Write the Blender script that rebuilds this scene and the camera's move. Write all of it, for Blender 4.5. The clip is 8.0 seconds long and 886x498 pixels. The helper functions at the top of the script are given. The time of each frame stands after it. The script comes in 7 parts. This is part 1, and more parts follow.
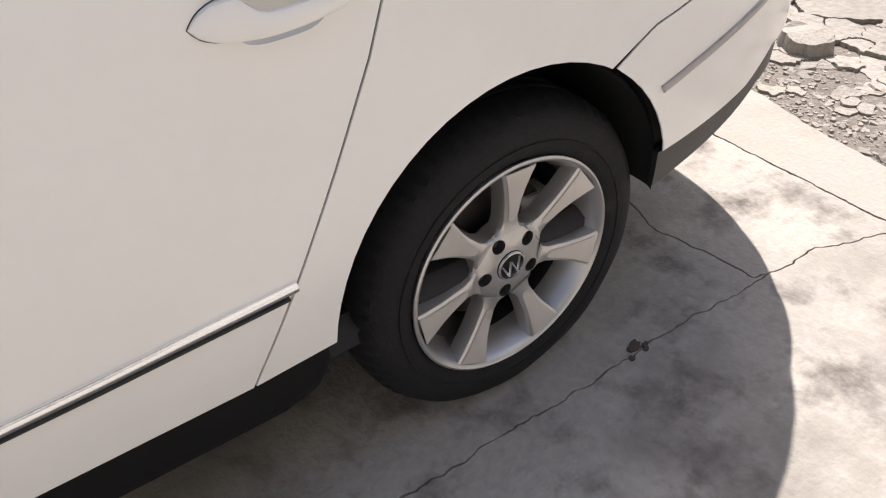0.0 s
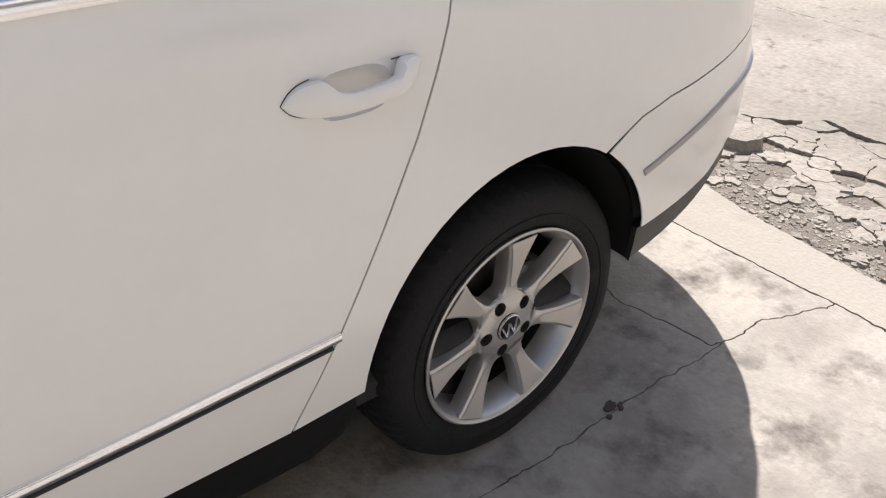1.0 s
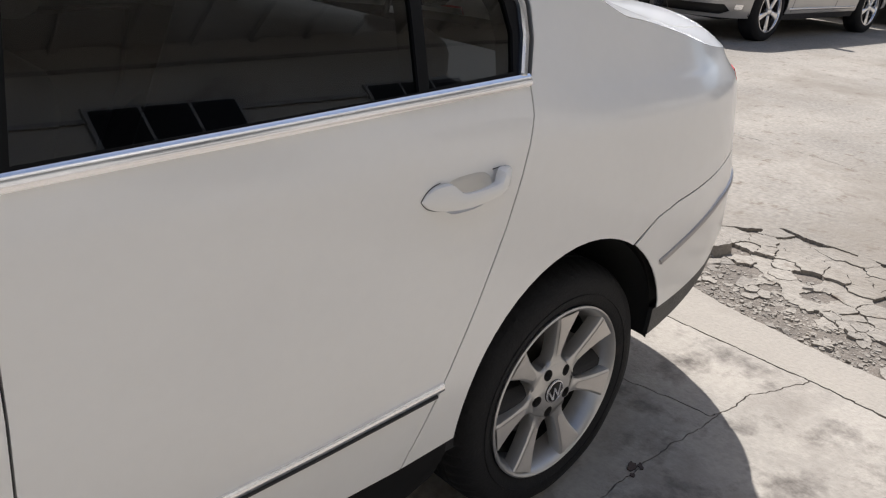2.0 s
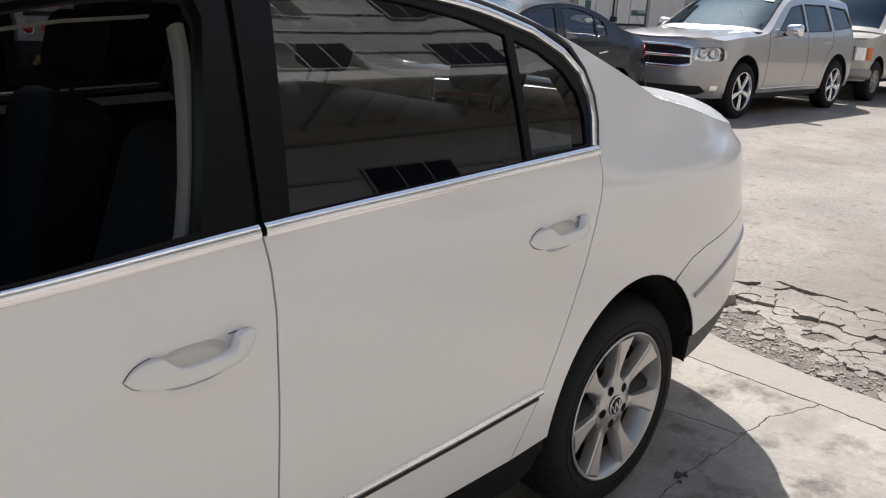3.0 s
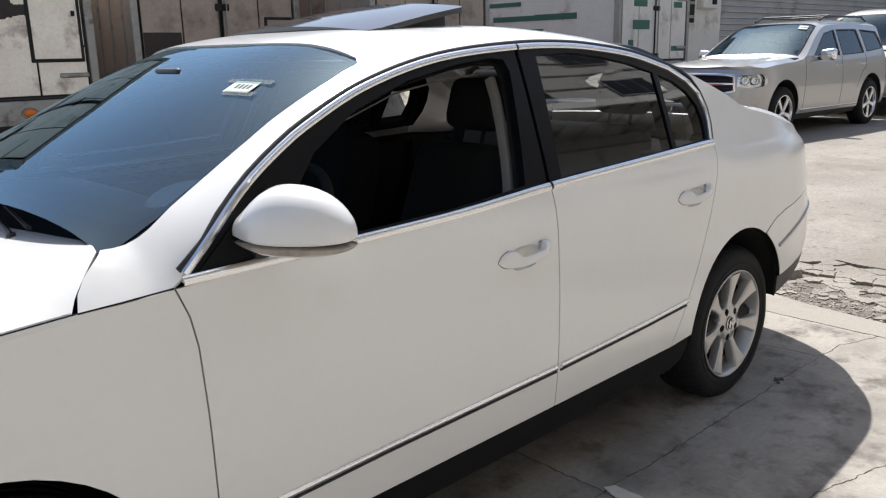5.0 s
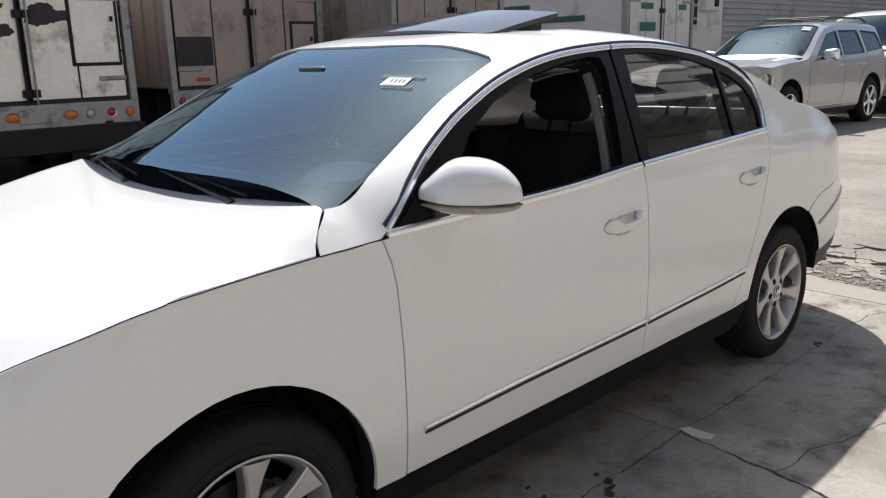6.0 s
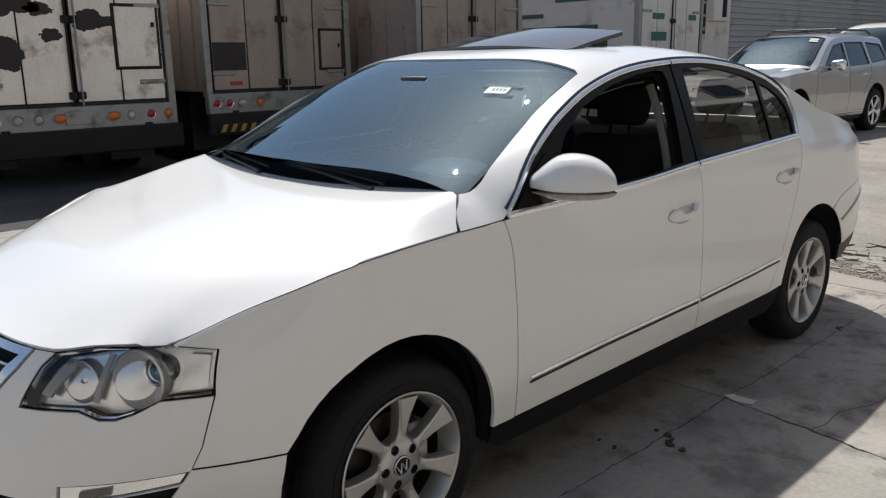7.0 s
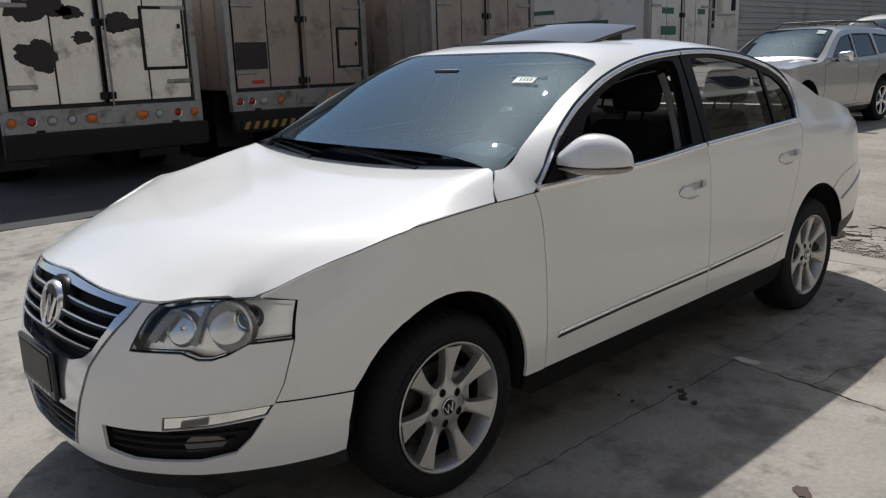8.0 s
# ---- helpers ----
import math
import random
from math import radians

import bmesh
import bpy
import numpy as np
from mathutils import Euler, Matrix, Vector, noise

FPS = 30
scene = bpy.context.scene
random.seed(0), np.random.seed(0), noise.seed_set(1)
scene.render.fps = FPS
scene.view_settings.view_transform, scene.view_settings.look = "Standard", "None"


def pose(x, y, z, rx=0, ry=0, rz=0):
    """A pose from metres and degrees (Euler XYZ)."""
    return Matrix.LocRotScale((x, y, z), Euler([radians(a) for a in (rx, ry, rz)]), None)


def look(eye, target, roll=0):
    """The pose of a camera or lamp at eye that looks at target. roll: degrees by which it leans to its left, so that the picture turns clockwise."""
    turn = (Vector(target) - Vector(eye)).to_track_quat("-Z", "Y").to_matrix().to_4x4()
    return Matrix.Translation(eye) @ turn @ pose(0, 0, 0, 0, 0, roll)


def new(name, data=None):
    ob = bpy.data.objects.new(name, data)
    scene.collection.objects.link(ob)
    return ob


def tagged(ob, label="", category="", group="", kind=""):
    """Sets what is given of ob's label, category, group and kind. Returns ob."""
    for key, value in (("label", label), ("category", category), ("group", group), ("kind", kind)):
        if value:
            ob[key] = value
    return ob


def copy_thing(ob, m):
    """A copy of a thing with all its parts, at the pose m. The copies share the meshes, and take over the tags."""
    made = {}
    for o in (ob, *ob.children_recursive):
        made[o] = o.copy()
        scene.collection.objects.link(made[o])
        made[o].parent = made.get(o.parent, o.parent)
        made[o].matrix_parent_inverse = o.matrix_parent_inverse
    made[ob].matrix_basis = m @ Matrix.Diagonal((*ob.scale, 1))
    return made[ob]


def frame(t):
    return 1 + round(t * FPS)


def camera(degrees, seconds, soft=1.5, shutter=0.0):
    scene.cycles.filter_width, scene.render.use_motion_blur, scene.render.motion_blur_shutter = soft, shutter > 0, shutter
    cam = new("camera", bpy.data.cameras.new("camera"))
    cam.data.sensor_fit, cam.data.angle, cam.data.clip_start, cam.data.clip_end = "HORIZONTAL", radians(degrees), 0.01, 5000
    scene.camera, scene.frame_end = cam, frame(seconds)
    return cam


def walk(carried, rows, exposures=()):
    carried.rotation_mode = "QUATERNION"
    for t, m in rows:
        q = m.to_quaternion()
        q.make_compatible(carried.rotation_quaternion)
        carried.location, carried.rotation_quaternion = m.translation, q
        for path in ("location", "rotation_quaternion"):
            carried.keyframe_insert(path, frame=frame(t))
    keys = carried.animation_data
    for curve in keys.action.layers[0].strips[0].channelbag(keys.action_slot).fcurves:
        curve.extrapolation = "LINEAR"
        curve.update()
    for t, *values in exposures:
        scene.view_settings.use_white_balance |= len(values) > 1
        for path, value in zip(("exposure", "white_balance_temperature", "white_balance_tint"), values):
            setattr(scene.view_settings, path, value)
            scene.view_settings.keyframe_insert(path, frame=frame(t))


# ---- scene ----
cam = camera(57.7, 8.0, soft=1.2)
PATH = [
    (0, (1.955, -1.702, 1.219), (2.871, -0.410, -0.003), -1.0),
    (0.5, (1.894, -1.706, 1.240), (2.885, -0.419, 0.073), 0.7),
    (1, (1.750, -1.712, 1.265), (2.886, -0.442, 0.218), 3.6),
    (1.5, (1.587, -1.707, 1.311), (2.817, -0.449, 0.359), 5.4),
    (2, (1.360, -1.797, 1.339), (2.658, -0.494, 0.555), 4.6),
    (2.2, (1.244, -1.842, 1.342), (2.574, -0.527, 0.633), 3.8),
    (3.3, (0.739, -1.978, 1.396), (2.112, -0.638, 0.831), 2.6),
    (3.5, (0.638, -2.040, 1.403), (2.001, -0.682, 0.859), 1.8),
    (4, (0.378, -2.183, 1.384), (1.727, -0.786, 0.907), -0.3),
    (4.5, (0.078, -2.317, 1.408), (1.396, -0.888, 0.936), -0.9),
    (4.7, (-0.050, -2.317, 1.407), (1.268, -0.891, 0.928), -1.0),
    (5.8, (-0.680, -2.365, 1.390), (0.642, -0.943, 0.919), -1.6),
    (6, (-0.794, -2.363, 1.402), (0.538, -0.948, 0.929), -1.5),
    (6.5, (-1.081, -2.36, 1.422), (0.273, -0.963, 0.958), -1.1),
    (7, (-1.341, -2.455, 1.436), (-0.004, -1.041, 0.975), -0.9),
    (7.5, (-1.526, -2.569, 1.416), (-0.206, -1.136, 0.962), -1.5),
    (8, (-1.651, -2.644, 1.424), (-0.334, -1.212, 0.958), -1.7),
]
walk(cam, [(t, look(eye, target, roll)) for t, eye, target, roll in PATH],
     [(0.0, 1.20, 6500, 14), (1.0, 1.02, 6450, 13), (2.0, 0.66, 6280, 11), (3.5, 0.76, 6280, 10.5), (4.5, 0.80, 6260, 9.5), (6.5, 0.45, 6330, 9), (8.0, 0.0, 6330, 9)])

# ---------- world, sun, exposure ----------
SUN_WAY = Vector((0.44, 0.55, 1.0)).normalized()          # towards the sun
world = bpy.data.worlds.new("world")
scene.world = world
world.use_nodes = True
wn = world.node_tree
wn.nodes.clear()
sky = wn.nodes.new("ShaderNodeTexSky")
sky.sky_type = "NISHITA"
sky.sun_disc = False
sky.sun_elevation = math.asin(SUN_WAY.z)
sky.sun_rotation = math.atan2(SUN_WAY.x, SUN_WAY.y)
sky.dust_density = 2.0
bg = wn.nodes.new("ShaderNodeBackground")
bg.inputs["Strength"].default_value = 0.090
wo = wn.nodes.new("ShaderNodeOutputWorld")
wn.links.new(sky.outputs[0], bg.inputs[0])
wn.links.new(bg.outputs[0], wo.inputs[0])
sun_data = bpy.data.lights.new("sun", "SUN")
sun_data.energy, sun_data.angle, sun_data.color = 3.95, radians(0.6), (1.0, 0.96, 0.91)
sun = new("sun", sun_data)
sun.rotation_euler = SUN_WAY.to_track_quat("Z", "Y").to_euler()


# ---------- materials ----------
def material(name, color, rough=0.5, metal=0.0, var=0.06, scale=6.0, bump=0.0, bump_scale=60.0, coat=0.0, coat_rough=0.03, spec=0.5, fine=None, dirt=None, spots=None):
    """A surface with two scales of variation in colour, uneven gloss and fine relief, at real-world size."""
    m = bpy.data.materials.new(name)
    m.use_nodes = True
    nt = m.node_tree
    N, L = nt.nodes, nt.links
    b = N["Principled BSDF"]
    b.inputs["Roughness"].default_value = rough
    b.inputs["Metallic"].default_value = metal
    b.inputs["Coat Weight"].default_value = coat
    b.inputs["Coat Roughness"].default_value = coat_rough
    b.inputs["Specular IOR Level"].default_value = spec
    tc = N.new("ShaderNodeTexCoord")
    n1 = N.new("ShaderNodeTexNoise")
    n1.inputs["Scale"].default_value, n1.inputs["Detail"].default_value = scale, 6.0
    n2 = N.new("ShaderNodeTexNoise")
    n2.inputs["Scale"].default_value, n2.inputs["Detail"].default_value = (fine or scale * 14), 4.0
    L.new(tc.outputs["Object"], n1.inputs["Vector"])
    L.new(tc.outputs["Object"], n2.inputs["Vector"])
    mix = N.new("ShaderNodeMath")
    mix.operation = "MULTIPLY_ADD"
    mix.inputs[1].default_value = 0.45
    L.new(n2.outputs[0], mix.inputs[0])
    sc = N.new("ShaderNodeMath")
    sc.operation = "MULTIPLY"
    sc.inputs[1].default_value = 0.55
    L.new(n1.outputs[0], sc.inputs[0])
    L.new(sc.outputs[0], mix.inputs[2])
    ramp = N.new("ShaderNodeValToRGB")
    c = Vector(color[:3])
    ramp.color_ramp.elements[0].position, ramp.color_ramp.elements[1].position = 0.32, 0.68
    ramp.color_ramp.elements[0].color = (*(c * (1 - var)), 1)
    ramp.color_ramp.elements[1].color = (*[min(1, v * (1 + var)) for v in c], 1)
    L.new(mix.outputs[0], ramp.inputs[0])
    last = ramp.outputs[0]
    for dirt in [d for d in (dirt, spots) if d]:
        n3 = N.new("ShaderNodeTexNoise")
        n3.inputs["Scale"].default_value, n3.inputs["Detail"].default_value = dirt[1], 8.0
        n3.inputs["Roughness"].default_value = 0.65
        L.new(tc.outputs["Object"], n3.inputs["Vector"])
        r3 = N.new("ShaderNodeValToRGB")
        r3.color_ramp.elements[0].position, r3.color_ramp.elements[1].position = dirt[2], dirt[2] + (dirt[3] if len(dirt) > 3 else 0.14)
        L.new(n3.outputs[0], r3.inputs[0])
        mx = N.new("ShaderNodeMix")
        mx.data_type = "RGBA"
        L.new(r3.outputs[0], mx.inputs["Factor"])
        L.new(last, mx.inputs[6])
        mx.inputs[7].default_value = (*dirt[0], 1)
        last = mx.outputs[2]
    L.new(last, b.inputs["Base Color"])
    rr = N.new("ShaderNodeMapRange")
    rr.inputs["To Min"].default_value, rr.inputs["To Max"].default_value = max(0.0, rough * 0.85), min(1.0, rough * 1.15)
    L.new(n1.outputs[0], rr.inputs["Value"])
    L.new(rr.outputs[0], b.inputs["Roughness"])
    if bump:
        n4 = N.new("ShaderNodeTexNoise")
        n4.inputs["Scale"].default_value, n4.inputs["Detail"].default_value = bump_scale, 5.0
        L.new(tc.outputs["Object"], n4.inputs["Vector"])
        bp = N.new("ShaderNodeBump")
        bp.inputs["Strength"].default_value, bp.inputs["Distance"].default_value = bump, 0.01
        L.new(n4.outputs[0], bp.inputs["Height"])
        L.new(bp.outputs[0], b.inputs["Normal"])
    return m


def glass(name, tint, rough=0.0, ior=1.5, haze=0.0, gloss=(1.0, 1.0, 1.0)):
    """A thin pane: lets tinted light through, mirrors by Fresnel."""
    m = bpy.data.materials.new(name)
    m.use_nodes = True
    nt = m.node_tree
    nt.nodes.clear()
    out = nt.nodes.new("ShaderNodeOutputMaterial")
    tr = nt.nodes.new("ShaderNodeBsdfTransparent")
    tr.inputs[0].default_value = (*tint, 1)
    gl = nt.nodes.new("ShaderNodeBsdfGlossy")
    gl.inputs["Roughness"].default_value = rough
    gl.inputs["Color"].default_value = (*gloss, 1)
    fr = nt.nodes.new("ShaderNodeFresnel")
    fr.inputs[0].default_value = ior
    mx = nt.nodes.new("ShaderNodeMixShader")
    nt.links.new(fr.outputs[0], mx.inputs[0])
    last = tr.outputs[0]
    if haze:
        df = nt.nodes.new("ShaderNodeBsdfDiffuse")
        df.inputs[0].default_value = (0.55, 0.53, 0.5, 1)
        tn = nt.nodes.new("ShaderNodeTexNoise")
        tn.inputs["Scale"].default_value = 5.0
        mm = nt.nodes.new("ShaderNodeMath")
        mm.operation = "MULTIPLY"
        mm.inputs[1].default_value = haze
        nt.links.new(tn.outputs[0], mm.inputs[0])
        m2 = nt.nodes.new("ShaderNodeMixShader")
        nt.links.new(mm.outputs[0], m2.inputs[0])
        nt.links.new(tr.outputs[0], m2.inputs[1])
        nt.links.new(df.outputs[0], m2.inputs[2])
        last = m2.outputs[0]
    nt.links.new(last, mx.inputs[1])
    nt.links.new(gl.outputs[0], mx.inputs[2])
    nt.links.new(mx.outputs[0], out.inputs[0])
    return m


M_PAINT = material("white_paint", (0.83, 0.82, 0.795), 0.30, var=0.015, scale=3.0, coat=0.85, coat_rough=0.09, dirt=((0.79, 0.775, 0.74), 2.2, 0.58, 0.2))
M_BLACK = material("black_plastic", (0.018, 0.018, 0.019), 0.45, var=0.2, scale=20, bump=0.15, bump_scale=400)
M_GLOSSBLACK = material("gloss_black_trim", (0.006, 0.006, 0.0065), 0.35, var=0.1, spec=0.15)
M_ROOFGLASS = material("dark_roof_glass", (0.016, 0.020, 0.030), 0.06, var=0.05, spec=0.7)
M_SATIN = material("satin_silver_trim", (0.84, 0.86, 0.90), 0.13, metal=0.9, var=0.04, scale=20)
M_BOWL = material("lamp_bowl_silver", (0.82, 0.815, 0.80), 0.30, metal=0.45, var=0.05, scale=30)
M_DARK = material("underbody_black", (0.008, 0.008, 0.008), 0.9, var=0.2)
M_CHROME = material("chrome", (0.90, 0.90, 0.91), 0.20, metal=1.0, var=0.03, scale=30)
# darker chrome: the dark surroundings it mirrors are put into the colour
M_DARKCHROME = material("dark_reflecting_chrome", (0.40, 0.385, 0.38), 0.32, metal=0.9, var=0.05, scale=30)
M_ALLOY = material("silver_alloy", (0.52, 0.51, 0.495), 0.34, metal=0.75, var=0.05, scale=18, coat=0.3, dirt=((0.30, 0.27, 0.24), 11, 0.66))
M_ALLOY_FACE = material("machined_alloy_face", (0.62, 0.59, 0.555), 0.42, metal=0.55, var=0.05, scale=24, dirt=((0.38, 0.33, 0.28), 9, 0.64))
M_TYRE = material("tyre_rubber", (0.015, 0.015, 0.016), 0.72, spec=0.2, var=0.3, scale=14, bump=0.2, bump_scale=160, dirt=((0.030, 0.027, 0.025), 7, 0.62))
M_GLASS_TINT = glass("tinted_glass", (0.42, 0.44, 0.45), ior=1.75)
M_GLASS_WS = glass("windscreen_glass", (0.60, 0.77, 0.86), ior=1.88, gloss=(0.60, 0.83, 1.0))
M_LAMPGLASS = glass("clear_lamp_cover", (0.97, 0.97, 0.97))
M_REFLECTOR = material("lamp_reflector", (0.95, 0.95, 0.94), 0.22, metal=0.80, var=0.06, scale=20)
M_LAMPGREY = material("lamp_bowl_grey", (0.50, 0.50, 0.49), 0.35, metal=0.1, var=0.05)
M_AMBER = material("amber_lens", (0.75, 0.18, 0.02), 0.15, var=0.1, scale=40)
M_RED = material("red_lens", (0.42, 0.015, 0.012), 0.15, var=0.1, scale=40)
M_CLOTH = material("dark_seat_cloth", (0.022, 0.022, 0.024), 0.9, var=0.15, scale=30, bump=0.2, bump_scale=300)
M_BEIGE = material("grey_headliner", (0.20, 0.19, 0.17), 0.85, var=0.05, scale=20)
M_DASHTRIM = material("grey_edge_trim", (0.11, 0.105, 0.095), 0.8, var=0.06, scale=20)
# pale colour that carries the sunlight on the hood and the far door cap
M_PALETRIM = material("pale_sunlit_trim", (0.80, 0.80, 0.77), 0.9, spec=0.1, var=0.08, scale=12)
M_DASH = material("dash_plastic", (0.055, 0.058, 0.060), 0.5, var=0.1, scale=20, bump=0.05, bump_scale=500)
M_PAPER = material("paper_sticker", (0.62, 0.66, 0.60), 0.6, var=0.03)
M_TAPE = glass("clear_tape", (0.82, 0.90, 0.92), ior=1.01, haze=0.28)
M_INK = material("dark_ink", (0.03, 0.05, 0.04), 0.6, var=0.05)
M_SILL = material("dull_black_sill", (0.007, 0.007, 0.0075), 0.8, spec=0.2, var=0.2, scale=12)
M_SIGNAL = material("clear_signal_lens", (0.36, 0.32, 0.27), 0.12, var=0.25, scale=70, coat=1.0)
M_FOG = material("smoked_lamp_lens", (0.13, 0.12, 0.11), 0.2, var=0.1, scale=30)
M_PLATE = material("black_plate_frame", (0.02, 0.02, 0.022), 0.3, var=0.1)


# ---------- small tools ----------
def part(name, bm, mat, parent=None, label="", smooth=True, kind=""):
    """Links a bmesh as one mesh object, under a thing or a part."""
    me = bpy.data.meshes.new(name)
    bm.to_mesh(me)
    bm.free()
    me.materials.append(mat)
    if smooth:
        for p in me.polygons:
            p.use_smooth = True
        me.set_sharp_from_angle(angle=radians(38))
    ob = new(name, me)
    ob.parent = parent
    tagged(ob, label=label, kind=kind)
    return ob


def thing(name, label, category, at=(0, 0, 0), rz=0.0, group="", kind=""):
    ob = new(name)
    ob.location = at
    ob.rotation_euler = (0, 0, rz)
    ob.empty_display_size = 0.2
    return tagged(ob, label, category, group, kind)


def box(bm, lo, hi, bevel=0.0, m=None, seg=1):
    """A box from corner to corner, with bevelled edges."""
    c = [(a + b) / 2 for a, b in zip(lo, hi)]
    s = [abs(b - a) for a, b in zip(lo, hi)]
    r = bmesh.ops.create_cube(bm, size=1.0, matrix=Matrix.LocRotScale(c, None, s))
    vs = r["verts"]
    if bevel:
        es = list({e for v in vs for e in v.link_edges})
        r = bmesh.ops.bevel(bm, geom=es, offset=min(bevel, min(s) * 0.45), segments=seg, affect="EDGES", profile=0.5)
        vs = list({v for f in r["faces"] for v in f.verts} | {v for v in vs if v.is_valid})
    if m is not None:
        bmesh.ops.transform(bm, matrix=m, verts=vs)
    return vs


def boxed(lo, hi, bevel=0.004, m=None, seg=1):
    bm = bmesh.new()
    box(bm, lo, hi, bevel, m, seg)
    return bm


def rod(bm, a, b, r, r2=None, n=10):
    a, b = Vector(a), Vector(b)
    d = b - a
    mat = Matrix.Translation((a + b) / 2) @ d.to_track_quat("Z", "Y").to_matrix().to_4x4()
    bmesh.ops.create_cone(bm, cap_ends=True, segments=n, radius1=r, radius2=r if r2 is None else r2, depth=d.length, matrix=mat)


def rods(*items, n=10):
    bm = bmesh.new()
    for it in items:
        rod(bm, *it, n=n)
    return bm


def lathe(profile, n=64, axis="y", close=True):
    """Turns a profile of (radius, along) round the axis."""
    bm = bmesh.new()
    rings = []
    for i in range(n):
        a = 2 * math.pi * i / n
        ring = []
        for r, h in profile:
            p = (r * math.cos(a), h, r * math.sin(a)) if axis == "y" else (r * math.cos(a), r * math.sin(a), h)
            ring.append(bm.verts.new(p))
        rings.append(ring)
    for i in range(n):
        p, q = rings[i], rings[(i + 1) % n]
        for j in range(len(profile) - 1):
            try:
                bm.faces.new((p[j], p[j + 1], q[j + 1], q[j]))
            except ValueError:
                pass
    bmesh.ops.remove_doubles(bm, verts=bm.verts, dist=1e-6)
    bmesh.ops.recalc_face_normals(bm, faces=bm.faces)
    return bm


def moved(bm, m):
    bmesh.ops.transform(bm, matrix=m, verts=bm.verts)
    return bm


def mirrored(bm):
    """The same part on the car's other side."""
    b2 = bm.copy()
    for v in b2.verts:
        v.co.y = -v.co.y
    bmesh.ops.reverse_faces(b2, faces=b2.faces)
    return b2


def inside(pts, poly):
    """Which of the points lie in the polygon."""
    pts, poly = np.asarray(pts, float), np.asarray(poly, float)
    x, y = pts[:, 0], pts[:, 1]
    res = np.zeros(len(pts), bool)
    j = len(poly) - 1
    for i in range(len(poly)):
        xi, yi = poly[i]
        xj, yj = poly[j]
        with np.errstate(divide="ignore", invalid="ignore"):
            c = ((yi > y) != (yj > y)) & (x < (xj - xi) * (y - yi) / (yj - yi + 1e-15) + xi)
        res ^= c
        j = i
    return res


def dense(poly, step, closed=True):
    """The outline with points no further apart than step."""
    out = []
    n = len(poly)
    for i in range(n if closed else n - 1):
        a, b = poly[i], poly[(i + 1) % n]
        d = math.hypot(b[0] - a[0], b[1] - a[1])
        k = max(1, int(math.ceil(d / step)))
        for t in range(k):
            out.append((a[0] + (b[0] - a[0]) * t / k, a[1] + (b[1] - a[1]) * t / k))
    if not closed:
        out.append(tuple(poly[-1]))
    return out


def shrunk(poly, d):
    """The polygon drawn in by d (out: minus)."""
    n = len(poly)
    area = sum(poly[i][0] * poly[(i + 1) % n][1] - poly[(i + 1) % n][0] * poly[i][1] for i in range(n))
    sg = 1 if area > 0 else -1
    out = []
    for i in range(n):
        p, q, r = Vector(poly[i - 1]), Vector(poly[i]), Vector(poly[(i + 1) % n])
        a, b = (q - p), (r - q)
        if a.length < 1e-9 or b.length < 1e-9:
            out.append(tuple(q))
            continue
        a.normalize()
        b.normalize()
        na, nb = Vector((-a.y, a.x)), Vector((-b.y, b.x))
        m = na + nb
        if m.length < 0.2:
            m = na
        m.normalize()
        k = d / max(0.45, m.dot(na))
        out.append(tuple(q + m * k * sg))
    return out


MIDDLE = Vector((1.4, 0.0, 0.45))


def normal_of(f, a, b, mid=None):
    p = Vector(f(a, b))
    h = 1e-3
    n = (Vector(f(a + h, b)) - Vector(f(a - h, b))).cross(Vector(f(a, b + h)) - Vector(f(a, b - h)))
    if n.length < 1e-12:
        n = p - (mid or MIDDLE)
    n.normalize()
    if n.dot(p - (mid or MIDDLE)) < 0:
        n = -n
    return p, n


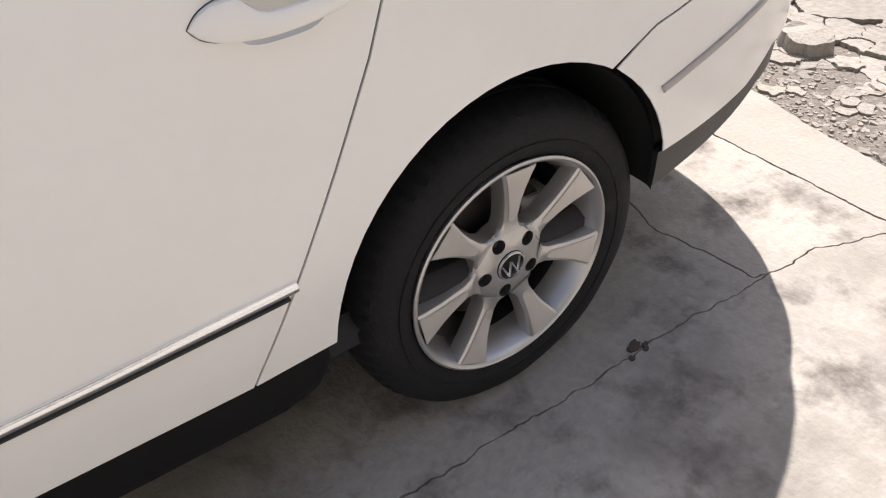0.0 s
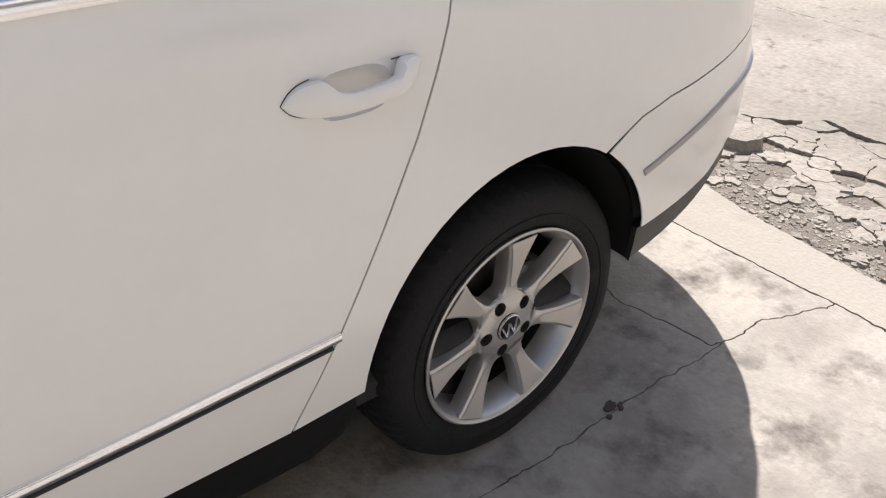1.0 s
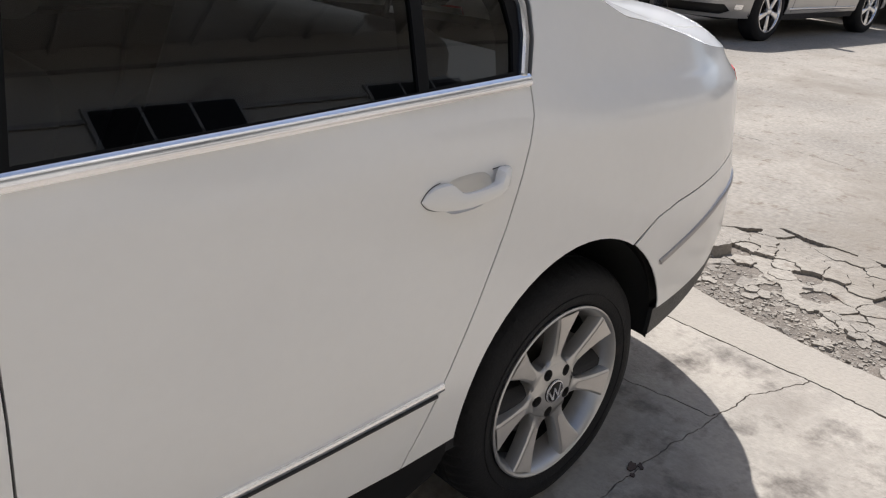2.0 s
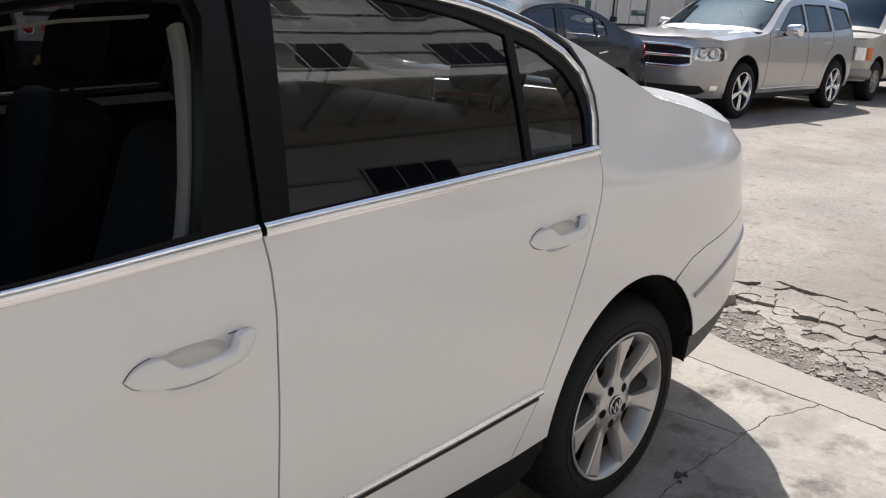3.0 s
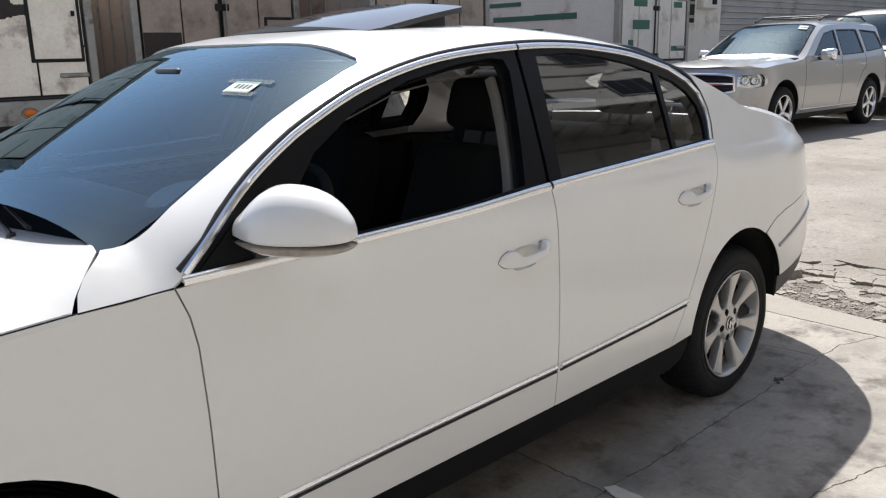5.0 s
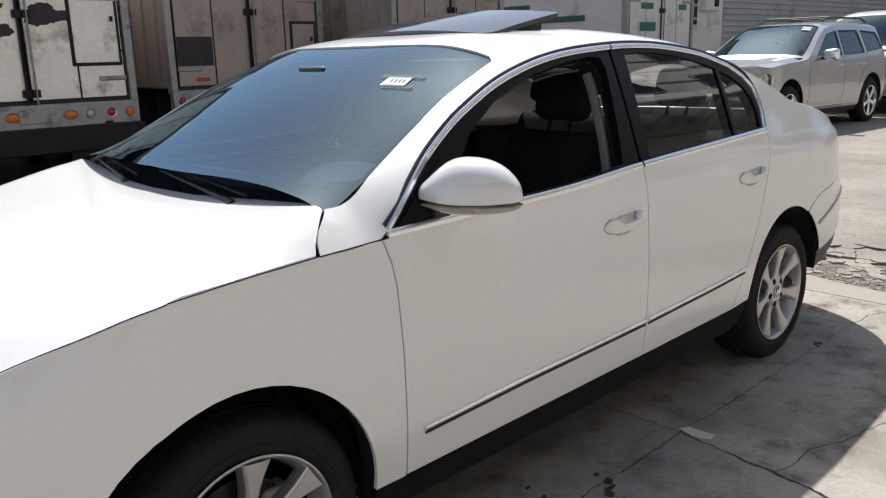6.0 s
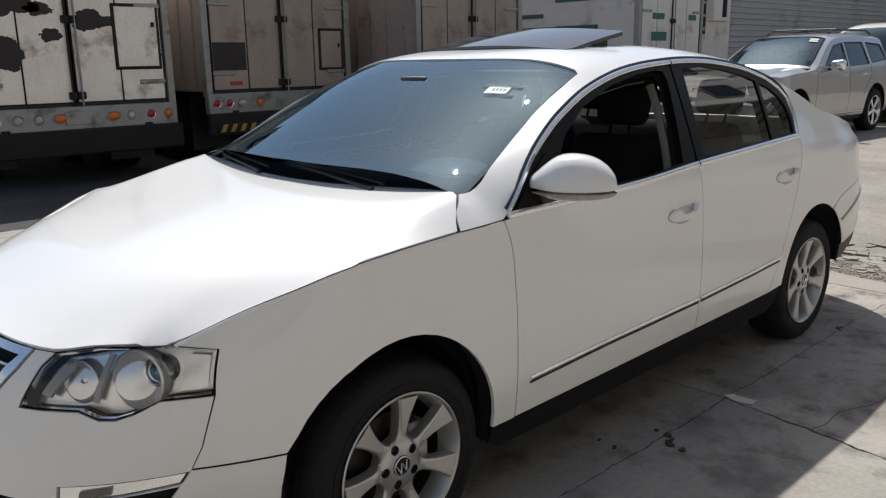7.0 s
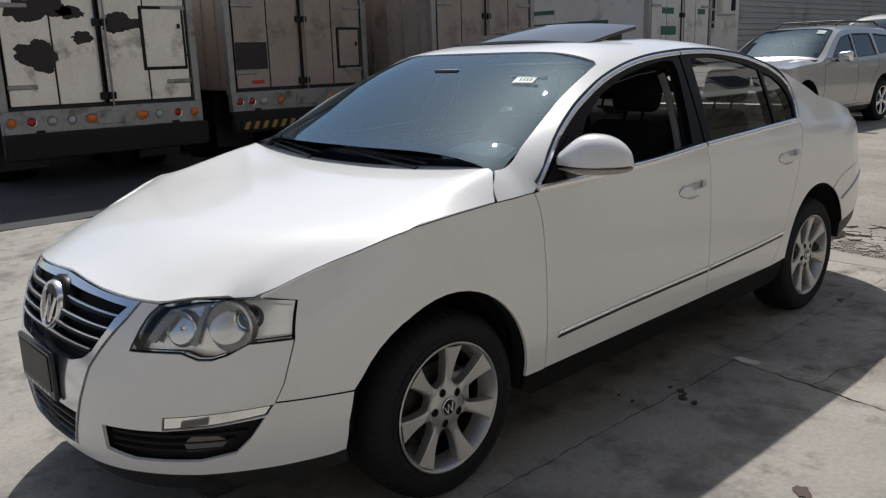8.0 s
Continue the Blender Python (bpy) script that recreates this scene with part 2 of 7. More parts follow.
def patch(f, outline, holes=(), step=0.04, gap=0.002, flange=0.012, lift=0.0, mid=None, edge=None):
    """A sheet of the surface f inside an outline, with holes, its rims folded inwards."""
    from mathutils.geometry import delaunay_2d_cdt
    outer = dense(shrunk(outline, gap) if gap else outline, edge or step)
    inner = [dense(shrunk(h, -gap) if gap else h, edge or step) for h in holes]
    pts, edges = [], []
    for loop in [outer] + inner:
        k = len(pts)
        pts += loop
        edges += [(k + i, k + (i + 1) % len(loop)) for i in range(len(loop))]
    rim = np.array(pts)
    lo, hi = rim.min(0), rim.max(0)
    grid = []
    for j, y in enumerate(np.arange(lo[1], hi[1], step * 0.87)):
        for x in np.arange(lo[0] + (j % 2) * step / 2, hi[0], step):
            grid.append((x, y))
    if grid:
        g = np.array(grid)
        ok = inside(g, outer)
        for h in inner:
            ok &= ~inside(g, h)
        g = g[ok]
        if len(g):
            d2 = ((g[:, None, :] - rim[None, :, :]) ** 2).sum(2).min(1)
            pts = pts + [tuple(v) for v in g[d2 > (step * 0.45) ** 2]]
    vs, _, fs, ov, _, _ = delaunay_2d_cdt([Vector(p) for p in pts], edges, [], 0, 1e-7)
    cent = np.array([(sum(vs[i].x for i in t) / 3, sum(vs[i].y for i in t) / 3) for t in fs])
    ok = inside(cent, outer)
    for h in inner:
        ok &= ~inside(cent, h)
    bm = bmesh.new()
    places, norms = [], []
    for v in vs:
        p, n = normal_of(f, v.x, v.y, mid)
        places.append(p + n * lift)
        norms.append(n)
    made = [bm.verts.new(p) for p in places]
    for t, good in zip(fs, ok):
        if not good:
            continue
        i, j, k = t
        nn = (places[j] - places[i]).cross(places[k] - places[i])
        if nn.dot(norms[i] + norms[j] + norms[k]) < 0:
            j, k = k, j
        try:
            bm.faces.new((made[i], made[j], made[k]))
        except ValueError:
            pass
    if flange:
        back = {}
        for i, v in enumerate(vs):
            for o in ov[i]:
                back.setdefault(o, i)
        k = 0
        for loop in [outer] + inner:
            ids = [back.get(k + i, None) for i in range(len(loop))]
            k += len(loop)
            ids = [i for i in ids if i is not None]
            top = [bm.verts.new(places[i]) for i in ids]
            low = [bm.verts.new(places[i] - norms[i] * flange) for i in ids]
            for a in range(len(ids)):
                b = (a + 1) % len(ids)
                try:
                    bm.faces.new((top[a], top[b], low[b], low[a]))
                except ValueError:
                    pass
    loose = [v for v in bm.verts if not v.link_faces]
    bmesh.ops.delete(bm, geom=loose, context="VERTS")
    return bm


def strip(f, path, width, height, closed=False, step=0.03, lift=0.0, mid=None):
    """A moulding with a rounded section that runs along a line on the surface f."""
    pts = dense(path, step, closed)
    n = len(pts)
    bm = bmesh.new()
    rows = []
    sec = [(-0.5, -0.3), (-0.46, 0.55), (-0.22, 1.0), (0.22, 1.0), (0.46, 0.55), (0.5, -0.3)]
    for i, p in enumerate(pts):
        a = Vector(pts[(i - 1) % n] if closed or i else pts[0])
        b = Vector(pts[(i + 1) % n] if closed or i < n - 1 else pts[-1])
        t = (b - a).normalized()
        side = Vector((-t.y, t.x))
        row = []
        for u, h in sec:
            q = Vector(p) + side * (u * width)
            pl, nn = normal_of(f, q.x, q.y, mid)
            row.append(bm.verts.new(pl + nn * (h * height + lift)))
        rows.append(row)
    for i in range(n if closed else n - 1):
        r, q = rows[i], rows[(i + 1) % n]
        for j in range(len(sec)):
            bm.faces.new((r[j], r[(j + 1) % len(sec)], q[(j + 1) % len(sec)], q[j]))
    if not closed:
        bm.faces.new(rows[0])
        bm.faces.new(rows[-1][::-1])
    bmesh.ops.recalc_face_normals(bm, faces=bm.faces)
    return bm


def smoothstep(a, b, x):
    t = min(1.0, max(0.0, (x - a) / (b - a)))
    return t * t * (3 - 2 * t)

# ---------- body shape ----------
def lerp_table(pts, x):
    """Smooth curve through a few (x, value) pairs."""
    if x <= pts[0][0]:
        return pts[0][1]
    for i in range(len(pts) - 1):
        (x0, y0), (x1, y1) = pts[i], pts[i + 1]
        if x <= x1:
            def slope(j):
                if j <= 0 or j >= len(pts) - 1:
                    k = max(0, min(len(pts) - 2, j if j <= 0 else j - 1))
                    return (pts[k + 1][1] - pts[k][1]) / (pts[k + 1][0] - pts[k][0])
                return (pts[j + 1][1] - pts[j - 1][1]) / (pts[j + 1][0] - pts[j - 1][0])
            h = x1 - x0
            t = (x - x0) / h
            m0, m1 = slope(i) * h, slope(i + 1) * h
            return (2*t**3 - 3*t*t + 1) * y0 + (t**3 - 2*t*t + t) * m0 + (3*t*t - 2*t**3) * y1 + (t**3 - t*t) * m1
    return pts[-1][1]


XF, XR = -0.15, 2.85           # where the plan outline begins to turn in
LF, LR = 1.28, 1.62            # length of outline from there to the centre line
NOSE = [(0.15, 0.735), (0.25, 0.79), (0.36, 0.81), (0.50, 0.81), (0.60, 0.79), (0.70, 0.755), (0.80, 0.68), (0.90, 0.575), (1.0, 0.50)]
TAIL = [(0.15, 0.90), (0.30, 0.96), (0.50, 0.985), (0.70, 0.985), (0.80, 0.95), (0.95, 0.92), (1.03, 0.86), (1.2, 0.80)]
INSET = [(0.10, 0.085), (0.20, 0.048), (0.30, 0.020), (0.40, 0.006), (0.50, 0.0), (0.65, 0.002), (0.80, 0.012), (0.90, 0.020), (0.97, 0.028), (1.02, 0.040), (1.10, 0.074), (1.20, 0.120), (1.30, 0.168), (1.40, 0.220), (1.47, 0.262)]


def bell(a, b, c, x):
    """Rises from a to b and falls to c."""
    t = (x - a) / (b - a) if x < b else (c - x) / (c - b)
    t = min(1.0, max(0.0, t))
    return t * t * (3 - 2 * t)


def hollow(s, z):
    """The rear pillar's sweep into the shoulder over the rear wheel."""
    if s < 2.45 or z < 0.97:
        return 0.0
    t = min(1.0, (s - 2.45) / 0.30)
    return 0.020 * t * t * (3 - 2 * t) * bell(0.975, 1.035, 1.25, z)


def shell(s, z):
    """A place on the left side of the body: s runs along its plan outline (s is x between XF and XR)."""
    w = 0.905 - lerp_table(INSET, z) - hollow(s, z)
    if s < XF:
        a = min(1.0, (XF - s) / LF) * math.pi / 2
        w2 = w - 0.25 * max(0.0, z - 0.80) * math.sin(a)
        return (XF - lerp_table(NOSE, z) * (1 - math.cos(a) ** 3) ** (1 / 1.3), -w2 * math.cos(a), z)
    if s > XR:
        a = min(1.0, (s - XR) / LR) * math.pi / 2
        e = 2 / 2.8
        return (XR + lerp_table(TAIL, z) * math.sin(a) ** e, -w * max(0.0, math.cos(a)) ** e, z)
    return (s, -w, z)

def s_at(x, z):
    """The outline's s for a place x along the car's side."""
    if x > XR:
        return XR + LR * 2 / math.pi * math.asin(min(1, (x - XR) / lerp_table(TAIL, z)) ** 1.4)
    if x < XF:
        return XF - LF * 2 / math.pi * math.acos((1 - min(1, (XF - x) / lerp_table(NOSE, z)) ** 1.3) ** (1 / 3))
    return x


def arch(cx, cz, r, z0, z1, n=26):
    """A wheel arch from the front foot to the rear foot, over the top."""
    a0 = math.pi - math.asin((z0 - cz) / r)
    a1 = math.asin((z1 - cz) / r)
    out = []
    for i in range(n + 1):
        a = a0 + (a1 - a0) * i / n
        x, z = cx + r * math.cos(a), cz + r * math.sin(a)
        out.append((s_at(x, z), z))
    return out


END_F, END_R = XF - LF, XR + LR
RAIL = [(0.425, 0.990), (0.50, 1.052), (0.593, 1.127), (0.68, 1.182), (0.79, 1.239), (1.0, 1.320), (1.27, 1.380), (1.6, 1.407), (1.85, 1.408), (2.05, 1.391), (2.2, 1.368), (2.36, 1.325), (2.45, 1.280), (2.498, 1.232), (2.510, 1.18), (2.502, 1.13), (2.475, 1.068)]
RAIL_LINE = [(x, lerp_table(RAIL[:12], x)) for x in np.linspace(0.425, 2.36, 60)] + RAIL[12:]
BELT = [(0.40, 0.970), (0.90, 0.980), (1.18, 0.989), (1.54, 1.012), (2.0, 1.032), (2.50, 1.053)]
GAP_A = [(0.402, 0.966), (0.424, 0.905), (0.434, 0.84), (0.437, 0.70), (0.437, 0.55), (0.441, 0.325)]
GAP_B = [(1.548, 1.012), (1.556, 0.955), (1.560, 0.885), (1.556, 0.74), (1.549, 0.61), (1.544, 0.48), (1.545, 0.345)]
GAP_C = [(2.492, 1.053), (2.490, 1.0), (2.478, 0.95), (2.458, 0.89), (2.422, 0.80), (2.356, 0.67), (2.278, 0.52), (2.205, 0.385), (2.192, 0.358)]
HOOD_GAP = [(0.30, 0.964), (0.215, 0.961), (-0.05, 0.945), (-0.293, 0.925), (-0.446, 0.890), (-0.567, 0.852), (-0.708, 0.785)]
HOOD_GAP = [HOOD_GAP[0]] + [(x, lerp_table(HOOD_GAP[:0:-1], x)) for x in np.linspace(0.215, -0.708, 34)]
LAMP = [(-0.599, 0.768), (-0.593, 0.661), (-0.696, 0.659), (-0.746, 0.630), (-0.780, 0.619), (-0.813, 0.620), (-0.857, 0.640), (-1.000, 0.641), (-0.989, 0.673), (-0.972, 0.734), (-0.950, 0.766), (-0.855, 0.782), (-0.707, 0.784)]
ARCH_F = arch(-0.022, 0.348, 0.36, 0.295, 0.322)
ARCH_R = arch(2.682, 0.358, 0.352, 0.37, 0.442)


def belt_z(x):
    return lerp_table(BELT, x)


# ----- upper shell: pillars, roof, windscreen, rear window, boot lid -----
EDGE = [(0.20, 0.9605), (0.30, 0.9635), (0.402, 0.969), (0.50, 1.070), (0.593, 1.145), (0.68, 1.200), (0.79, 1.257), (1.0, 1.337), (1.27, 1.397), (1.6, 1.425), (1.85, 1.426), (2.05, 1.410), (2.2, 1.388), (2.36, 1.347), (2.5, 1.300), (2.7, 1.218), (2.80, 1.170), (2.88, 1.142), (2.98, 1.116), (3.15, 1.078), (3.40, 1.052), (3.70, 1.045), (4.2, 1.045), (4.47, 1.045)]
SHIFT = [(0.20, 0.10), (0.30, 0.14), (0.42, 0.20), (0.60, 0.19), (1.07, 0.07), (1.5, 0.0), (3.0, 0.0)]
CROWN = [(0.20, 1.076), (0.30, 1.086), (0.42, 1.098), (0.60, 1.170), (0.80, 1.288), (1.0, 1.396), (1.10, 1.440), (1.3, 1.474), (1.6, 1.488), (1.9, 1.477), (2.2, 1.442), (2.45, 1.388), (2.7, 1.300), (2.9, 1.205), (3.05, 1.153), (3.2, 1.136), (3.5, 1.130), (4.0, 1.118), (4.47, 1.10)]
POWER = [(0.20, 10.0), (0.35, 10.0), (0.50, 9.0), (0.65, 8.0), (1.0, 6.0), (1.5, 4.2), (2.3, 4.5), (2.7, 4.2), (2.95, 3.8), (3.15, 6.5), (3.5, 9.0), (4.47, 9.0)]


def top(s, b):
    """A place on the upper shell: b runs from the side edge (0) to the centre line (0.8)."""
    v = b / 0.8
    ex, ey, ez = shell(s, lerp_table(EDGE, s))
    cx = s - lerp_table(SHIFT, s) if s < 3.0 else 3.0 + (s - 3.0) * 0.70 / 1.47
    cz = lerp_table(CROWN, s)
    w = max(0.0, 1 - abs(v))
    sy = 1 if v <= 1 else -1
    wv = w if v <= 1 else max(0.0, v - 1)
    h = 1 - wv ** lerp_table(POWER, s)
    x = cx + (ex - cx) * wv ** 2.2
    return (x, ey * wv * sy, ez + (cz - ez) * h)


# ----- bonnet -----
HOOD_RIM = [shell(a, b) for a, b in HOOD_GAP[:0:-1]]
HOOD_Y = [(-0.62, 0.668)] + [(x, -y - 0.0006) for x, y, z in HOOD_RIM] + [(0.35, 0.879)]
HOOD_SIDE = [(-0.62, 0.769)] + [(x, z + 0.0012) for x, y, z in HOOD_RIM] + [(0.35, 0.967)]
HOOD_MID = [(-0.86, 0.838), (-0.70, 0.874), (-0.55, 0.900), (-0.35, 0.934), (-0.1, 0.976), (0.15, 1.016), (0.34, 1.048)]
LEAD_Z = [(0.0, 0.797), (0.12, 0.791), (0.31, 0.780), (0.44, 0.773), (0.50, 0.772), (0.575, 0.785), (0.694, 0.789), (0.9, 0.80)]


def front_x(y, z):
    """Where the nose stands at a place across the car."""
    lo, hi = END_F, XF
    for _ in range(40):
        m = (lo + hi) / 2
        if -shell(m, z)[1] < y:
            lo = m
        else:
            hi = m
    return shell(lo, z)[0]


LEAD_X = [(y, front_x(y, lerp_table(LEAD_Z, y) - 0.004) - 0.003) for y in (0.0, 0.08, 0.16, 0.24, 0.32, 0.40, 0.48, 0.56, 0.63)] + [(0.694, -0.579), (0.9, -0.40)]


def hood(x, y):
    """The bonnet: a gentle crown that rolls down to its leading edge and to the wings."""
    a = abs(y)
    crown = lerp_table(HOOD_MID, x) - 0.030 * (a / 0.88) ** 2 + 0.044 * smoothstep(-0.25, 0.25, x) * (a / 0.88) ** 2
    d1 = max(0.0, x - lerp_table(LEAD_X, a))
    k1 = max(0.0, 1 - d1 / 0.36) ** 1.9
    drop1 = max(0.0, crown - lerp_table(LEAD_Z, a)) * k1
    drop2 = 0.0
    if x > -0.62:
        d2 = lerp_table(HOOD_Y, x) - a
        sharp = smoothstep(-0.30, 0.12, x)
        k2 = max(0.0, 1 - max(0.0, d2 - 0.0035) / (0.155 - 0.045 * sharp)) ** (2.2 - 0.85 * sharp)
        drop2 = max(0.0, crown - lerp_table(HOOD_SIDE, x)) * k2
    return (x, y, crown - (drop1 ** 14 + drop2 ** 14) ** (1 / 14))


# ---------- the white car ----------
car = thing("car", "glossy white four-door sedan with chrome trim, front window open", "car")


def both(name, bm, mat, label="", parent=None):
    """A part on each side of the car."""
    b2 = mirrored(bm)
    return part(name, bm, mat, parent or car, label), part(name, b2, mat, parent or car, label)


# wings, doors, quarter panels
def seam_drop(a):
    return 0.0012 + 0.0036 * smoothstep(0.0, 1.0, (0.05 - a) / 0.35)


wing = [(s_at(-0.365, 0.482), 0.482)] + [p for p in ARCH_F if p[1] > 0.489 or p[0] > 0] + [(0.440, 0.322)] + GAP_A[::-1][1:] + [(0.30, 0.961)] + [(a, b - seam_drop(a)) for a, b in HOOD_GAP[1:]] + [(-0.597, 0.767), (-0.591, 0.660), (-0.613, 0.536), (-0.634, 0.481)]
both("front_wing", patch(shell, wing, step=0.045), M_PAINT)
# dark strip that draws the shadow line of the gap between bonnet and wing
both("bonnet_gap_shade", strip(shell, [(a, b - seam_drop(a)) for a, b in HOOD_GAP[1:-1]] + [(-0.69, 0.787)], 0.0032, 0.0012, lift=0.0006), M_DARK)
both("bumper_seam", strip(shell, [(s_at(-0.368, 0.481), 0.481), (-0.50, 0.481), (-0.632, 0.481)], 0.0045, 0.0012, lift=0.0006), M_DARK)
both("pillar_seam", strip(shell, [(0.218, 0.9592), (0.30, 0.9620), (0.400, 0.9668)], 0.0035, 0.0012, lift=0.0012), M_DARK)
both("wing_lip", strip(shell, [(a, b - seam_drop(a) - 0.0058) for a, b in HOOD_GAP[1:-1]] + [(-0.69, 0.782)], 0.010, 0.0036), M_PAINT)


def hollow_rim(cx, cz, n=32):
    """The rim of the finger hollow behind a door handle: a rounded slot."""
    out = []
    for i in range(n):
        c, d = math.cos(2 * math.pi * i / n), math.sin(2 * math.pi * i / n)
        out.append((cx + 0.058 * math.copysign(abs(c) ** 0.62, c), cz + 0.0305 * math.copysign(abs(d) ** 0.75, d)))
    return out


PULLS = {"front_door": (1.407, 0.857), "rear_door": (2.314, 0.903)}
PULL_TILT = 0.04


def door(name, front, rear, z0, z1):
    top_line = [(x, belt_z(x)) for x in np.linspace(front[0][0], rear[0][0], 12)]
    out = front[::-1] + top_line[1:-1] + rear
    hx, hz = PULLS[name]
    return both(name, patch(shell, out, [[(hx + a * math.cos(PULL_TILT) - b * math.sin(PULL_TILT), hz + a * math.sin(PULL_TILT) + b * math.cos(PULL_TILT)) for a, b in hollow_rim(0.002, -0.018)]], step=0.045, edge=0.02, gap=0.002, flange=0.014), M_PAINT)


front_doors = door("front_door", GAP_A, GAP_B, 0.322, 0.343)
rear_doors = door("rear_door", GAP_B, GAP_C, 0.343, 0.358)
BUMP_R = [(s_at(2.858, 0.663), 0.663), (2.872, 0.694), (2.893, 0.714), (2.951, 0.735), (3.10, 0.757), (3.254, 0.778), (3.5, 0.80)]
side_up = [(2.498, 1.066), (2.526, 1.125), (2.536, 1.18), (2.525, 1.24), (2.475, 1.296)]
quarter = GAP_C[::-1] + side_up + [(x, lerp_table(EDGE, x)) for x in (2.50, 2.56, 2.62, 2.70, 2.78, 2.85, 2.95, 3.15, 3.40, 3.55)] + [(3.52, 0.95)] + BUMP_R[::-1] + [p for p in ARCH_R[::-1] if p[1] > 0.66 or p[0] < 2.68]
both("rear_quarter_panel", patch(shell, quarter, step=0.04, flange=0.004), M_PAINT)
# dark inner body behind the gaps
core = [(END_F + 0.02, 0.25)] + [(END_F + 0.02, 0.50), (-0.9, 0.52), (-0.62, 0.58), (-0.54, 0.76), (-0.45, 0.82), (-0.3, 0.87), (0.3, 0.93), (0.45, 0.945), (1.5, 0.975), (2.5, 1.01), (2.9, 1.0), (3.4, 0.98), (END_R - 0.02, 0.96), (END_R - 0.02, 0.50), (3.16, 0.455)] + arch(2.682, 0.358, 0.362, 0.25, 0.40)[::-1] + arch(-0.03, 0.35, 0.38, 0.25, 0.25)[::-1]
both("inner_body", patch(shell, core, step=0.09, lift=-0.032, flange=0.05), M_DARK)
# sills
sill = [(0.345, 0.318), (0.440, 0.318), (1.546, 0.338), (2.19, 0.352), (2.318, 0.366), (2.322, 0.33), (2.300, 0.275), (2.24, 0.245), (0.40, 0.225), (0.335, 0.26)]
both("sill", patch(shell, sill, step=0.05, lift=-0.006), M_SILL, "matt black plastic sill")

# bumpers
INTAKE = [(-1.097, 0.404), (-0.904, 0.407), (-0.772, 0.420), (-0.660, 0.437), (-0.694, 0.377), (-0.730, 0.334), (-0.819, 0.312), (-1.003, 0.310), (-1.096, 0.327)]
SIGNAL = [(-0.900, 0.450), (-0.904, 0.412), (-0.772, 0.425), (-0.655, 0.445), (-0.639, 0.474), (-0.770, 0.461)]
SHIELD_EDGE = [(-1.016, 0.768), (-1.038, 0.721), (-1.069, 0.677), (-1.106, 0.627), (-1.140, 0.576), (-1.160, 0.518), (-1.185, 0.460), (-1.211, 0.397), (-1.254, 0.305)]
front_bumper = [(s_at(-0.365, 0.480), 0.480), (-0.632, 0.481), (-0.6115, 0.536), (-0.590, 0.660), (-0.697, 0.658), (-0.746, 0.628), (-0.780, 0.617), (-0.813, 0.618), (-0.857, 0.638), (-1.003, 0.639), (-0.992, 0.674), (-0.975, 0.735), (-0.954, 0.766)] + [(a + 0.001, b) for a, b in SHIELD_EDGE] + [(-1.254, 0.294), (END_F, 0.281), (END_F, 0.248), (-1.2, 0.256), (-0.973, 0.262), (-0.811, 0.262), (-0.622, 0.272), (-0.50, 0.283), (s_at(-0.386, 0.292), 0.292)]
front_bumper += [p for p in ARCH_F if 0.30 < p[1] < 0.470 and p[0] < -0.2]
both("front_bumper", patch(shell, front_bumper, [INTAKE, SIGNAL], step=0.035), M_PAINT, "glossy white front bumper with lower intakes")
both("intake_grille", patch(shell, shrunk(INTAKE, -0.012), step=0.05, lift=-0.035, flange=0), M_DARK)
for k in range(3):
    z = 0.335 + k * 0.024
    xs = [(-1.085, z), (-0.90, z), (-0.76 + 0.03 * k, z + 0.008)]
    both("intake_slat", strip(shell, xs, 0.010, 0.012, lift=-0.030), M_DARK)
both("fog_lamp", patch(shell, [(-0.853, 0.330), (-0.765, 0.337), (-0.745, 0.366), (-0.770, 0.384), (-0.838, 0.384), (-0.861, 0.360)], step=0.03, lift=-0.02, flange=0.02), M_FOG, "grey fog lamp in the intake")
both("side_signal", patch(shell, shrunk(SIGNAL, 0.001), step=0.03, lift=-0.006), M_REFLECTOR, "clear lamp strip under a chipped bumper edge")
both("signal_bulb_cover", patch(shell, [(-0.854, 0.440), (-0.858, 0.420), (-0.786, 0.430), (-0.783, 0.452)], step=0.02, lift=0.001), M_FOG)
chin = [(END_F, 0.242), (-1.2, 0.250), (-0.973, 0.256), (-0.811, 0.256), (-0.622, 0.266), (-0.50, 0.277), (-0.462, 0.284), (-0.455, 0.235), (-0.55, 0.21), (-0.85, 0.19), (END_F, 0.17)]
both("chin_spoiler", patch(shell, chin, step=0.05, lift=-0.012), M_BLACK, "matt black lower lip")
rear_bumper = BUMP_R + [(3.9, 0.80), (END_R, 0.80), (END_R, 0.56), (3.7, 0.55), (3.30, 0.545), (3.18, 0.497), (s_at(3.018, 0.455), 0.455)] + [p for p in ARCH_R[::-1] if p[0] > 2.75 and 0.46 < p[1] < 0.655]
both("rear_bumper", patch(shell, rear_bumper, step=0.04, flange=0.003), M_PAINT, "glossy white rear bumper with a chrome strip")
rb_low = [(s_at(3.018, 0.45), 0.449), (3.18, 0.491), (3.30, 0.538), (3.7, 0.544), (END_R, 0.554), (END_R, 0.455), (3.7, 0.455), (3.3, 0.462), (3.18, 0.428), (s_at(3.026, 0.37), 0.366)]
both("rear_valance", patch(shell, rb_low, step=0.05, lift=-0.010), M_BLACK, "matt black rear valance")
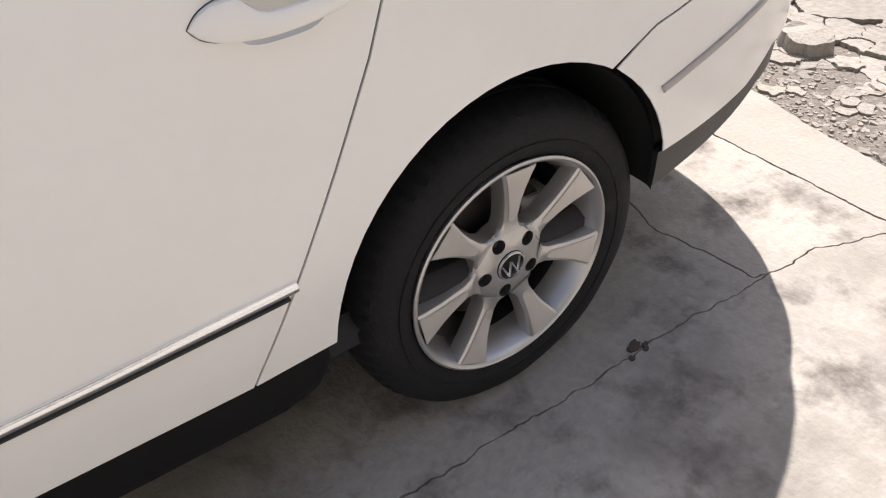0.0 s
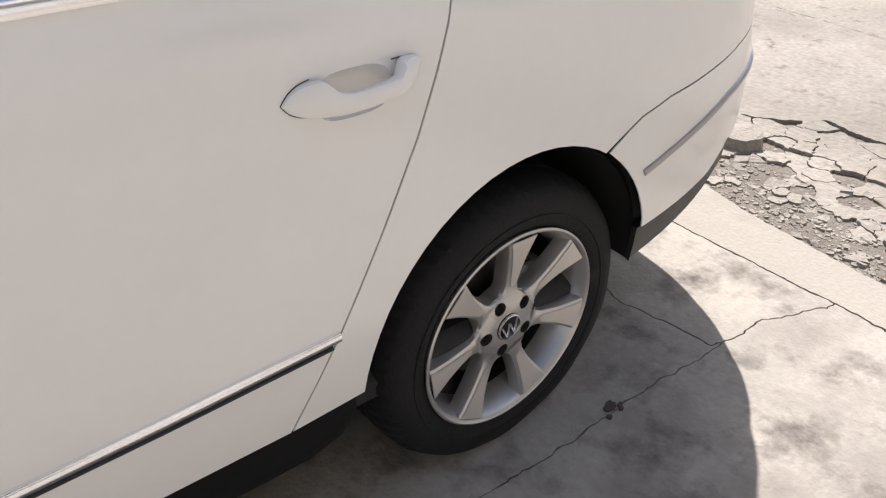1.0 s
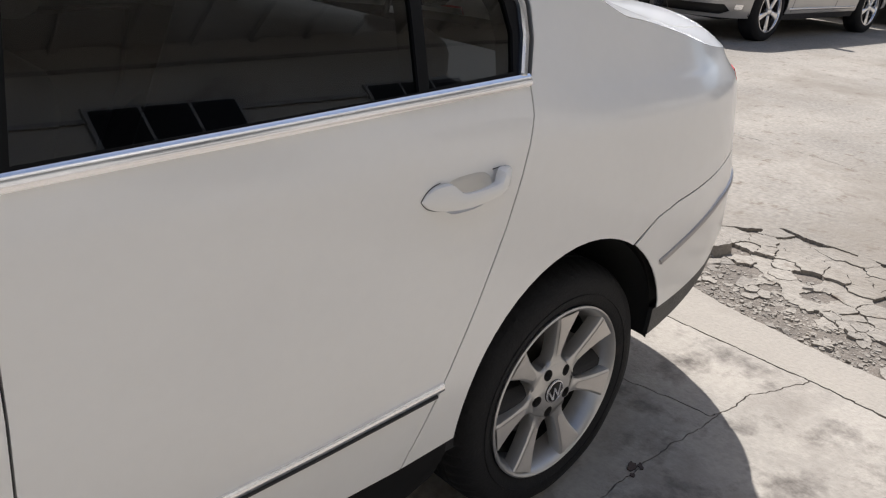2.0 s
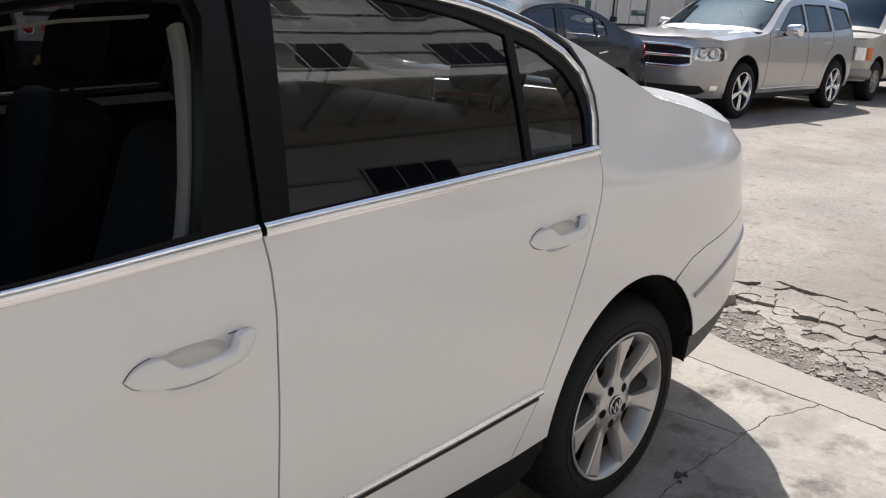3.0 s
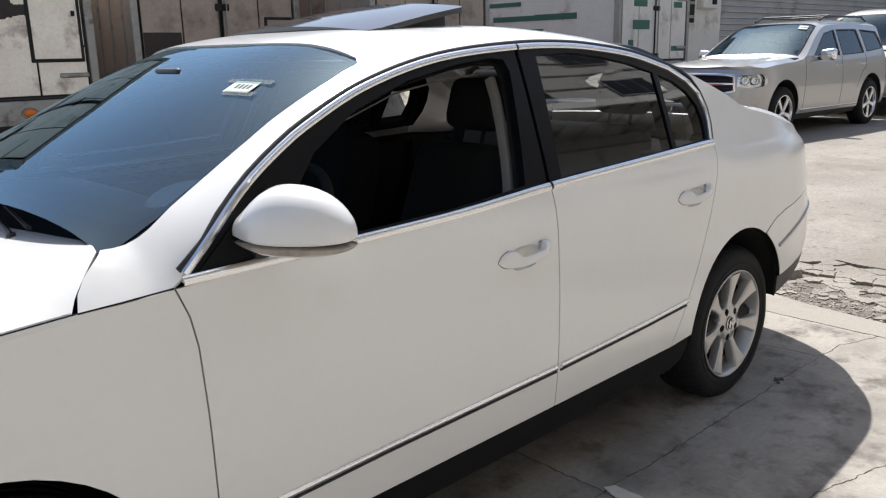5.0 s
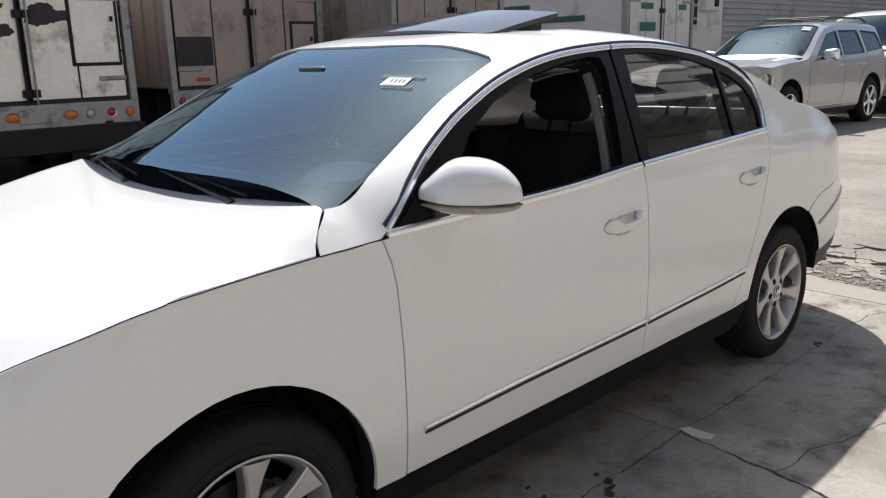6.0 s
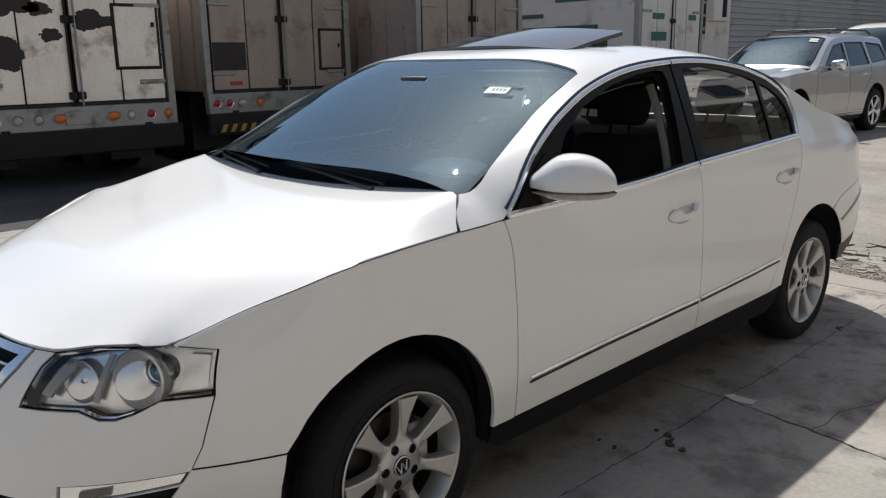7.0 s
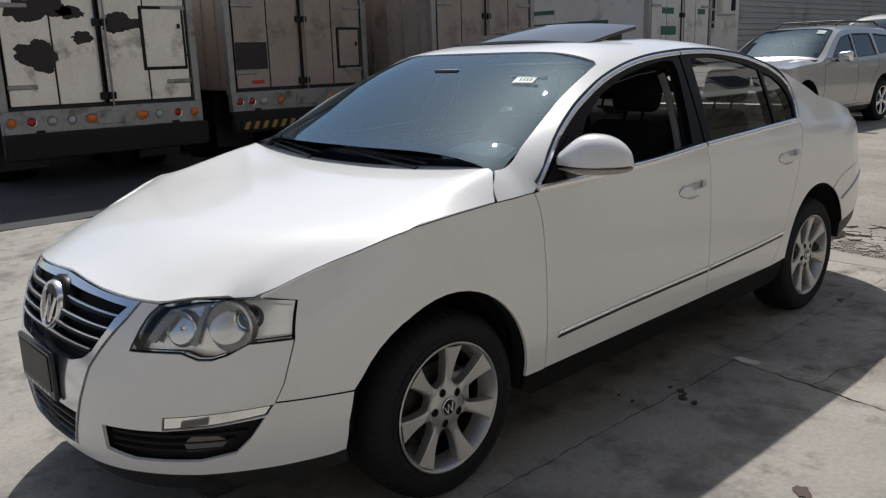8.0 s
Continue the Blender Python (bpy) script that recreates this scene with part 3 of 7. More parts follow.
both("rear_bumper_strip", strip(shell, [(s_at(x, z), z) for x, z in ((2.985, 0.592), (3.06, 0.614), (3.14, 0.636), (3.22, 0.657), (3.30, 0.677), (3.40, 0.690))] + [(3.5, 0.695), (3.8, 0.70)], 0.016, 0.006, step=0.015), M_DARKCHROME, "thin chrome strip, dark reflection in its colour")
both("tail_lamp", patch(shell, [(3.70, 0.82), (3.95, 0.82), (3.95, 0.985), (3.60, 0.99), (3.545, 0.985), (3.555, 0.93), (3.62, 0.86)], step=0.04, lift=0.004, flange=0.02), M_RED, "red tail lamp")
# door strips
both("door_strip", strip(shell, [(0.498, 0.444), (0.9, 0.461), (1.536, 0.478)], 0.020, 0.008), M_CHROME, "chrome door moulding")
both("door_strip", strip(shell, [(1.556, 0.479), (2.0, 0.499), (2.275, 0.517)], 0.020, 0.008), M_CHROME, "chrome door moulding")
both("strip_seal", strip(shell, [(0.50, 0.430), (0.9, 0.447), (1.536, 0.464)], 0.008, 0.006), M_BLACK)
both("strip_seal", strip(shell, [(1.556, 0.465), (2.0, 0.485), (2.262, 0.501)], 0.008, 0.006), M_BLACK)

# window surround
F_WIN = [(0.655, 1.006), (0.715, 1.098), (0.80, 1.182), (0.95, 1.266), (1.15, 1.330), (1.35, 1.366), (1.48, 1.379), (1.532, 1.374), (1.540, 1.34), (1.485, 1.15), (1.447, 1.036), (1.2, 1.014), (0.9, 1.004)]
R_WIN = [(1.612, 1.040), (1.645, 1.20), (1.684, 1.384), (1.85, 1.389), (2.0, 1.373), (2.15, 1.347), (2.264, 1.316), (2.243, 1.17), (2.225, 1.064), (2.0, 1.055)]
Q_WIN = [(2.252, 1.067), (2.271, 1.17), (2.293, 1.306), (2.37, 1.280), (2.437, 1.238), (2.470, 1.190), (2.474, 1.14), (2.455, 1.078)]
frame_f = [(x, belt_z(x) + 0.014) for x in np.linspace(0.43, 1.542, 12)] + [(1.557, 1.125), (1.598, 1.404)] + [p for p in RAIL_LINE[::-1] if p[0] < 1.58]
frame_r = [(x, belt_z(x) + 0.014) for x in np.linspace(1.553, 2.46, 12)] + [p for p in RAIL_LINE[::-1] if p[0] > 1.62] + [(1.608, 1.405), (1.566, 1.125)]
both("front_window_frame", patch(shell, frame_f, [F_WIN], step=0.05, lift=-0.004, flange=0.03), M_GLOSSBLACK, "gloss black window frame")
both("rear_window_frame", patch(shell, frame_r, [R_WIN, Q_WIN], step=0.05, lift=-0.004, flange=0.02), M_GLOSSBLACK, "gloss black window frame")
both("rear_side_window", patch(shell, shrunk(R_WIN, -0.006), step=0.06, lift=-0.010, flange=0), M_GLASS_TINT, "dark tinted window pane")
both("quarter_window", patch(shell, shrunk(Q_WIN, -0.006), step=0.06, lift=-0.010, flange=0), M_GLASS_TINT, "dark tinted window pane")
part("front_side_window", mirrored(patch(shell, shrunk(F_WIN, -0.006), step=0.06, lift=-0.010, flange=0)), M_GLASS_WS, car, "clear window pane")
both("belt_moulding", strip(shell, [(x, belt_z(x) + 0.0065) for x in np.linspace(0.420, 1.543, 20)], 0.0225, 0.008), M_CHROME, "polished chrome moulding")
both("belt_moulding", strip(shell, [(x, belt_z(x) + 0.0065) for x in np.linspace(1.553, 2.490, 20)], 0.0225, 0.008), M_CHROME, "polished chrome moulding")
both("window_moulding", strip(shell, [p for p in RAIL_LINE if p[0] < 1.58] + [(1.600, 1.407)], 0.018, 0.008), M_CHROME, "polished chrome moulding")
both("window_moulding", strip(shell, [(1.608, 1.407)] + [p for p in RAIL_LINE if p[0] > 1.62], 0.018, 0.008), M_CHROME, "polished chrome moulding")
both("roof_seal", strip(shell, [(0.415, 0.998)] + [(x, lerp_table(EDGE, x) - 0.005) for x in np.linspace(0.48, 2.44, 44)] + [(2.485, 1.288), (2.516, 1.24), (2.526, 1.18), (2.517, 1.125), (2.490, 1.066)], 0.013, 0.004), M_BLACK)
# seam filler between moulding and pillar
inner_side = [(x, belt_z(x) + 0.004) for x in np.linspace(0.42, 2.48, 14)]
return_out = [(0.42, 0.978)] + inner_side[1:] + [(2.52, 1.125), (2.53, 1.18), (2.52, 1.24), (2.47, 1.30)] + [(x, lerp_table(EDGE, x) + 0.002) for x in np.linspace(2.42, 0.44, 30)]
both("window_return", patch(shell, return_out, [shrunk(w, -0.004) for w in (F_WIN, R_WIN, Q_WIN)], step=0.06, lift=-0.020, flange=0.03, gap=0), M_DARK)

# upper shell
WS_SIDE = [(0.337, 0.083), (0.42, 0.082), (0.50, 0.077), (0.60, 0.068), (0.70, 0.061), (0.95, 0.056), (1.045, 0.060), (1.065, 0.085), (1.078, 0.3)]
WS_LOW = [(0.425, 0.8), (0.40, 0.40), (0.365, 0.18), (0.345, 0.11)]
WSCREEN = WS_SIDE + [(1.080, 0.8)] + WS_LOW
BACKLIGHT = [(2.40, 0.17), (2.36, 0.26), (2.345, 0.8), (3.03, 0.8), (3.01, 0.25), (2.97, 0.155), (2.7, 0.15)]
roof_out = [(0.219, 0.0), (0.236, 0.02), (0.264, 0.04), (0.305, 0.062), (0.325, 0.074)] + WS_SIDE + [(1.080, 0.8), (1.30, 0.8), (1.30, 0.30), (1.74, 0.27), (1.74, 0.80), (2.345, 0.8), (2.36, 0.26), (2.40, 0.17), (2.7, 0.15), (2.97, 0.155), (3.01, 0.25), (3.03, 0.35), (3.07, 0.35), (3.06, 0.20), (3.03, 0.12), (3.10, 0.085), (3.4, 0.07), (3.5, 0.06), (3.55, 0.0)] + [(x, 0.0) for x in np.linspace(3.4, 0.25, 46)]
both("roof_shell", patch(top, roof_out, step=0.04, gap=0, flange=0.012), M_PAINT, "glossy white roof and pillars")
def glass_fit():
    """One smooth sheet of glass through the windscreen's opening."""
    pts = [(u, v) for u in np.linspace(0.34, 1.08, 30) for v in np.linspace(0.06, 0.80, 30)]
    rows, want = [], []
    for u, v in pts:
        w = 1 - v / 0.8
        rows.append([u ** i * w ** j for i in range(4) for j in (0, 2, 4)])
        p = top(u, v)
        want.append((p[0], p[1] / max(w, 1e-9) if w > 1e-6 else np.nan, p[2]))
    rows, want = np.array(rows), np.array(want)
    ok = ~np.isnan(want[:, 1])
    return [np.linalg.lstsq(rows[ok], want[ok, k], rcond=None)[0] for k in range(3)]


GLASS_X, GLASS_Y, GLASS_Z = glass_fit()


def screen(s, b):
    w = 1 - b / 0.8
    q = np.array([s ** i * w ** j for i in range(4) for j in (0, 2, 4)])
    return (float(q @ GLASS_X), float(q @ GLASS_Y) * w, float(q @ GLASS_Z))


def screen_sheet(rows=48, cols=80):
    """The whole pane as one regular sheet, from pillar to pillar."""
    side = [(u, v) for u, v in WS_SIDE[:7]]
    low, high = sorted((v, u) for u, v in WS_LOW + [WS_SIDE[0]]), [(0.056, 1.035), (0.070, 1.056), (0.085, 1.066), (0.30, 1.078), (0.80, 1.080)]
    bm = bmesh.new()
    grid = []
    for i in range(rows + 1):
        u = i / rows
        edge = lerp_table(side, 0.337 + 0.708 * u)
        line = []
        for j in range(cols + 1):
            c = 2 * j / cols - 1
            b = edge + (0.8 - edge) * (1 - abs(c))
            lo_s, hi_s = lerp_table(low, b), lerp_table(high, b)
            p = screen(lo_s + (hi_s - lo_s) * u, b if c <= 0 else 1.6 - b)
            line.append(bm.verts.new(p))
        grid.append(line)
    for r, q in zip(grid, grid[1:]):
        for j in range(cols):
            bm.faces.new((r[j], r[j + 1], q[j + 1], q[j]))
    bmesh.ops.recalc_face_normals(bm, faces=bm.faces)
    for v in bm.verts:
        v.co.z -= 0.004
    return bm


part("windscreen", screen_sheet(), M_GLASS_WS, car, "large curved windscreen")
fritted = WS_SIDE + [(1.080, 0.8), (1.064, 0.8), (1.062, 0.3), (1.047, 0.10), (1.02, 0.076), (0.95, 0.068), (0.70, 0.073), (0.60, 0.081), (0.50, 0.092), (0.44, 0.105), (0.425, 0.16), (0.445, 0.40), (0.475, 0.8)] + WS_LOW
both("windscreen_border", patch(screen, fritted, step=0.04, gap=0, lift=-0.007, flange=0), M_GLOSSBLACK)
both("rear_window", patch(top, BACKLIGHT, step=0.06, gap=0, lift=-0.004, flange=0), M_GLASS_TINT, "dark tinted rear window")
boot = [(3.035, 0.8), (3.075, 0.36), (3.065, 0.20), (3.035, 0.122), (3.10, 0.089), (3.4, 0.074), (3.5, 0.064), (3.55, 0.02), (3.9, 0.02), (4.44, 0.02), (4.44, 0.8)]
both("boot_lid", patch(top, boot, step=0.05, gap=0), M_PAINT, "glossy white boot lid")
both("boot_face", patch(shell, [(3.55, 0.81), (END_R, 0.81), (END_R, 1.049), (3.55, 1.052)], step=0.06, gap=0.0, lift=-0.003), M_PAINT)
# bonnet with its folded rim, cowl below the windscreen
hood_side = [(x, -lerp_table(HOOD_Y, x) + 0.003) for x in np.linspace(-0.575, 0.212, 26)]
hood_lead = [(lerp_table(LEAD_X, abs(y)) + 0.003, y) for y in np.linspace(0.690, -0.690, 41)]
rear_rim = [(0.226, -0.855), (0.256, -0.825), (0.298, -0.785), (0.304, -0.70), (0.278, -0.5), (0.240, -0.25), (0.229, 0.0)]
hood_poly = hood_lead + hood_side + rear_rim + [(a, -b) for a, b in rear_rim[-2::-1]] + [(a, -b) for a, b in hood_side[::-1]]
part("bonnet", patch(hood, hood_poly, step=0.04, edge=0.018, gap=0.0015, mid=Vector((0, 0, -2))), M_PAINT, car, "glossy white bonnet with a soft crease")


def cowl(x, y):
    return (x, y, 1.012 + 0.25 * (x - 0.25) - 0.03 * y * y)


cowl_poly = [(0.24, -0.78), (0.40, -0.80), (0.40, -0.5), (0.36, -0.2), (0.34, 0.0), (0.36, 0.2), (0.40, 0.5), (0.40, 0.80), (0.24, 0.78), (0.19, 0.4), (0.17, 0.0), (0.19, -0.4)]
part("cowl_panel", patch(cowl, cowl_poly, step=0.08, mid=Vector((0, 0, -2))), M_BLACK, car, "black plastic cowl")

# grille shield
SHIELD = SHIELD_EDGE + [(-1.258, 0.297), (END_F, 0.284), (END_F, 0.790), (-1.316, 0.785), (-1.138, 0.774)]
UPPER = [(-1.053, 0.748), (-1.078, 0.718), (-1.094, 0.684), (-1.136, 0.622), (-1.170, 0.596), (-1.226, 0.578), (-1.339, 0.573), (END_F, 0.575), (END_F, 0.764), (-1.334, 0.761), (-1.172, 0.756)]
LOWER = [(-1.209, 0.418), (-1.235, 0.352), (-1.262, 0.303), (END_F, 0.293), (END_F, 0.425), (-1.308, 0.421)]
both("grille_surround", patch(shell, SHIELD, [UPPER, LOWER], step=0.03, lift=0.006, flange=0.03), M_SATIN, "bright chrome shield round the grille")
both("grille_mesh", patch(shell, shrunk(UPPER, -0.01), step=0.05, lift=-0.030, flange=0), M_DARK)
both("lower_mesh", patch(shell, shrunk(LOWER, -0.01), step=0.05, lift=-0.030, flange=0), M_DARK)
for s0, z, rise in ((-1.068, 0.719, 0.010), (-1.092, 0.684, 0.008), (-1.114, 0.651, 0.005), (-1.148, 0.617, 0.003)):
    line = [(s0, z), (-1.25, z + rise * 0.7), (END_F, z + rise)]
    both("grille_bar", strip(shell, line, 0.020, 0.016, lift=-0.016), M_GLOSSBLACK)
    both("bar_edge", strip(shell, [(a, b + 0.006) for a, b in line], 0.008, 0.006, lift=-0.002), M_SATIN)
for k in range(3):
    z = 0.315 + k * 0.030
    both("lower_bar", strip(shell, [(-1.235, z), (END_F, z)], 0.010, 0.012, lift=-0.020), M_BLACK)
badge_at = Matrix.Translation((-0.908, 0, 0.696)) @ pose(0, 0, 0, 0, 15, 0) @ Matrix.Scale(1.06, 4)
badge = part("grille_badge", moved(lathe([(0.0, 0.004), (0.060, 0.004), (0.062, 0.010), (0.070, 0.012), (0.074, 0.006), (0.074, -0.012), (0.0, -0.012)], 40, "z"), badge_at @ pose(0, 0, 0, 0, -90, 0)), M_CHROME, car, "round chrome badge")
for sg in (-1, 1):
    for (y0, z0, y1, z1) in ((0.050, 0.030, 0.022, -0.048), (0.022, -0.048, 0.0, 0.030)):
        part("badge_bar", moved(rods(((-0.010, sg * y0, z0), (-0.010, sg * y1, z1), 0.0065), n=6), badge_at), M_CHROME, badge)
part("badge_surround", moved(lathe([(0.074, -0.004), (0.086, -0.006), (0.092, -0.014), (0.092, -0.04)], 40, "z"), badge_at @ pose(0, 0, 0, 0, -90, 0)), M_GLOSSBLACK, badge)
part("badge_face", moved(lathe([(0.0, 0.0055), (0.061, 0.0055), (0.061, 0.004), (0.0, 0.004)], 36, "z"), badge_at @ pose(0, 0, 0, 0, -90, 0)), M_PLATE, badge)
plate = part("number_plate_holder", boxed((-0.984, -0.155, 0.430), (-0.968, 0.155, 0.590), 0.005), M_PLATE, car, "black number plate holder, no plate fitted")
part("holder_recess", boxed((-0.987, -0.138, 0.460), (-0.983, 0.138, 0.575), 0.002), M_GLOSSBLACK, plate)
for k in range(7):
    y = 0.125 - k * 0.038
    part("dealer_bar", boxed((-0.9865, y - 0.013, 0.439), (-0.9835, y + 0.013, 0.451), 0.001), M_PAPER, plate)

# headlamps
lamp_parts = both("headlamp", patch(shell, shrunk(LAMP, 0.002), step=0.03, lift=0.003, flange=0.02), M_LAMPGLASS, "clear headlamp with a round projector")
for sgn, lp in zip((-1, 1), lamp_parts):
    def side_part(name, bm, mat, label=""):
        return part(name, bm if sgn < 0 else mirrored(bm), mat, lp, label)
    b = patch(shell, LAMP, step=0.04, lift=-0.050, flange=0.0)
    side_part("lamp_housing", b, M_REFLECTOR)
    side_part("lamp_rim", strip(shell, LAMP, 0.0024, 0.002, closed=True), M_GLOSSBLACK)
    ctr, nn = normal_of(shell, -0.752, 0.708)
    facing = Vector((-0.86, -0.46, 0.10)).normalized()
    m = Matrix.Translation(ctr - nn * 0.030) @ facing.to_track_quat("Z", "Y").to_matrix().to_4x4()
    side_part("projector_bowl", moved(lathe([(0.0, -0.040), (0.030, -0.035), (0.045, -0.022), (0.063, -0.002), (0.069, 0.006), (0.074, 0.002), (0.072, -0.03)], 40, "z"), m), M_BOWL)
    ctr2, nn2 = normal_of(shell, -0.716, 0.726)
    m2 = Matrix.Translation(ctr2 - nn2 * 0.040) @ facing.to_track_quat("Z", "Y").to_matrix().to_4x4()
    side_part("projector_ring", moved(lathe([(0.029, -0.01), (0.031, 0.010), (0.036, 0.012), (0.039, 0.0), (0.039, -0.03)], 36, "z"), m2), M_CHROME)
    side_part("projector_lens", moved(lathe([(0.0, 0.016), (0.013, 0.013), (0.023, 0.006), (0.029, -0.006), (0.0, -0.006)], 30, "z"), m2), M_GLASS_WS)
    ctr3, nn3 = normal_of(shell, -0.885, 0.706)
    m3 = Matrix.Translation(ctr3 - nn3 * 0.040) @ facing.to_track_quat("Z", "Y").to_matrix().to_4x4()
    side_part("main_beam_bowl", moved(lathe([(0.010, -0.03), (0.030, -0.018), (0.050, 0.004), (0.053, 0.002), (0.052, -0.03)], 30, "z"), m3), M_REFLECTOR)
    side_part("main_beam_bulb", moved(lathe([(0.0, -0.002), (0.006, -0.004), (0.009, -0.012), (0.010, -0.03)], 18, "z"), m3), M_CHROME)
    side_part("corner_reflector", patch(shell, [(-0.608, 0.756), (-0.603, 0.675), (-0.668, 0.674), (-0.658, 0.765)], step=0.03, lift=-0.014, flange=0.02), M_REFLECTOR)
    side_part("lamp_divider", patch(shell, [(-0.838, 0.772), (-0.842, 0.655), (-0.826, 0.650), (-0.822, 0.772)], step=0.03, lift=-0.026, flange=0.01), M_LAMPGREY)
    side_part("inner_bezel", patch(shell, [(-0.940, 0.748), (-0.975, 0.670), (-0.945, 0.660), (-0.905, 0.750)], step=0.03, lift=-0.028, flange=0.01), M_LAMPGREY)

# mirrors
MIR = Matrix.Translation((0.628, -0.952, 1.046)) @ pose(0, 0, 0, 0, 0, 33)
M_LEN = [(-1.0, 0.0), (-0.97, 0.26), (-0.90, 0.45), (-0.78, 0.64), (-0.6, 0.82), (-0.35, 0.95), (-0.05, 1.0), (0.2, 0.97), (0.4, 0.86), (0.6, 0.66), (0.8, 0.42), (0.93, 0.26), (1.0, 0.0)]


def mirror_shell(base, height, fwd, back, flat):
    """A dome over a level base, widest outboard, drawn out to a tip at the door."""
    bm = bmesh.new()
    rows = []
    n = 28
    for i in range(n + 1):
        t = -math.cos(math.pi * i / n)
        k = max(0.004, lerp_table(M_LEN, t))
        row = []
        for j in range(20):
            q = 2 * math.pi * j / 20
            cx, cz = math.cos(q), math.sin(q)
            x = (-fwd if cx < 0 else back) * abs(cx) ** 0.9 * k ** 0.7
            z = base + (height * k * cz ** 0.85 if cz > 0 else -flat * k * (-cz) ** 0.7)
            row.append(bm.verts.new((x + 0.02 * max(0.0, t) ** 2, 0.138 * t, z)))
        rows.append(row)
    for r, q in zip(rows, rows[1:]):
        for j in range(20):
            bm.faces.new((r[j], q[j], q[(j + 1) % 20], r[(j + 1) % 20]))
    bm.faces.new(rows[0])
    bm.faces.new(rows[-1][::-1])
    bmesh.ops.recalc_face_normals(bm, faces=bm.faces)
    return moved(bm, MIR)


mir = both("mirror_housing", mirror_shell(0.0, 0.104, 0.084, 0.036, 0.012), M_PAINT, "white door mirror with a clear signal strip")
for sgn, lp in zip((-1, 1), mir):
    b = mirror_shell(-0.014, 0.006, 0.077, 0.033, 0.025)
    part("mirror_signal", b if sgn < 0 else mirrored(b), M_SIGNAL, lp, "clear signal strip")
    b = boxed((0.575, -0.885, 0.985), (0.645, -0.835, 1.040), 0.018, seg=2)
    part("mirror_foot", b if sgn < 0 else mirrored(b), M_BLACK, lp)
    b = moved(boxed((0.026, -0.085, 0.004), (0.034, 0.060, 0.056), 0.003), MIR)
    part("mirror_glass", b if sgn < 0 else mirrored(b), M_CHROME, lp)
sail = patch(shell, [(0.455, 0.990), (0.69, 0.996), (0.74, 1.085), (0.66, 1.135), (0.545, 1.062)], step=0.04, lift=0.002)
both("mirror_base", sail, M_SILL, "black mirror base")
pivot = Vector((0.60, 0.86, 1.05))
mir[1].matrix_local = Matrix.Translation(pivot) @ Matrix.Rotation(radians(-62), 4, "Z") @ Matrix.Translation(-pivot)   # folded back


def handle(x0, z0, owner):
    """A pull handle over its hollow, on one door."""
    def f(a, b):
        return shell(x0 + a * math.cos(PULL_TILT) - b * math.sin(PULL_TILT), z0 + a * math.sin(PULL_TILT) + b * math.cos(PULL_TILT))
    up_line = [(0, -0.010), (0.05, 0.001), (0.12, 0.009), (0.20, 0.0125), (0.26, 0.0120), (0.30, 0.004), (0.34, -0.004), (0.40, -0.0085), (0.50, -0.0085), (0.62, -0.007), (0.74, -0.005), (0.775, 0.000), (0.80, 0.0125), (0.95, 0.013), (1, 0.006)]
    low_line = [(0, -0.012), (0.05, -0.024), (0.15, -0.033), (0.3, -0.036), (0.5, -0.034), (0.7, -0.030), (0.86, -0.026), (0.93, -0.021), (0.98, -0.010), (1, 0.002)]
    rise = [(0, 0.003), (0.06, 0.008), (0.2, 0.018), (0.4, 0.029), (0.6, 0.033), (0.80, 0.031), (0.9, 0.021), (1, 0.006)]
    n = 56
    bm = bmesh.new()
    rows = []
    for i in range(n + 1):
        t = 0.35 * (1 - math.cos(math.pi * i / n)) / 2 + 0.65 * i / n
        a = -0.106 + 0.216 * t
        hi_, lo_ = lerp_table(up_line, t), lerp_table(low_line, t)
        lift = lerp_table(rise, t)
        deep = 0.014 + (lift - 0.008) * (1 - bell(0.16, 0.5, 0.86, t) ** 0.3)
        row = []
        for k in range(12):
            q = 2 * math.pi * k / 12
            cq, sq = math.cos(q), math.sin(q)
            p, nn = normal_of(f, a, (hi_ + lo_) / 2 + (hi_ - lo_) / 2 * math.copysign(abs(cq) ** 0.6, cq))
            row.append(bm.verts.new(p + nn * (lift - deep / 2 + deep / 2 * math.copysign(abs(sq) ** 0.55, sq))))
        rows.append(row)
    for r, q in zip(rows, rows[1:]):
        for k in range(12):
            bm.faces.new((r[k], r[(k + 1) % 12], q[(k + 1) % 12], q[k]))
    bm.faces.new(rows[0])
    bm.faces.new(rows[-1][::-1])
    bmesh.ops.recalc_face_normals(bm, faces=bm.faces)
    grips = [bm, mirrored(bm)]
    cup = hollow_rim(0.002, -0.018)

    def g(a, b):
        p, nn = normal_of(f, a, b)
        r = min(1.0, abs((a - 0.002) / 0.061) ** 3.0 + abs((b + 0.018) / 0.033) ** 2.4)
        return p + nn * (-0.0008 - 0.025 * (1 - r) ** 0.5)
    bm2 = patch(g, cup, step=0.011, gap=-0.003, flange=0)
    cups = [bm2, mirrored(bm2)]
    for ow, gr, cu in zip(owner, grips, cups):
        h = part("door_handle", gr, M_PAINT, ow, "white pull handle")
        tongue = [(-0.106 + 0.216 * t, lerp_table(up_line, t) + 0.0006) for t in (0.20, 0.16, 0.12, 0.08, 0.05, 0.025, 0.010)] + [(-0.1068, -0.011)] + [(-0.106 + 0.216 * t, lerp_table(low_line, t) - 0.0006) for t in (0.010, 0.025, 0.05, 0.08, 0.12, 0.17, 0.22, 0.28)]
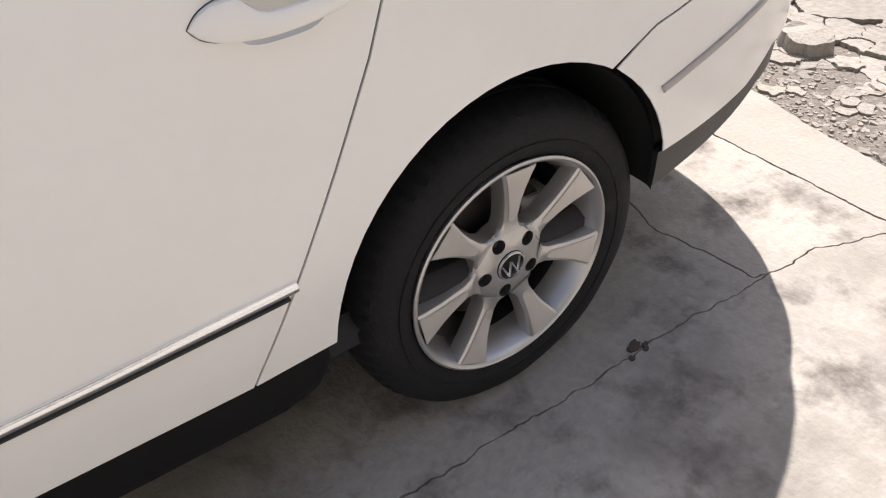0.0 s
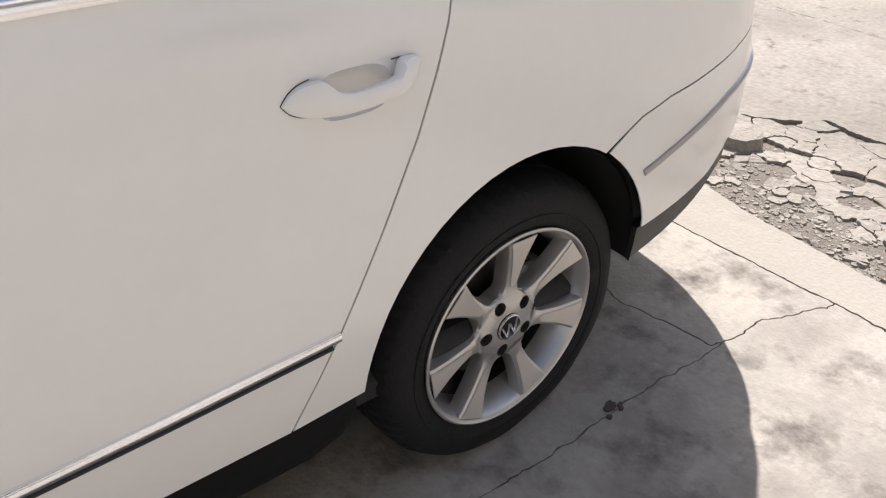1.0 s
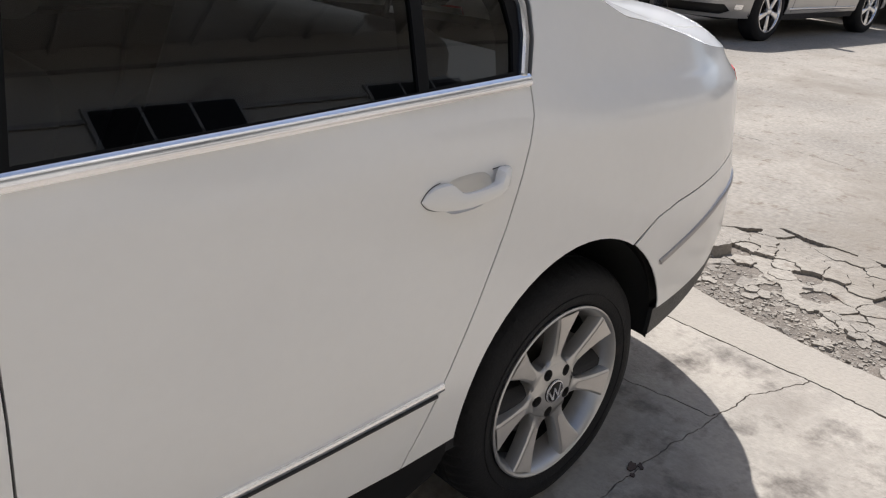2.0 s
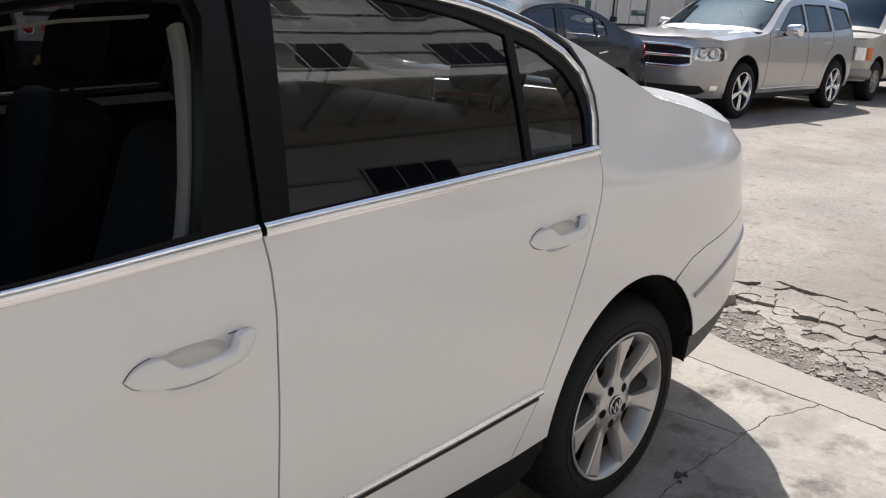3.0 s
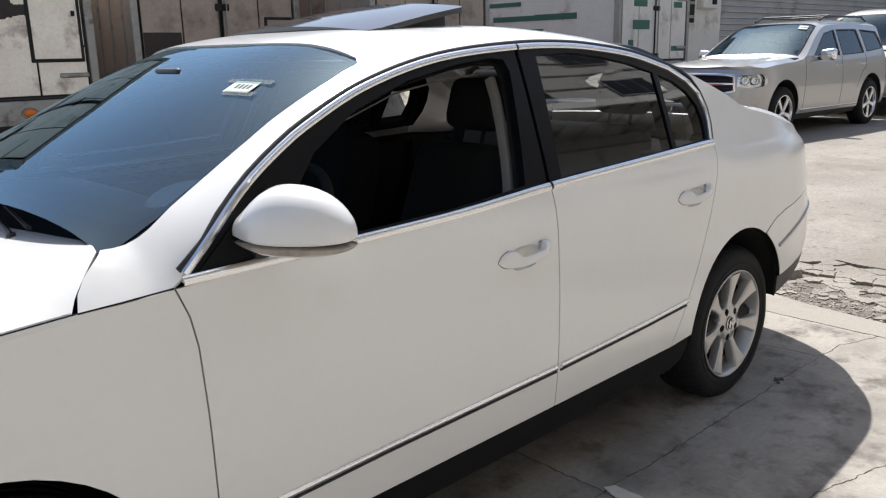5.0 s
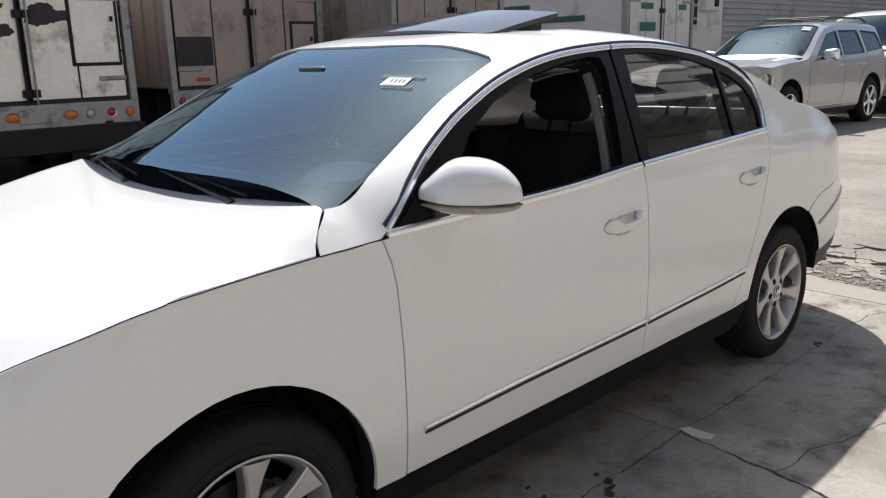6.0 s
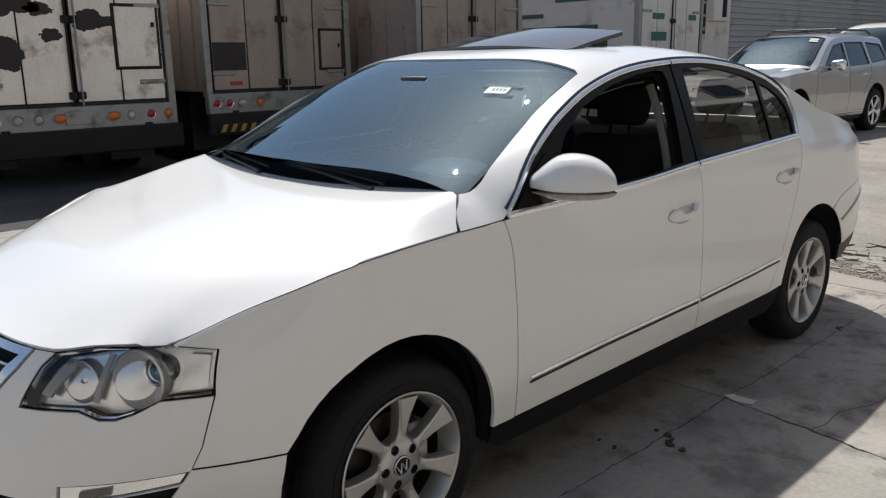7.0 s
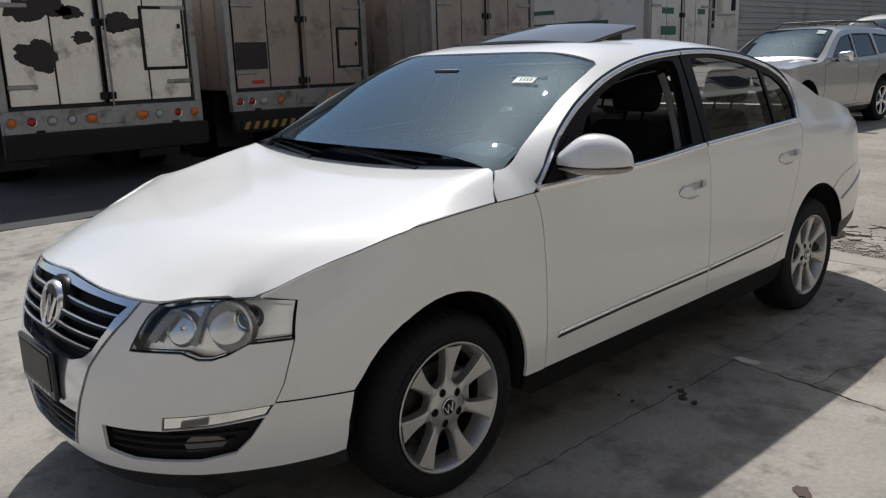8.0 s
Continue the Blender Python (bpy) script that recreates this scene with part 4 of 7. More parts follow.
        for line, wide, lift in ((tongue, 0.0013, 0.0), ([(0.064, 0.0120), (0.080, 0.0128), (0.098, 0.0120)], 0.0016, 0.0), ([(0.086, 0.008), (0.093, -0.004), (0.091, -0.014)], 0.0016, 0.0125)):
            sm_ = strip(f, line, wide, 0.0012, step=0.008, lift=lift)
            part("handle_seam", sm_ if ow is owner[0] else mirrored(sm_), M_BLACK, h)
        part("handle_hollow", cu, M_PAINT, ow)


handle(*PULLS["front_door"], front_doors)
handle(*PULLS["rear_door"], rear_doors)


M_RIMHOLE = material("shadowed_bolt_hole", (0.07, 0.066, 0.063), 0.5, metal=0.4, var=0.2, scale=60)
M_DISC = material("brake_disc_steel", (0.045, 0.040, 0.037), 0.5, metal=0.7, var=0.2, scale=30)


def hub_face(spin):
    """The dished middle of the wheel, drilled for five bolts."""
    from mathutils.geometry import delaunay_2d_cdt
    pts, edges, holes = [], [], []
    rings = [[(0.079 * math.cos(2 * math.pi * i / 56), 0.079 * math.sin(2 * math.pi * i / 56)) for i in range(56)]]
    for k in range(5):
        a = 2 * math.pi * k / 5 + 1.04 - spin
        h = [(0.057 * math.cos(a) + 0.0142 * math.cos(2 * math.pi * i / 20), 0.057 * math.sin(a) + 0.0142 * math.sin(2 * math.pi * i / 20)) for i in range(20)]
        holes.append(h)
        rings.append(h)
    for r in rings:
        k = len(pts)
        pts += r
        edges += [(k + i, k + (i + 1) % len(r)) for i in range(len(r))]
    pts += [(rr * math.cos(q), rr * math.sin(q)) for rr in (0.029, 0.040, 0.0735) for q in np.linspace(0, 2 * math.pi, 33)[:-1]]
    vs, _, fs, _, _, _ = delaunay_2d_cdt([Vector(p) for p in pts], edges, [], 0, 1e-7)
    bm = bmesh.new()
    made = [bm.verts.new((v.x, lerp_table([(0.0, 0.012), (0.034, 0.0105), (0.060, 0.0125), (0.072, 0.0155), (0.079, 0.022)], v.length), v.y)) for v in vs]
    cent = np.array([(sum(vs[i].x for i in t) / 3, sum(vs[i].y for i in t) / 3) for t in fs])
    ok = np.ones(len(fs), bool)
    for h in holes:
        ok &= ~inside(cent, h)
    for t, good in zip(fs, ok):
        if good:
            bm.faces.new([made[i] for i in t])
    bmesh.ops.delete(bm, geom=[v for v in bm.verts if not v.link_faces], context="VERTS")
    rim = [e for e in bm.edges if len(e.link_faces) == 1 and all(math.hypot(v.co.x, v.co.z) > 0.0785 for v in e.verts)]
    r = bmesh.ops.extrude_edge_only(bm, edges=rim)
    for v in r["geom"]:
        if isinstance(v, bmesh.types.BMVert):
            v.co.y = 0.055
    for f in bm.faces:
        f.normal_update()
        c = f.calc_center_median()
        if f.normal.dot(Vector((c.x, -0.08, c.z)) if abs(f.normal.y) < 0.3 else Vector((0, -1, 0))) < 0:
            f.normal_flip()
    return bm


# wheels
def wheel(x, y, spin):
    """A seven-spoke alloy wheel with its tyre; its face looks towards -y."""
    turn = Matrix.Rotation(spin, 4, "Y")
    bm = lathe([(0.214, 0.010), (0.2205, 0.000), (0.2205, -0.004), (0.2165, -0.006), (0.2115, -0.003), (0.206, 0.010), (0.200, 0.024), (0.196, 0.040)], 84)
    w = part("wheel", bm, M_ALLOY, car, "seven-spoke silver alloy wheel with kerb scuffs")
    w.location = (x, y, 0.31)
    # tyre: rounded section, shoulder blocks and grooves
    R = 0.317
    prof = [(0.212, 0.012), (0.222, 0.002), (0.240, -0.006), (0.262, -0.008), (0.284, -0.004), (0.300, 0.008), (0.308, 0.022), (0.314, 0.034)]
    for g in (0.066, 0.102, 0.138):
        prof += [(R, g - 0.006), (R - 0.007, g - 0.004), (R - 0.007, g + 0.004), (R, g + 0.006)]
    prof += [(0.314, 0.172), (0.308, 0.184), (0.284, 0.208), (0.240, 0.212), (0.212, 0.196)]
    bm = lathe(prof, 240)
    for v in bm.verts:
        r = math.hypot(v.co.x, v.co.z)
        if r > 0.3055 and (v.co.y < 0.045 or v.co.y > 0.16):
            a = math.atan2(v.co.z, v.co.x)
            k = int(round(a / (2 * math.pi) * 240)) % 4
            if k == 0:
                v.co.x *= 1 - 0.018
                v.co.z *= 1 - 0.018
        if 0.262 < r < 0.29 and v.co.y < 0:
            v.co.y += 0.001 * math.sin(9 * math.atan2(v.co.z, v.co.x))
    for v in bm.verts:
        if v.co.z < -0.309:
            v.co.z = -0.309 + (v.co.z + 0.309) * 0.1
    part("tyre", bm, M_TYRE, w, "worn black tyre with dusty tread")
    part("rim_well", lathe([(0.1965, 0.038), (0.193, 0.050), (0.190, 0.064)], 72), M_ALLOY, w)
    # deep part of the alloy barrel, painted black for the shade behind the spokes
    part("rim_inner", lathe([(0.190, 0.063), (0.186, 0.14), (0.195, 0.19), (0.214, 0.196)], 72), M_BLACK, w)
    part("sidewall_rib", lathe([(0.2475, -0.004), (0.2490, -0.0092), (0.2515, -0.0092), (0.2530, -0.004)], 96), M_TYRE, w)
    prof = [(0.070, 0.0320, 0.0160), (0.076, 0.0240, 0.0165), (0.084, 0.0185, 0.0160), (0.098, 0.0155, 0.0147), (0.135, 0.0190, 0.0105), (0.160, 0.0240, 0.007), (0.190, 0.0325, 0.002), (0.207, 0.038, 0.000)]
    for k in range(7):
        a = 2 * math.pi * k / 7
        ca, sa = math.cos(a), math.sin(a)
        bm = bmesh.new()
        rows = []
        for r, hw, y0 in prof:
            row = []
            for u, yy in ((-hw - 0.003, y0 + 0.034), (-hw - 0.0025, y0 + 0.012), (-hw, y0 + 0.002), (-hw + 0.005, y0 - 0.0012), (hw - 0.005, y0 - 0.0012), (hw, y0 + 0.002), (hw + 0.0025, y0 + 0.012), (hw + 0.003, y0 + 0.034)):
                lim = r * math.tan(math.pi / 7) * (0.98 if r < 0.1 else 1.6)
                u2 = max(-lim, min(lim, u))
                row.append(bm.verts.new((r * ca - u2 * sa, yy, r * sa + u2 * ca)))
            rows.append(row)
        for p, q in zip(rows, rows[1:]):
            for j in range(7):
                bm.faces.new((p[j], p[j + 1], q[j + 1], q[j]))
            bm.faces.new((p[7], p[0], q[0], q[7]))
        bmesh.ops.recalc_face_normals(bm, faces=bm.faces)
        part("spoke", moved(bm, turn), M_ALLOY, w)
    for k in range(7):
        a = 2 * math.pi * k / 7
        ca, sa = math.cos(a), math.sin(a)
        bm = bmesh.new()
        rows = []
        for r, hw, y0 in ((0.096, 0.004, 0.0152), (0.102, 0.0080, 0.0146), (0.135, 0.0130, 0.0105), (0.160, 0.0180, 0.0070), (0.190, 0.0265, 0.0020), (0.206, 0.0325, -0.0002)):
            rows.append([bm.verts.new((r * ca - u * sa, y0 - 0.0028, r * sa + u * ca)) for u in (-hw, 0, hw)])
        for p, q in zip(rows, rows[1:]):
            for j in range(2):
                bm.faces.new((p[j], p[j + 1], q[j + 1], q[j]))
        bmesh.ops.recalc_face_normals(bm, faces=bm.faces)
        for f in bm.faces:
            if f.normal.y > 0:
                f.normal_flip()
        part("spoke_face", moved(bm, turn), M_ALLOY_FACE, w)
    part("hub", hub_face(spin), M_ALLOY, w)
    for k in range(5):
        a = 2 * math.pi * k / 5 + 1.04 - spin
        c = Vector((0.057 * math.cos(a), 0.013, 0.057 * math.sin(a)))
        part("bolt_hole", moved(lathe([(0.0, 0.012), (0.0085, 0.012), (0.0090, 0.022), (0.0136, 0.022), (0.0142, 0.0)], 20), Matrix.Translation(c)), M_RIMHOLE, w)
    part("hub_cap", lathe([(0.0, 0.006), (0.026, 0.007), (0.0305, 0.010), (0.031, 0.018)], 36), M_GLOSSBLACK, w, "black centre cap with a chrome ring")
    bm = lathe([(0.0255, 0.0072), (0.0262, 0.0048), (0.0285, 0.0050), (0.0293, 0.0085)], 36)
    for sg in (-1, 1):
        for (u0, z0, u1, z1) in ((0.020, 0.012, 0.0095, -0.019), (0.0095, -0.019, 0.0, 0.012)):
            part("badge_bar", moved(rods(((sg * u0, 0.0058, z0), (sg * u1, 0.0058, z1), 0.0023), n=6), Matrix.Rotation(-0.25, 4, "Y")), M_CHROME, w)
    part("cap_ring", bm, M_CHROME, w)
    part("brake_disc", lathe([(0.0, 0.075), (0.140, 0.075), (0.141, 0.098), (0.0, 0.098)], 48), M_DISC, w)
    part("brake_caliper", boxed((0.07, 0.055, -0.06), (0.150, 0.125, 0.08), 0.012), M_LAMPGREY, w)
    return w


for x in (0.0, 2.709):
    w = wheel(x if x == 0 else 2.706, -0.862, radians(19.7 if x == 0 else 13.5))
    w2 = copy_thing(w, Matrix.Translation((x if x == 0 else 2.706, 0.862, 0.31)) @ pose(0, 0, 0, 0, 0, 180))
    # wheel housing
    for sg in (-1, 1):
        bm = lathe([(0.349, 0.004), (0.356, 0.02), (0.358, 0.05), (0.358, 0.32), (0.05, 0.34)], 64)
        geom = [v for v in bm.verts if v.co.z < (-0.015 if x > 1 and v.co.x > 0 else -0.02)]
        bmesh.ops.delete(bm, geom=geom, context="VERTS")
        moved(bm, Matrix.Translation((-0.022 if x == 0 else 2.682, -0.835 if x == 0 else -0.884, 0.349 if x == 0 else 0.357)))
        for v in bm.verts:
            if x > 1 and v.co.y < -0.78:        # follow the body's curve at the edge
                v.co.y = max(v.co.y, shell(s_at(v.co.x, v.co.z), v.co.z)[1] + 0.010)
        part("wheel_housing", bm if sg < 0 else mirrored(bm), M_DARK, car)
part("floor_pan", boxed((-0.75, -0.62, 0.17), (3.10, 0.62, 0.25), 0.03), M_DARK, car)
part("floor_side", boxed((0.42, -0.815, 0.20), (2.26, 0.815, 0.30), 0.03), M_DARK, car)
part("engine_bay", boxed((-0.60, -0.55, 0.25), (0.35, 0.55, 0.74), 0.03), M_DARK, car)

# sunroof panel, tilted open
rr = [(0.0, -0.41), (0.012, -0.435), (0.045, -0.45), (0.37, -0.455), (0.385, -0.44)]
sr = patch(lambda a, b: (a, b, -0.13 * b * b - 0.10 * (a - 0.2) ** 2), rr + [(a, -b) for a, b in rr[::-1]], step=0.06, gap=0, flange=0.016, mid=Vector((0.2, 0, -3)))
part("sunroof_panel", moved(sr, Matrix.Translation((1.235, 0, 1.490)) @ pose(0, 0, 0, 0, -11.3, 0)), M_ROOFGLASS, car, "black glass sunroof tilted open")
part("sunroof_frame", boxed((1.24, -0.46, 1.35), (1.76, 0.46, 1.375), 0.01), M_BLACK, car)
arm = boxed((1.38, -0.385, 1.42), (1.60, -0.365, 1.475), 0.004)
for v in arm.verts:
    if v.co.z > 1.45:
        v.co.z += (v.co.x - 1.38) * 0.17
both("sunroof_arm", arm, M_BLACK)
part("wind_deflector", boxed((1.585, -0.36, 1.44), (1.60, 0.36, 1.505), 0.004), M_BLACK, car)

# wipers
for a, b, c in (((0.235, -0.46, 1.036), (0.285, 0.06, 1.070), (0.25, 0.08, 1.037)), ((0.225, 0.20, 1.037), (0.30, 0.60, 1.064), (0.24, 0.58, 1.04))):
    bm = bmesh.new()
    rod(bm, a, b, 0.008, 0.005, n=8)
    rod(bm, (a[0] + 0.03, a[1] - 0.03, a[2] + 0.016), (b[0] + 0.05, b[1] + 0.10, b[2] + 0.010), 0.006, n=6)
    rod(bm, (a[0], a[1], a[2] - 0.03), (a[0], a[1], a[2] + 0.006), 0.010, n=12)
    part("wiper", bm, M_BLACK, car, "black wiper at rest")


# windscreen slip with tape
def on_glass(s0, b0, up):
    """A frame on the windscreen's inner face: x along its width, y up it."""
    p, n = normal_of(top, s0, b0)
    along = (Vector(top(s0, b0 + 0.02)) - Vector(top(s0, b0 - 0.02))).normalized()
    upw = n.cross(along).normalized()
    if upw.z < 0:
        upw = -upw
    m = Matrix((along, upw, n)).transposed().to_4x4()
    m.translation = p + n * up
    return m


sm = on_glass(0.872, 0.275, -0.0025)
slip = part("price_slip", moved(boxed((-0.045, -0.028, 0), (0.045, 0.028, 0.0012), 0.0004), sm), M_PAPER, car, "pale paper slip taped to the windscreen")
for x0, y0, x1, y1 in ((-0.085, 0.018, 0.075, 0.040), (-0.075, -0.044, 0.035, -0.022)):
    part("tape", moved(boxed((x0, y0, 0.0014), (x1, y1, 0.0018), 0.0001), sm), M_TAPE, slip)
for k in range(4):
    part("ink_mark", moved(boxed((-0.032 + k * 0.015, -0.010, 0.0013), (-0.022 + k * 0.015, 0.012, 0.0016), 0.0001), sm), M_INK, slip)

# ----- cabin -----
part("cabin_floor", boxed((0.45, -0.835, 0.26), (3.0, 0.835, 0.34), 0.02), M_CLOTH, car)
part("headliner", patch(top, [(1.12, 0.12), (2.30, 0.16), (2.30, 0.8), (1.80, 0.8), (1.80, 0.22), (1.24, 0.24), (1.24, 0.8), (1.12, 0.8)], step=0.1, lift=-0.05, flange=0, gap=0), M_BEIGE, car)
both("door_card", patch(shell, [(0.50, 0.40), (2.3, 0.45), (2.42, 0.75), (2.45, 0.99), (1.6, 0.955), (0.50, 0.925)], step=0.12, lift=-0.075, flange=0.03), M_CLOTH)
both("pillar_trim", strip(shell, [(1.537, 1.355), (1.532, 1.30), (1.515, 1.22), (1.488, 1.12), (1.460, 1.04), (1.438, 0.99)], 0.026, 0.02, lift=-0.085), M_BEIGE, "pale cloth pillar trim")
both("roof_trim", strip(shell, [(0.86, 1.215), (0.96, 1.270), (1.15, 1.328), (1.35, 1.358), (1.49, 1.368)], 0.004, 0.006, lift=-0.075), M_DASHTRIM)
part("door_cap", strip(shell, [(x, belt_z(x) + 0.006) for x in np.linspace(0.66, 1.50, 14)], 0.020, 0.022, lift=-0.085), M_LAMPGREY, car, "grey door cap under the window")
# far cap: its sunlight is put into the colour, the near cap stays grey
part("door_cap", mirrored(strip(shell, [(x, belt_z(x) + 0.040) for x in np.linspace(0.78, 1.50, 14)], 0.006, 0.006, lift=-0.075)), M_PALETRIM, car, "door cap under the window, sunlight painted pale")


def dash(x, y):
    return (x, y, 0.99 - 0.55 * max(0.0, x - 0.72) ** 1.3 + 0.05 * math.exp(-((y + 0.37) / 0.2) ** 2) * smoothstep(0.50, 0.72, x))


part("dashboard", patch(dash, [(0.34, -0.72), (0.90, -0.74), (0.92, 0.0), (0.90, 0.74), (0.34, 0.72), (0.28, 0.0)], step=0.06, flange=0.35, mid=Vector((0.5, 0, -3))), M_DASH, car, "dark grey dashboard")
bm = bmesh.new()
bmesh.ops.create_uvsphere(bm, u_segments=32, v_segments=16, radius=1.0, matrix=Matrix.Translation((0.77, -0.29, 0.985)) @ Matrix.Diagonal((0.15, 0.22, 0.085, 1)))
# the sun's glow on the hood is painted by its pale colour
part("instrument_hood", bm, M_PALETRIM, car, "instrument hood with its sun glow painted pale")
bm = bmesh.new()
ring = lathe([(0.172 + 0.015 * math.cos(q), 0.015 * math.sin(q)) for q in np.linspace(0, 2 * math.pi, 11)], 40, "z")
wm = Matrix.Translation((0.98, -0.37, 0.93)) @ pose(0, 0, 0, 0, -62, 0)
part("steering_wheel", moved(ring, wm), M_CLOTH, car)
part("steering_hub", moved(boxed((-0.07, -0.16, -0.02), (0.07, 0.16, 0.02), 0.02, seg=2), wm), M_CLOTH, car)


def seat(x, y, wide):
    b = bmesh.new()
    box(b, (x - 0.25, y - wide, 0.36), (x + 0.28, y + wide, 0.56), 0.07, seg=3)
    part("seat_cushion", b, M_CLOTH, car)
    m = Matrix.Translation((x + 0.24, y, 0.50)) @ pose(0, 0, 0, 0, 17, 0)
    b = bmesh.new()
    box(b, (-0.08, -wide, 0.0), (0.08, wide, 0.62), 0.07, m=None, seg=3)
    for v in b.verts:
        if v.co.z > 0.35:
            v.co.y *= 0.86
    part("seat_back", moved(b, m), M_CLOTH, car, "black cloth seat")
    for yy in ([0.0] if wide < 0.4 else [-0.38, 0.38]):
        b = boxed((-0.05, yy - 0.125, 0.665), (0.05, yy + 0.125, 0.845), 0.05, seg=3)
        for sg in (-0.05, 0.05):
            rod(b, (0, yy + sg, 0.58), (0, yy + sg, 0.70), 0.007, n=8)
        part("headrest", moved(b, m), M_CLOTH, car)


seat(1.30, -0.37, 0.25)
seat(1.30, 0.37, 0.25)
seat(2.15, 0.0, 0.62)
bm = bmesh.new()
box(bm, (0.825, -0.075, 1.330), (0.845, 0.075, 1.368), 0.018, seg=3)
part("rear_view_mirror", bm, M_DASH, car)
part("parcel_shelf", boxed((2.5, -0.6, 0.97), (2.95, 0.6, 1.0), 0.01), M_CLOTH, car)

# ---------- ground ----------
M_SLAB = material("pale_concrete", (0.345, 0.315, 0.272), 0.88, var=0.18, scale=3.1, fine=45, bump=0.35, bump_scale=90, dirt=((0.22, 0.196, 0.168), 1.3, 0.49), spots=((0.105, 0.090, 0.077), 6.0, 0.51, 0.20))
M_SLAB2 = material("trowelled_border_concrete", (0.315, 0.285, 0.243), 0.88, var=0.12, scale=2.5, fine=60, bump=0.4, bump_scale=70, dirt=((0.27, 0.243, 0.205), 2.1, 0.56))
M_SLAB_D = material("oil_darkened_concrete", (0.31, 0.287, 0.25), 0.88, var=0.2, scale=2.4, fine=45, bump=0.35, bump_scale=90, dirt=((0.15, 0.135, 0.12), 1.9, 0.52), spots=((0.085, 0.072, 0.060), 5.5, 0.54, 0.24))
M_OLD = material("worn_yard_concrete", (0.275, 0.248, 0.21), 0.92, var=0.34, scale=0.9, fine=34, bump=0.9, bump_scale=38, dirt=((0.21, 0.183, 0.148), 0.55, 0.50), spots=((0.17, 0.138, 0.106), 8.0, 0.57, 0.10))
M_RUBBLE = material("broken_concrete", (0.275, 0.247, 0.21), 0.95, var=0.25, scale=5, fine=70, bump=0.7, bump_scale=70, dirt=((0.17, 0.15, 0.13), 3.1, 0.52))
M_DIRT = material("dark_dirt", (0.15, 0.128, 0.105), 0.98, var=0.4, scale=9, bump=0.8, bump_scale=60)
M_OIL = material("oil_stain", (0.060, 0.036, 0.027), 0.7, var=0.4, scale=20, bump=0.2, bump_scale=80)
M_CHALK = material("pale_mark", (0.66, 0.62, 0.54), 0.9, var=0.1, scale=20)

bm = bmesh.new()
size = [-250, -80, -40, -20] + list(np.linspace(-12, 30, 57)) + [45, 80, 160, 300]
grid_v = [[bm.verts.new((x, y, -0.020 + (0.010 * noise.noise((x * 0.7, y * 0.7, 3)) if (x > 7 and abs(y) < 14) else 0.0))) for y in size] for x in size]
for i in range(len(size) - 1):
    for j in range(len(size) - 1):
        bm.faces.new((grid_v[i][j], grid_v[i + 1][j], grid_v[i + 1][j + 1], grid_v[i][j + 1]))
ground = part("ground", bm, M_OLD)
tagged(ground, "worn sunlit concrete yard with dust and stains", "ground", kind="structure")


def jag(poly, amp, seed, step=0.012):
    """The outline with a broken, wandering edge."""
    out = []
    for x, y in dense(poly, step):
        v = Vector((x * 3.1, y * 3.1, seed))
        w = Vector((x * 15.0, y * 15.0, seed))
        u = Vector((x * 47.0, y * 47.0, seed))
        out.append((x + amp * (noise.noise(v) + 0.7 * noise.noise(w) + 0.6 * noise.noise(u)), y + amp * (noise.noise(v + Vector((7, 3, 1))) + 0.7 * noise.noise(w + Vector((5, 2, 9))) + 0.6 * noise.noise(u + Vector((1, 8, 4))))))
    return out


def slab_mesh(poly, top_z, thick):
    from mathutils.geometry import delaunay_2d_cdt
    pts = [Vector(p) for p in poly]
    k = len(pts)
    vs, _, fs, _, _, _ = delaunay_2d_cdt(pts, [(i, (i + 1) % k) for i in range(k)], [], 1, 1e-7)
    bm = bmesh.new()
    up = [bm.verts.new((v.x, v.y, top_z)) for v in vs]
    for f in fs:
        a, b, c = [vs[i] for i in f]
        area = (b.x - a.x) * (c.y - a.y) - (c.x - a.x) * (b.y - a.y)
        try:
            bm.faces.new([up[i] for i in (f if area > 0 else f[::-1])])
        except ValueError:
            pass
    rim_t = [bm.verts.new((p.x, p.y, top_z)) for p in pts]
    rim_b = [bm.verts.new((p.x, p.y, top_z - thick)) for p in pts]
    for i in range(k):
        j = (i + 1) % k
        bm.faces.new((rim_t[i], rim_b[i], rim_b[j], rim_t[j]))
    return bm


CRACK_1 = [(3.424, -0.95), (3.50, -0.962), (3.582, -0.958), (3.672, -0.996), (3.80, -1.040), (3.842, -1.048)]
CRACK_2 = [(3.424, -0.95), (3.388, -0.935), (3.384, -0.850), (3.374, -0.738), (3.352, -0.674), (3.38, -0.583), (3.42, -0.40), (3.38, 0.0), (3.44, 0.6), (3.36, 1.3), (3.40, 2.4)]
CRACK_3 = [(1.690, -1.34), (1.80, -1.362), (1.93, -1.352), (2.06, -1.405), (2.24, -1.440), (2.55, -1.53), (2.9, -1.60), (3.3, -1.78)]
pave = thing("pavement", "pale concrete slabs with open cracks and stains", "pavement", kind="structure")
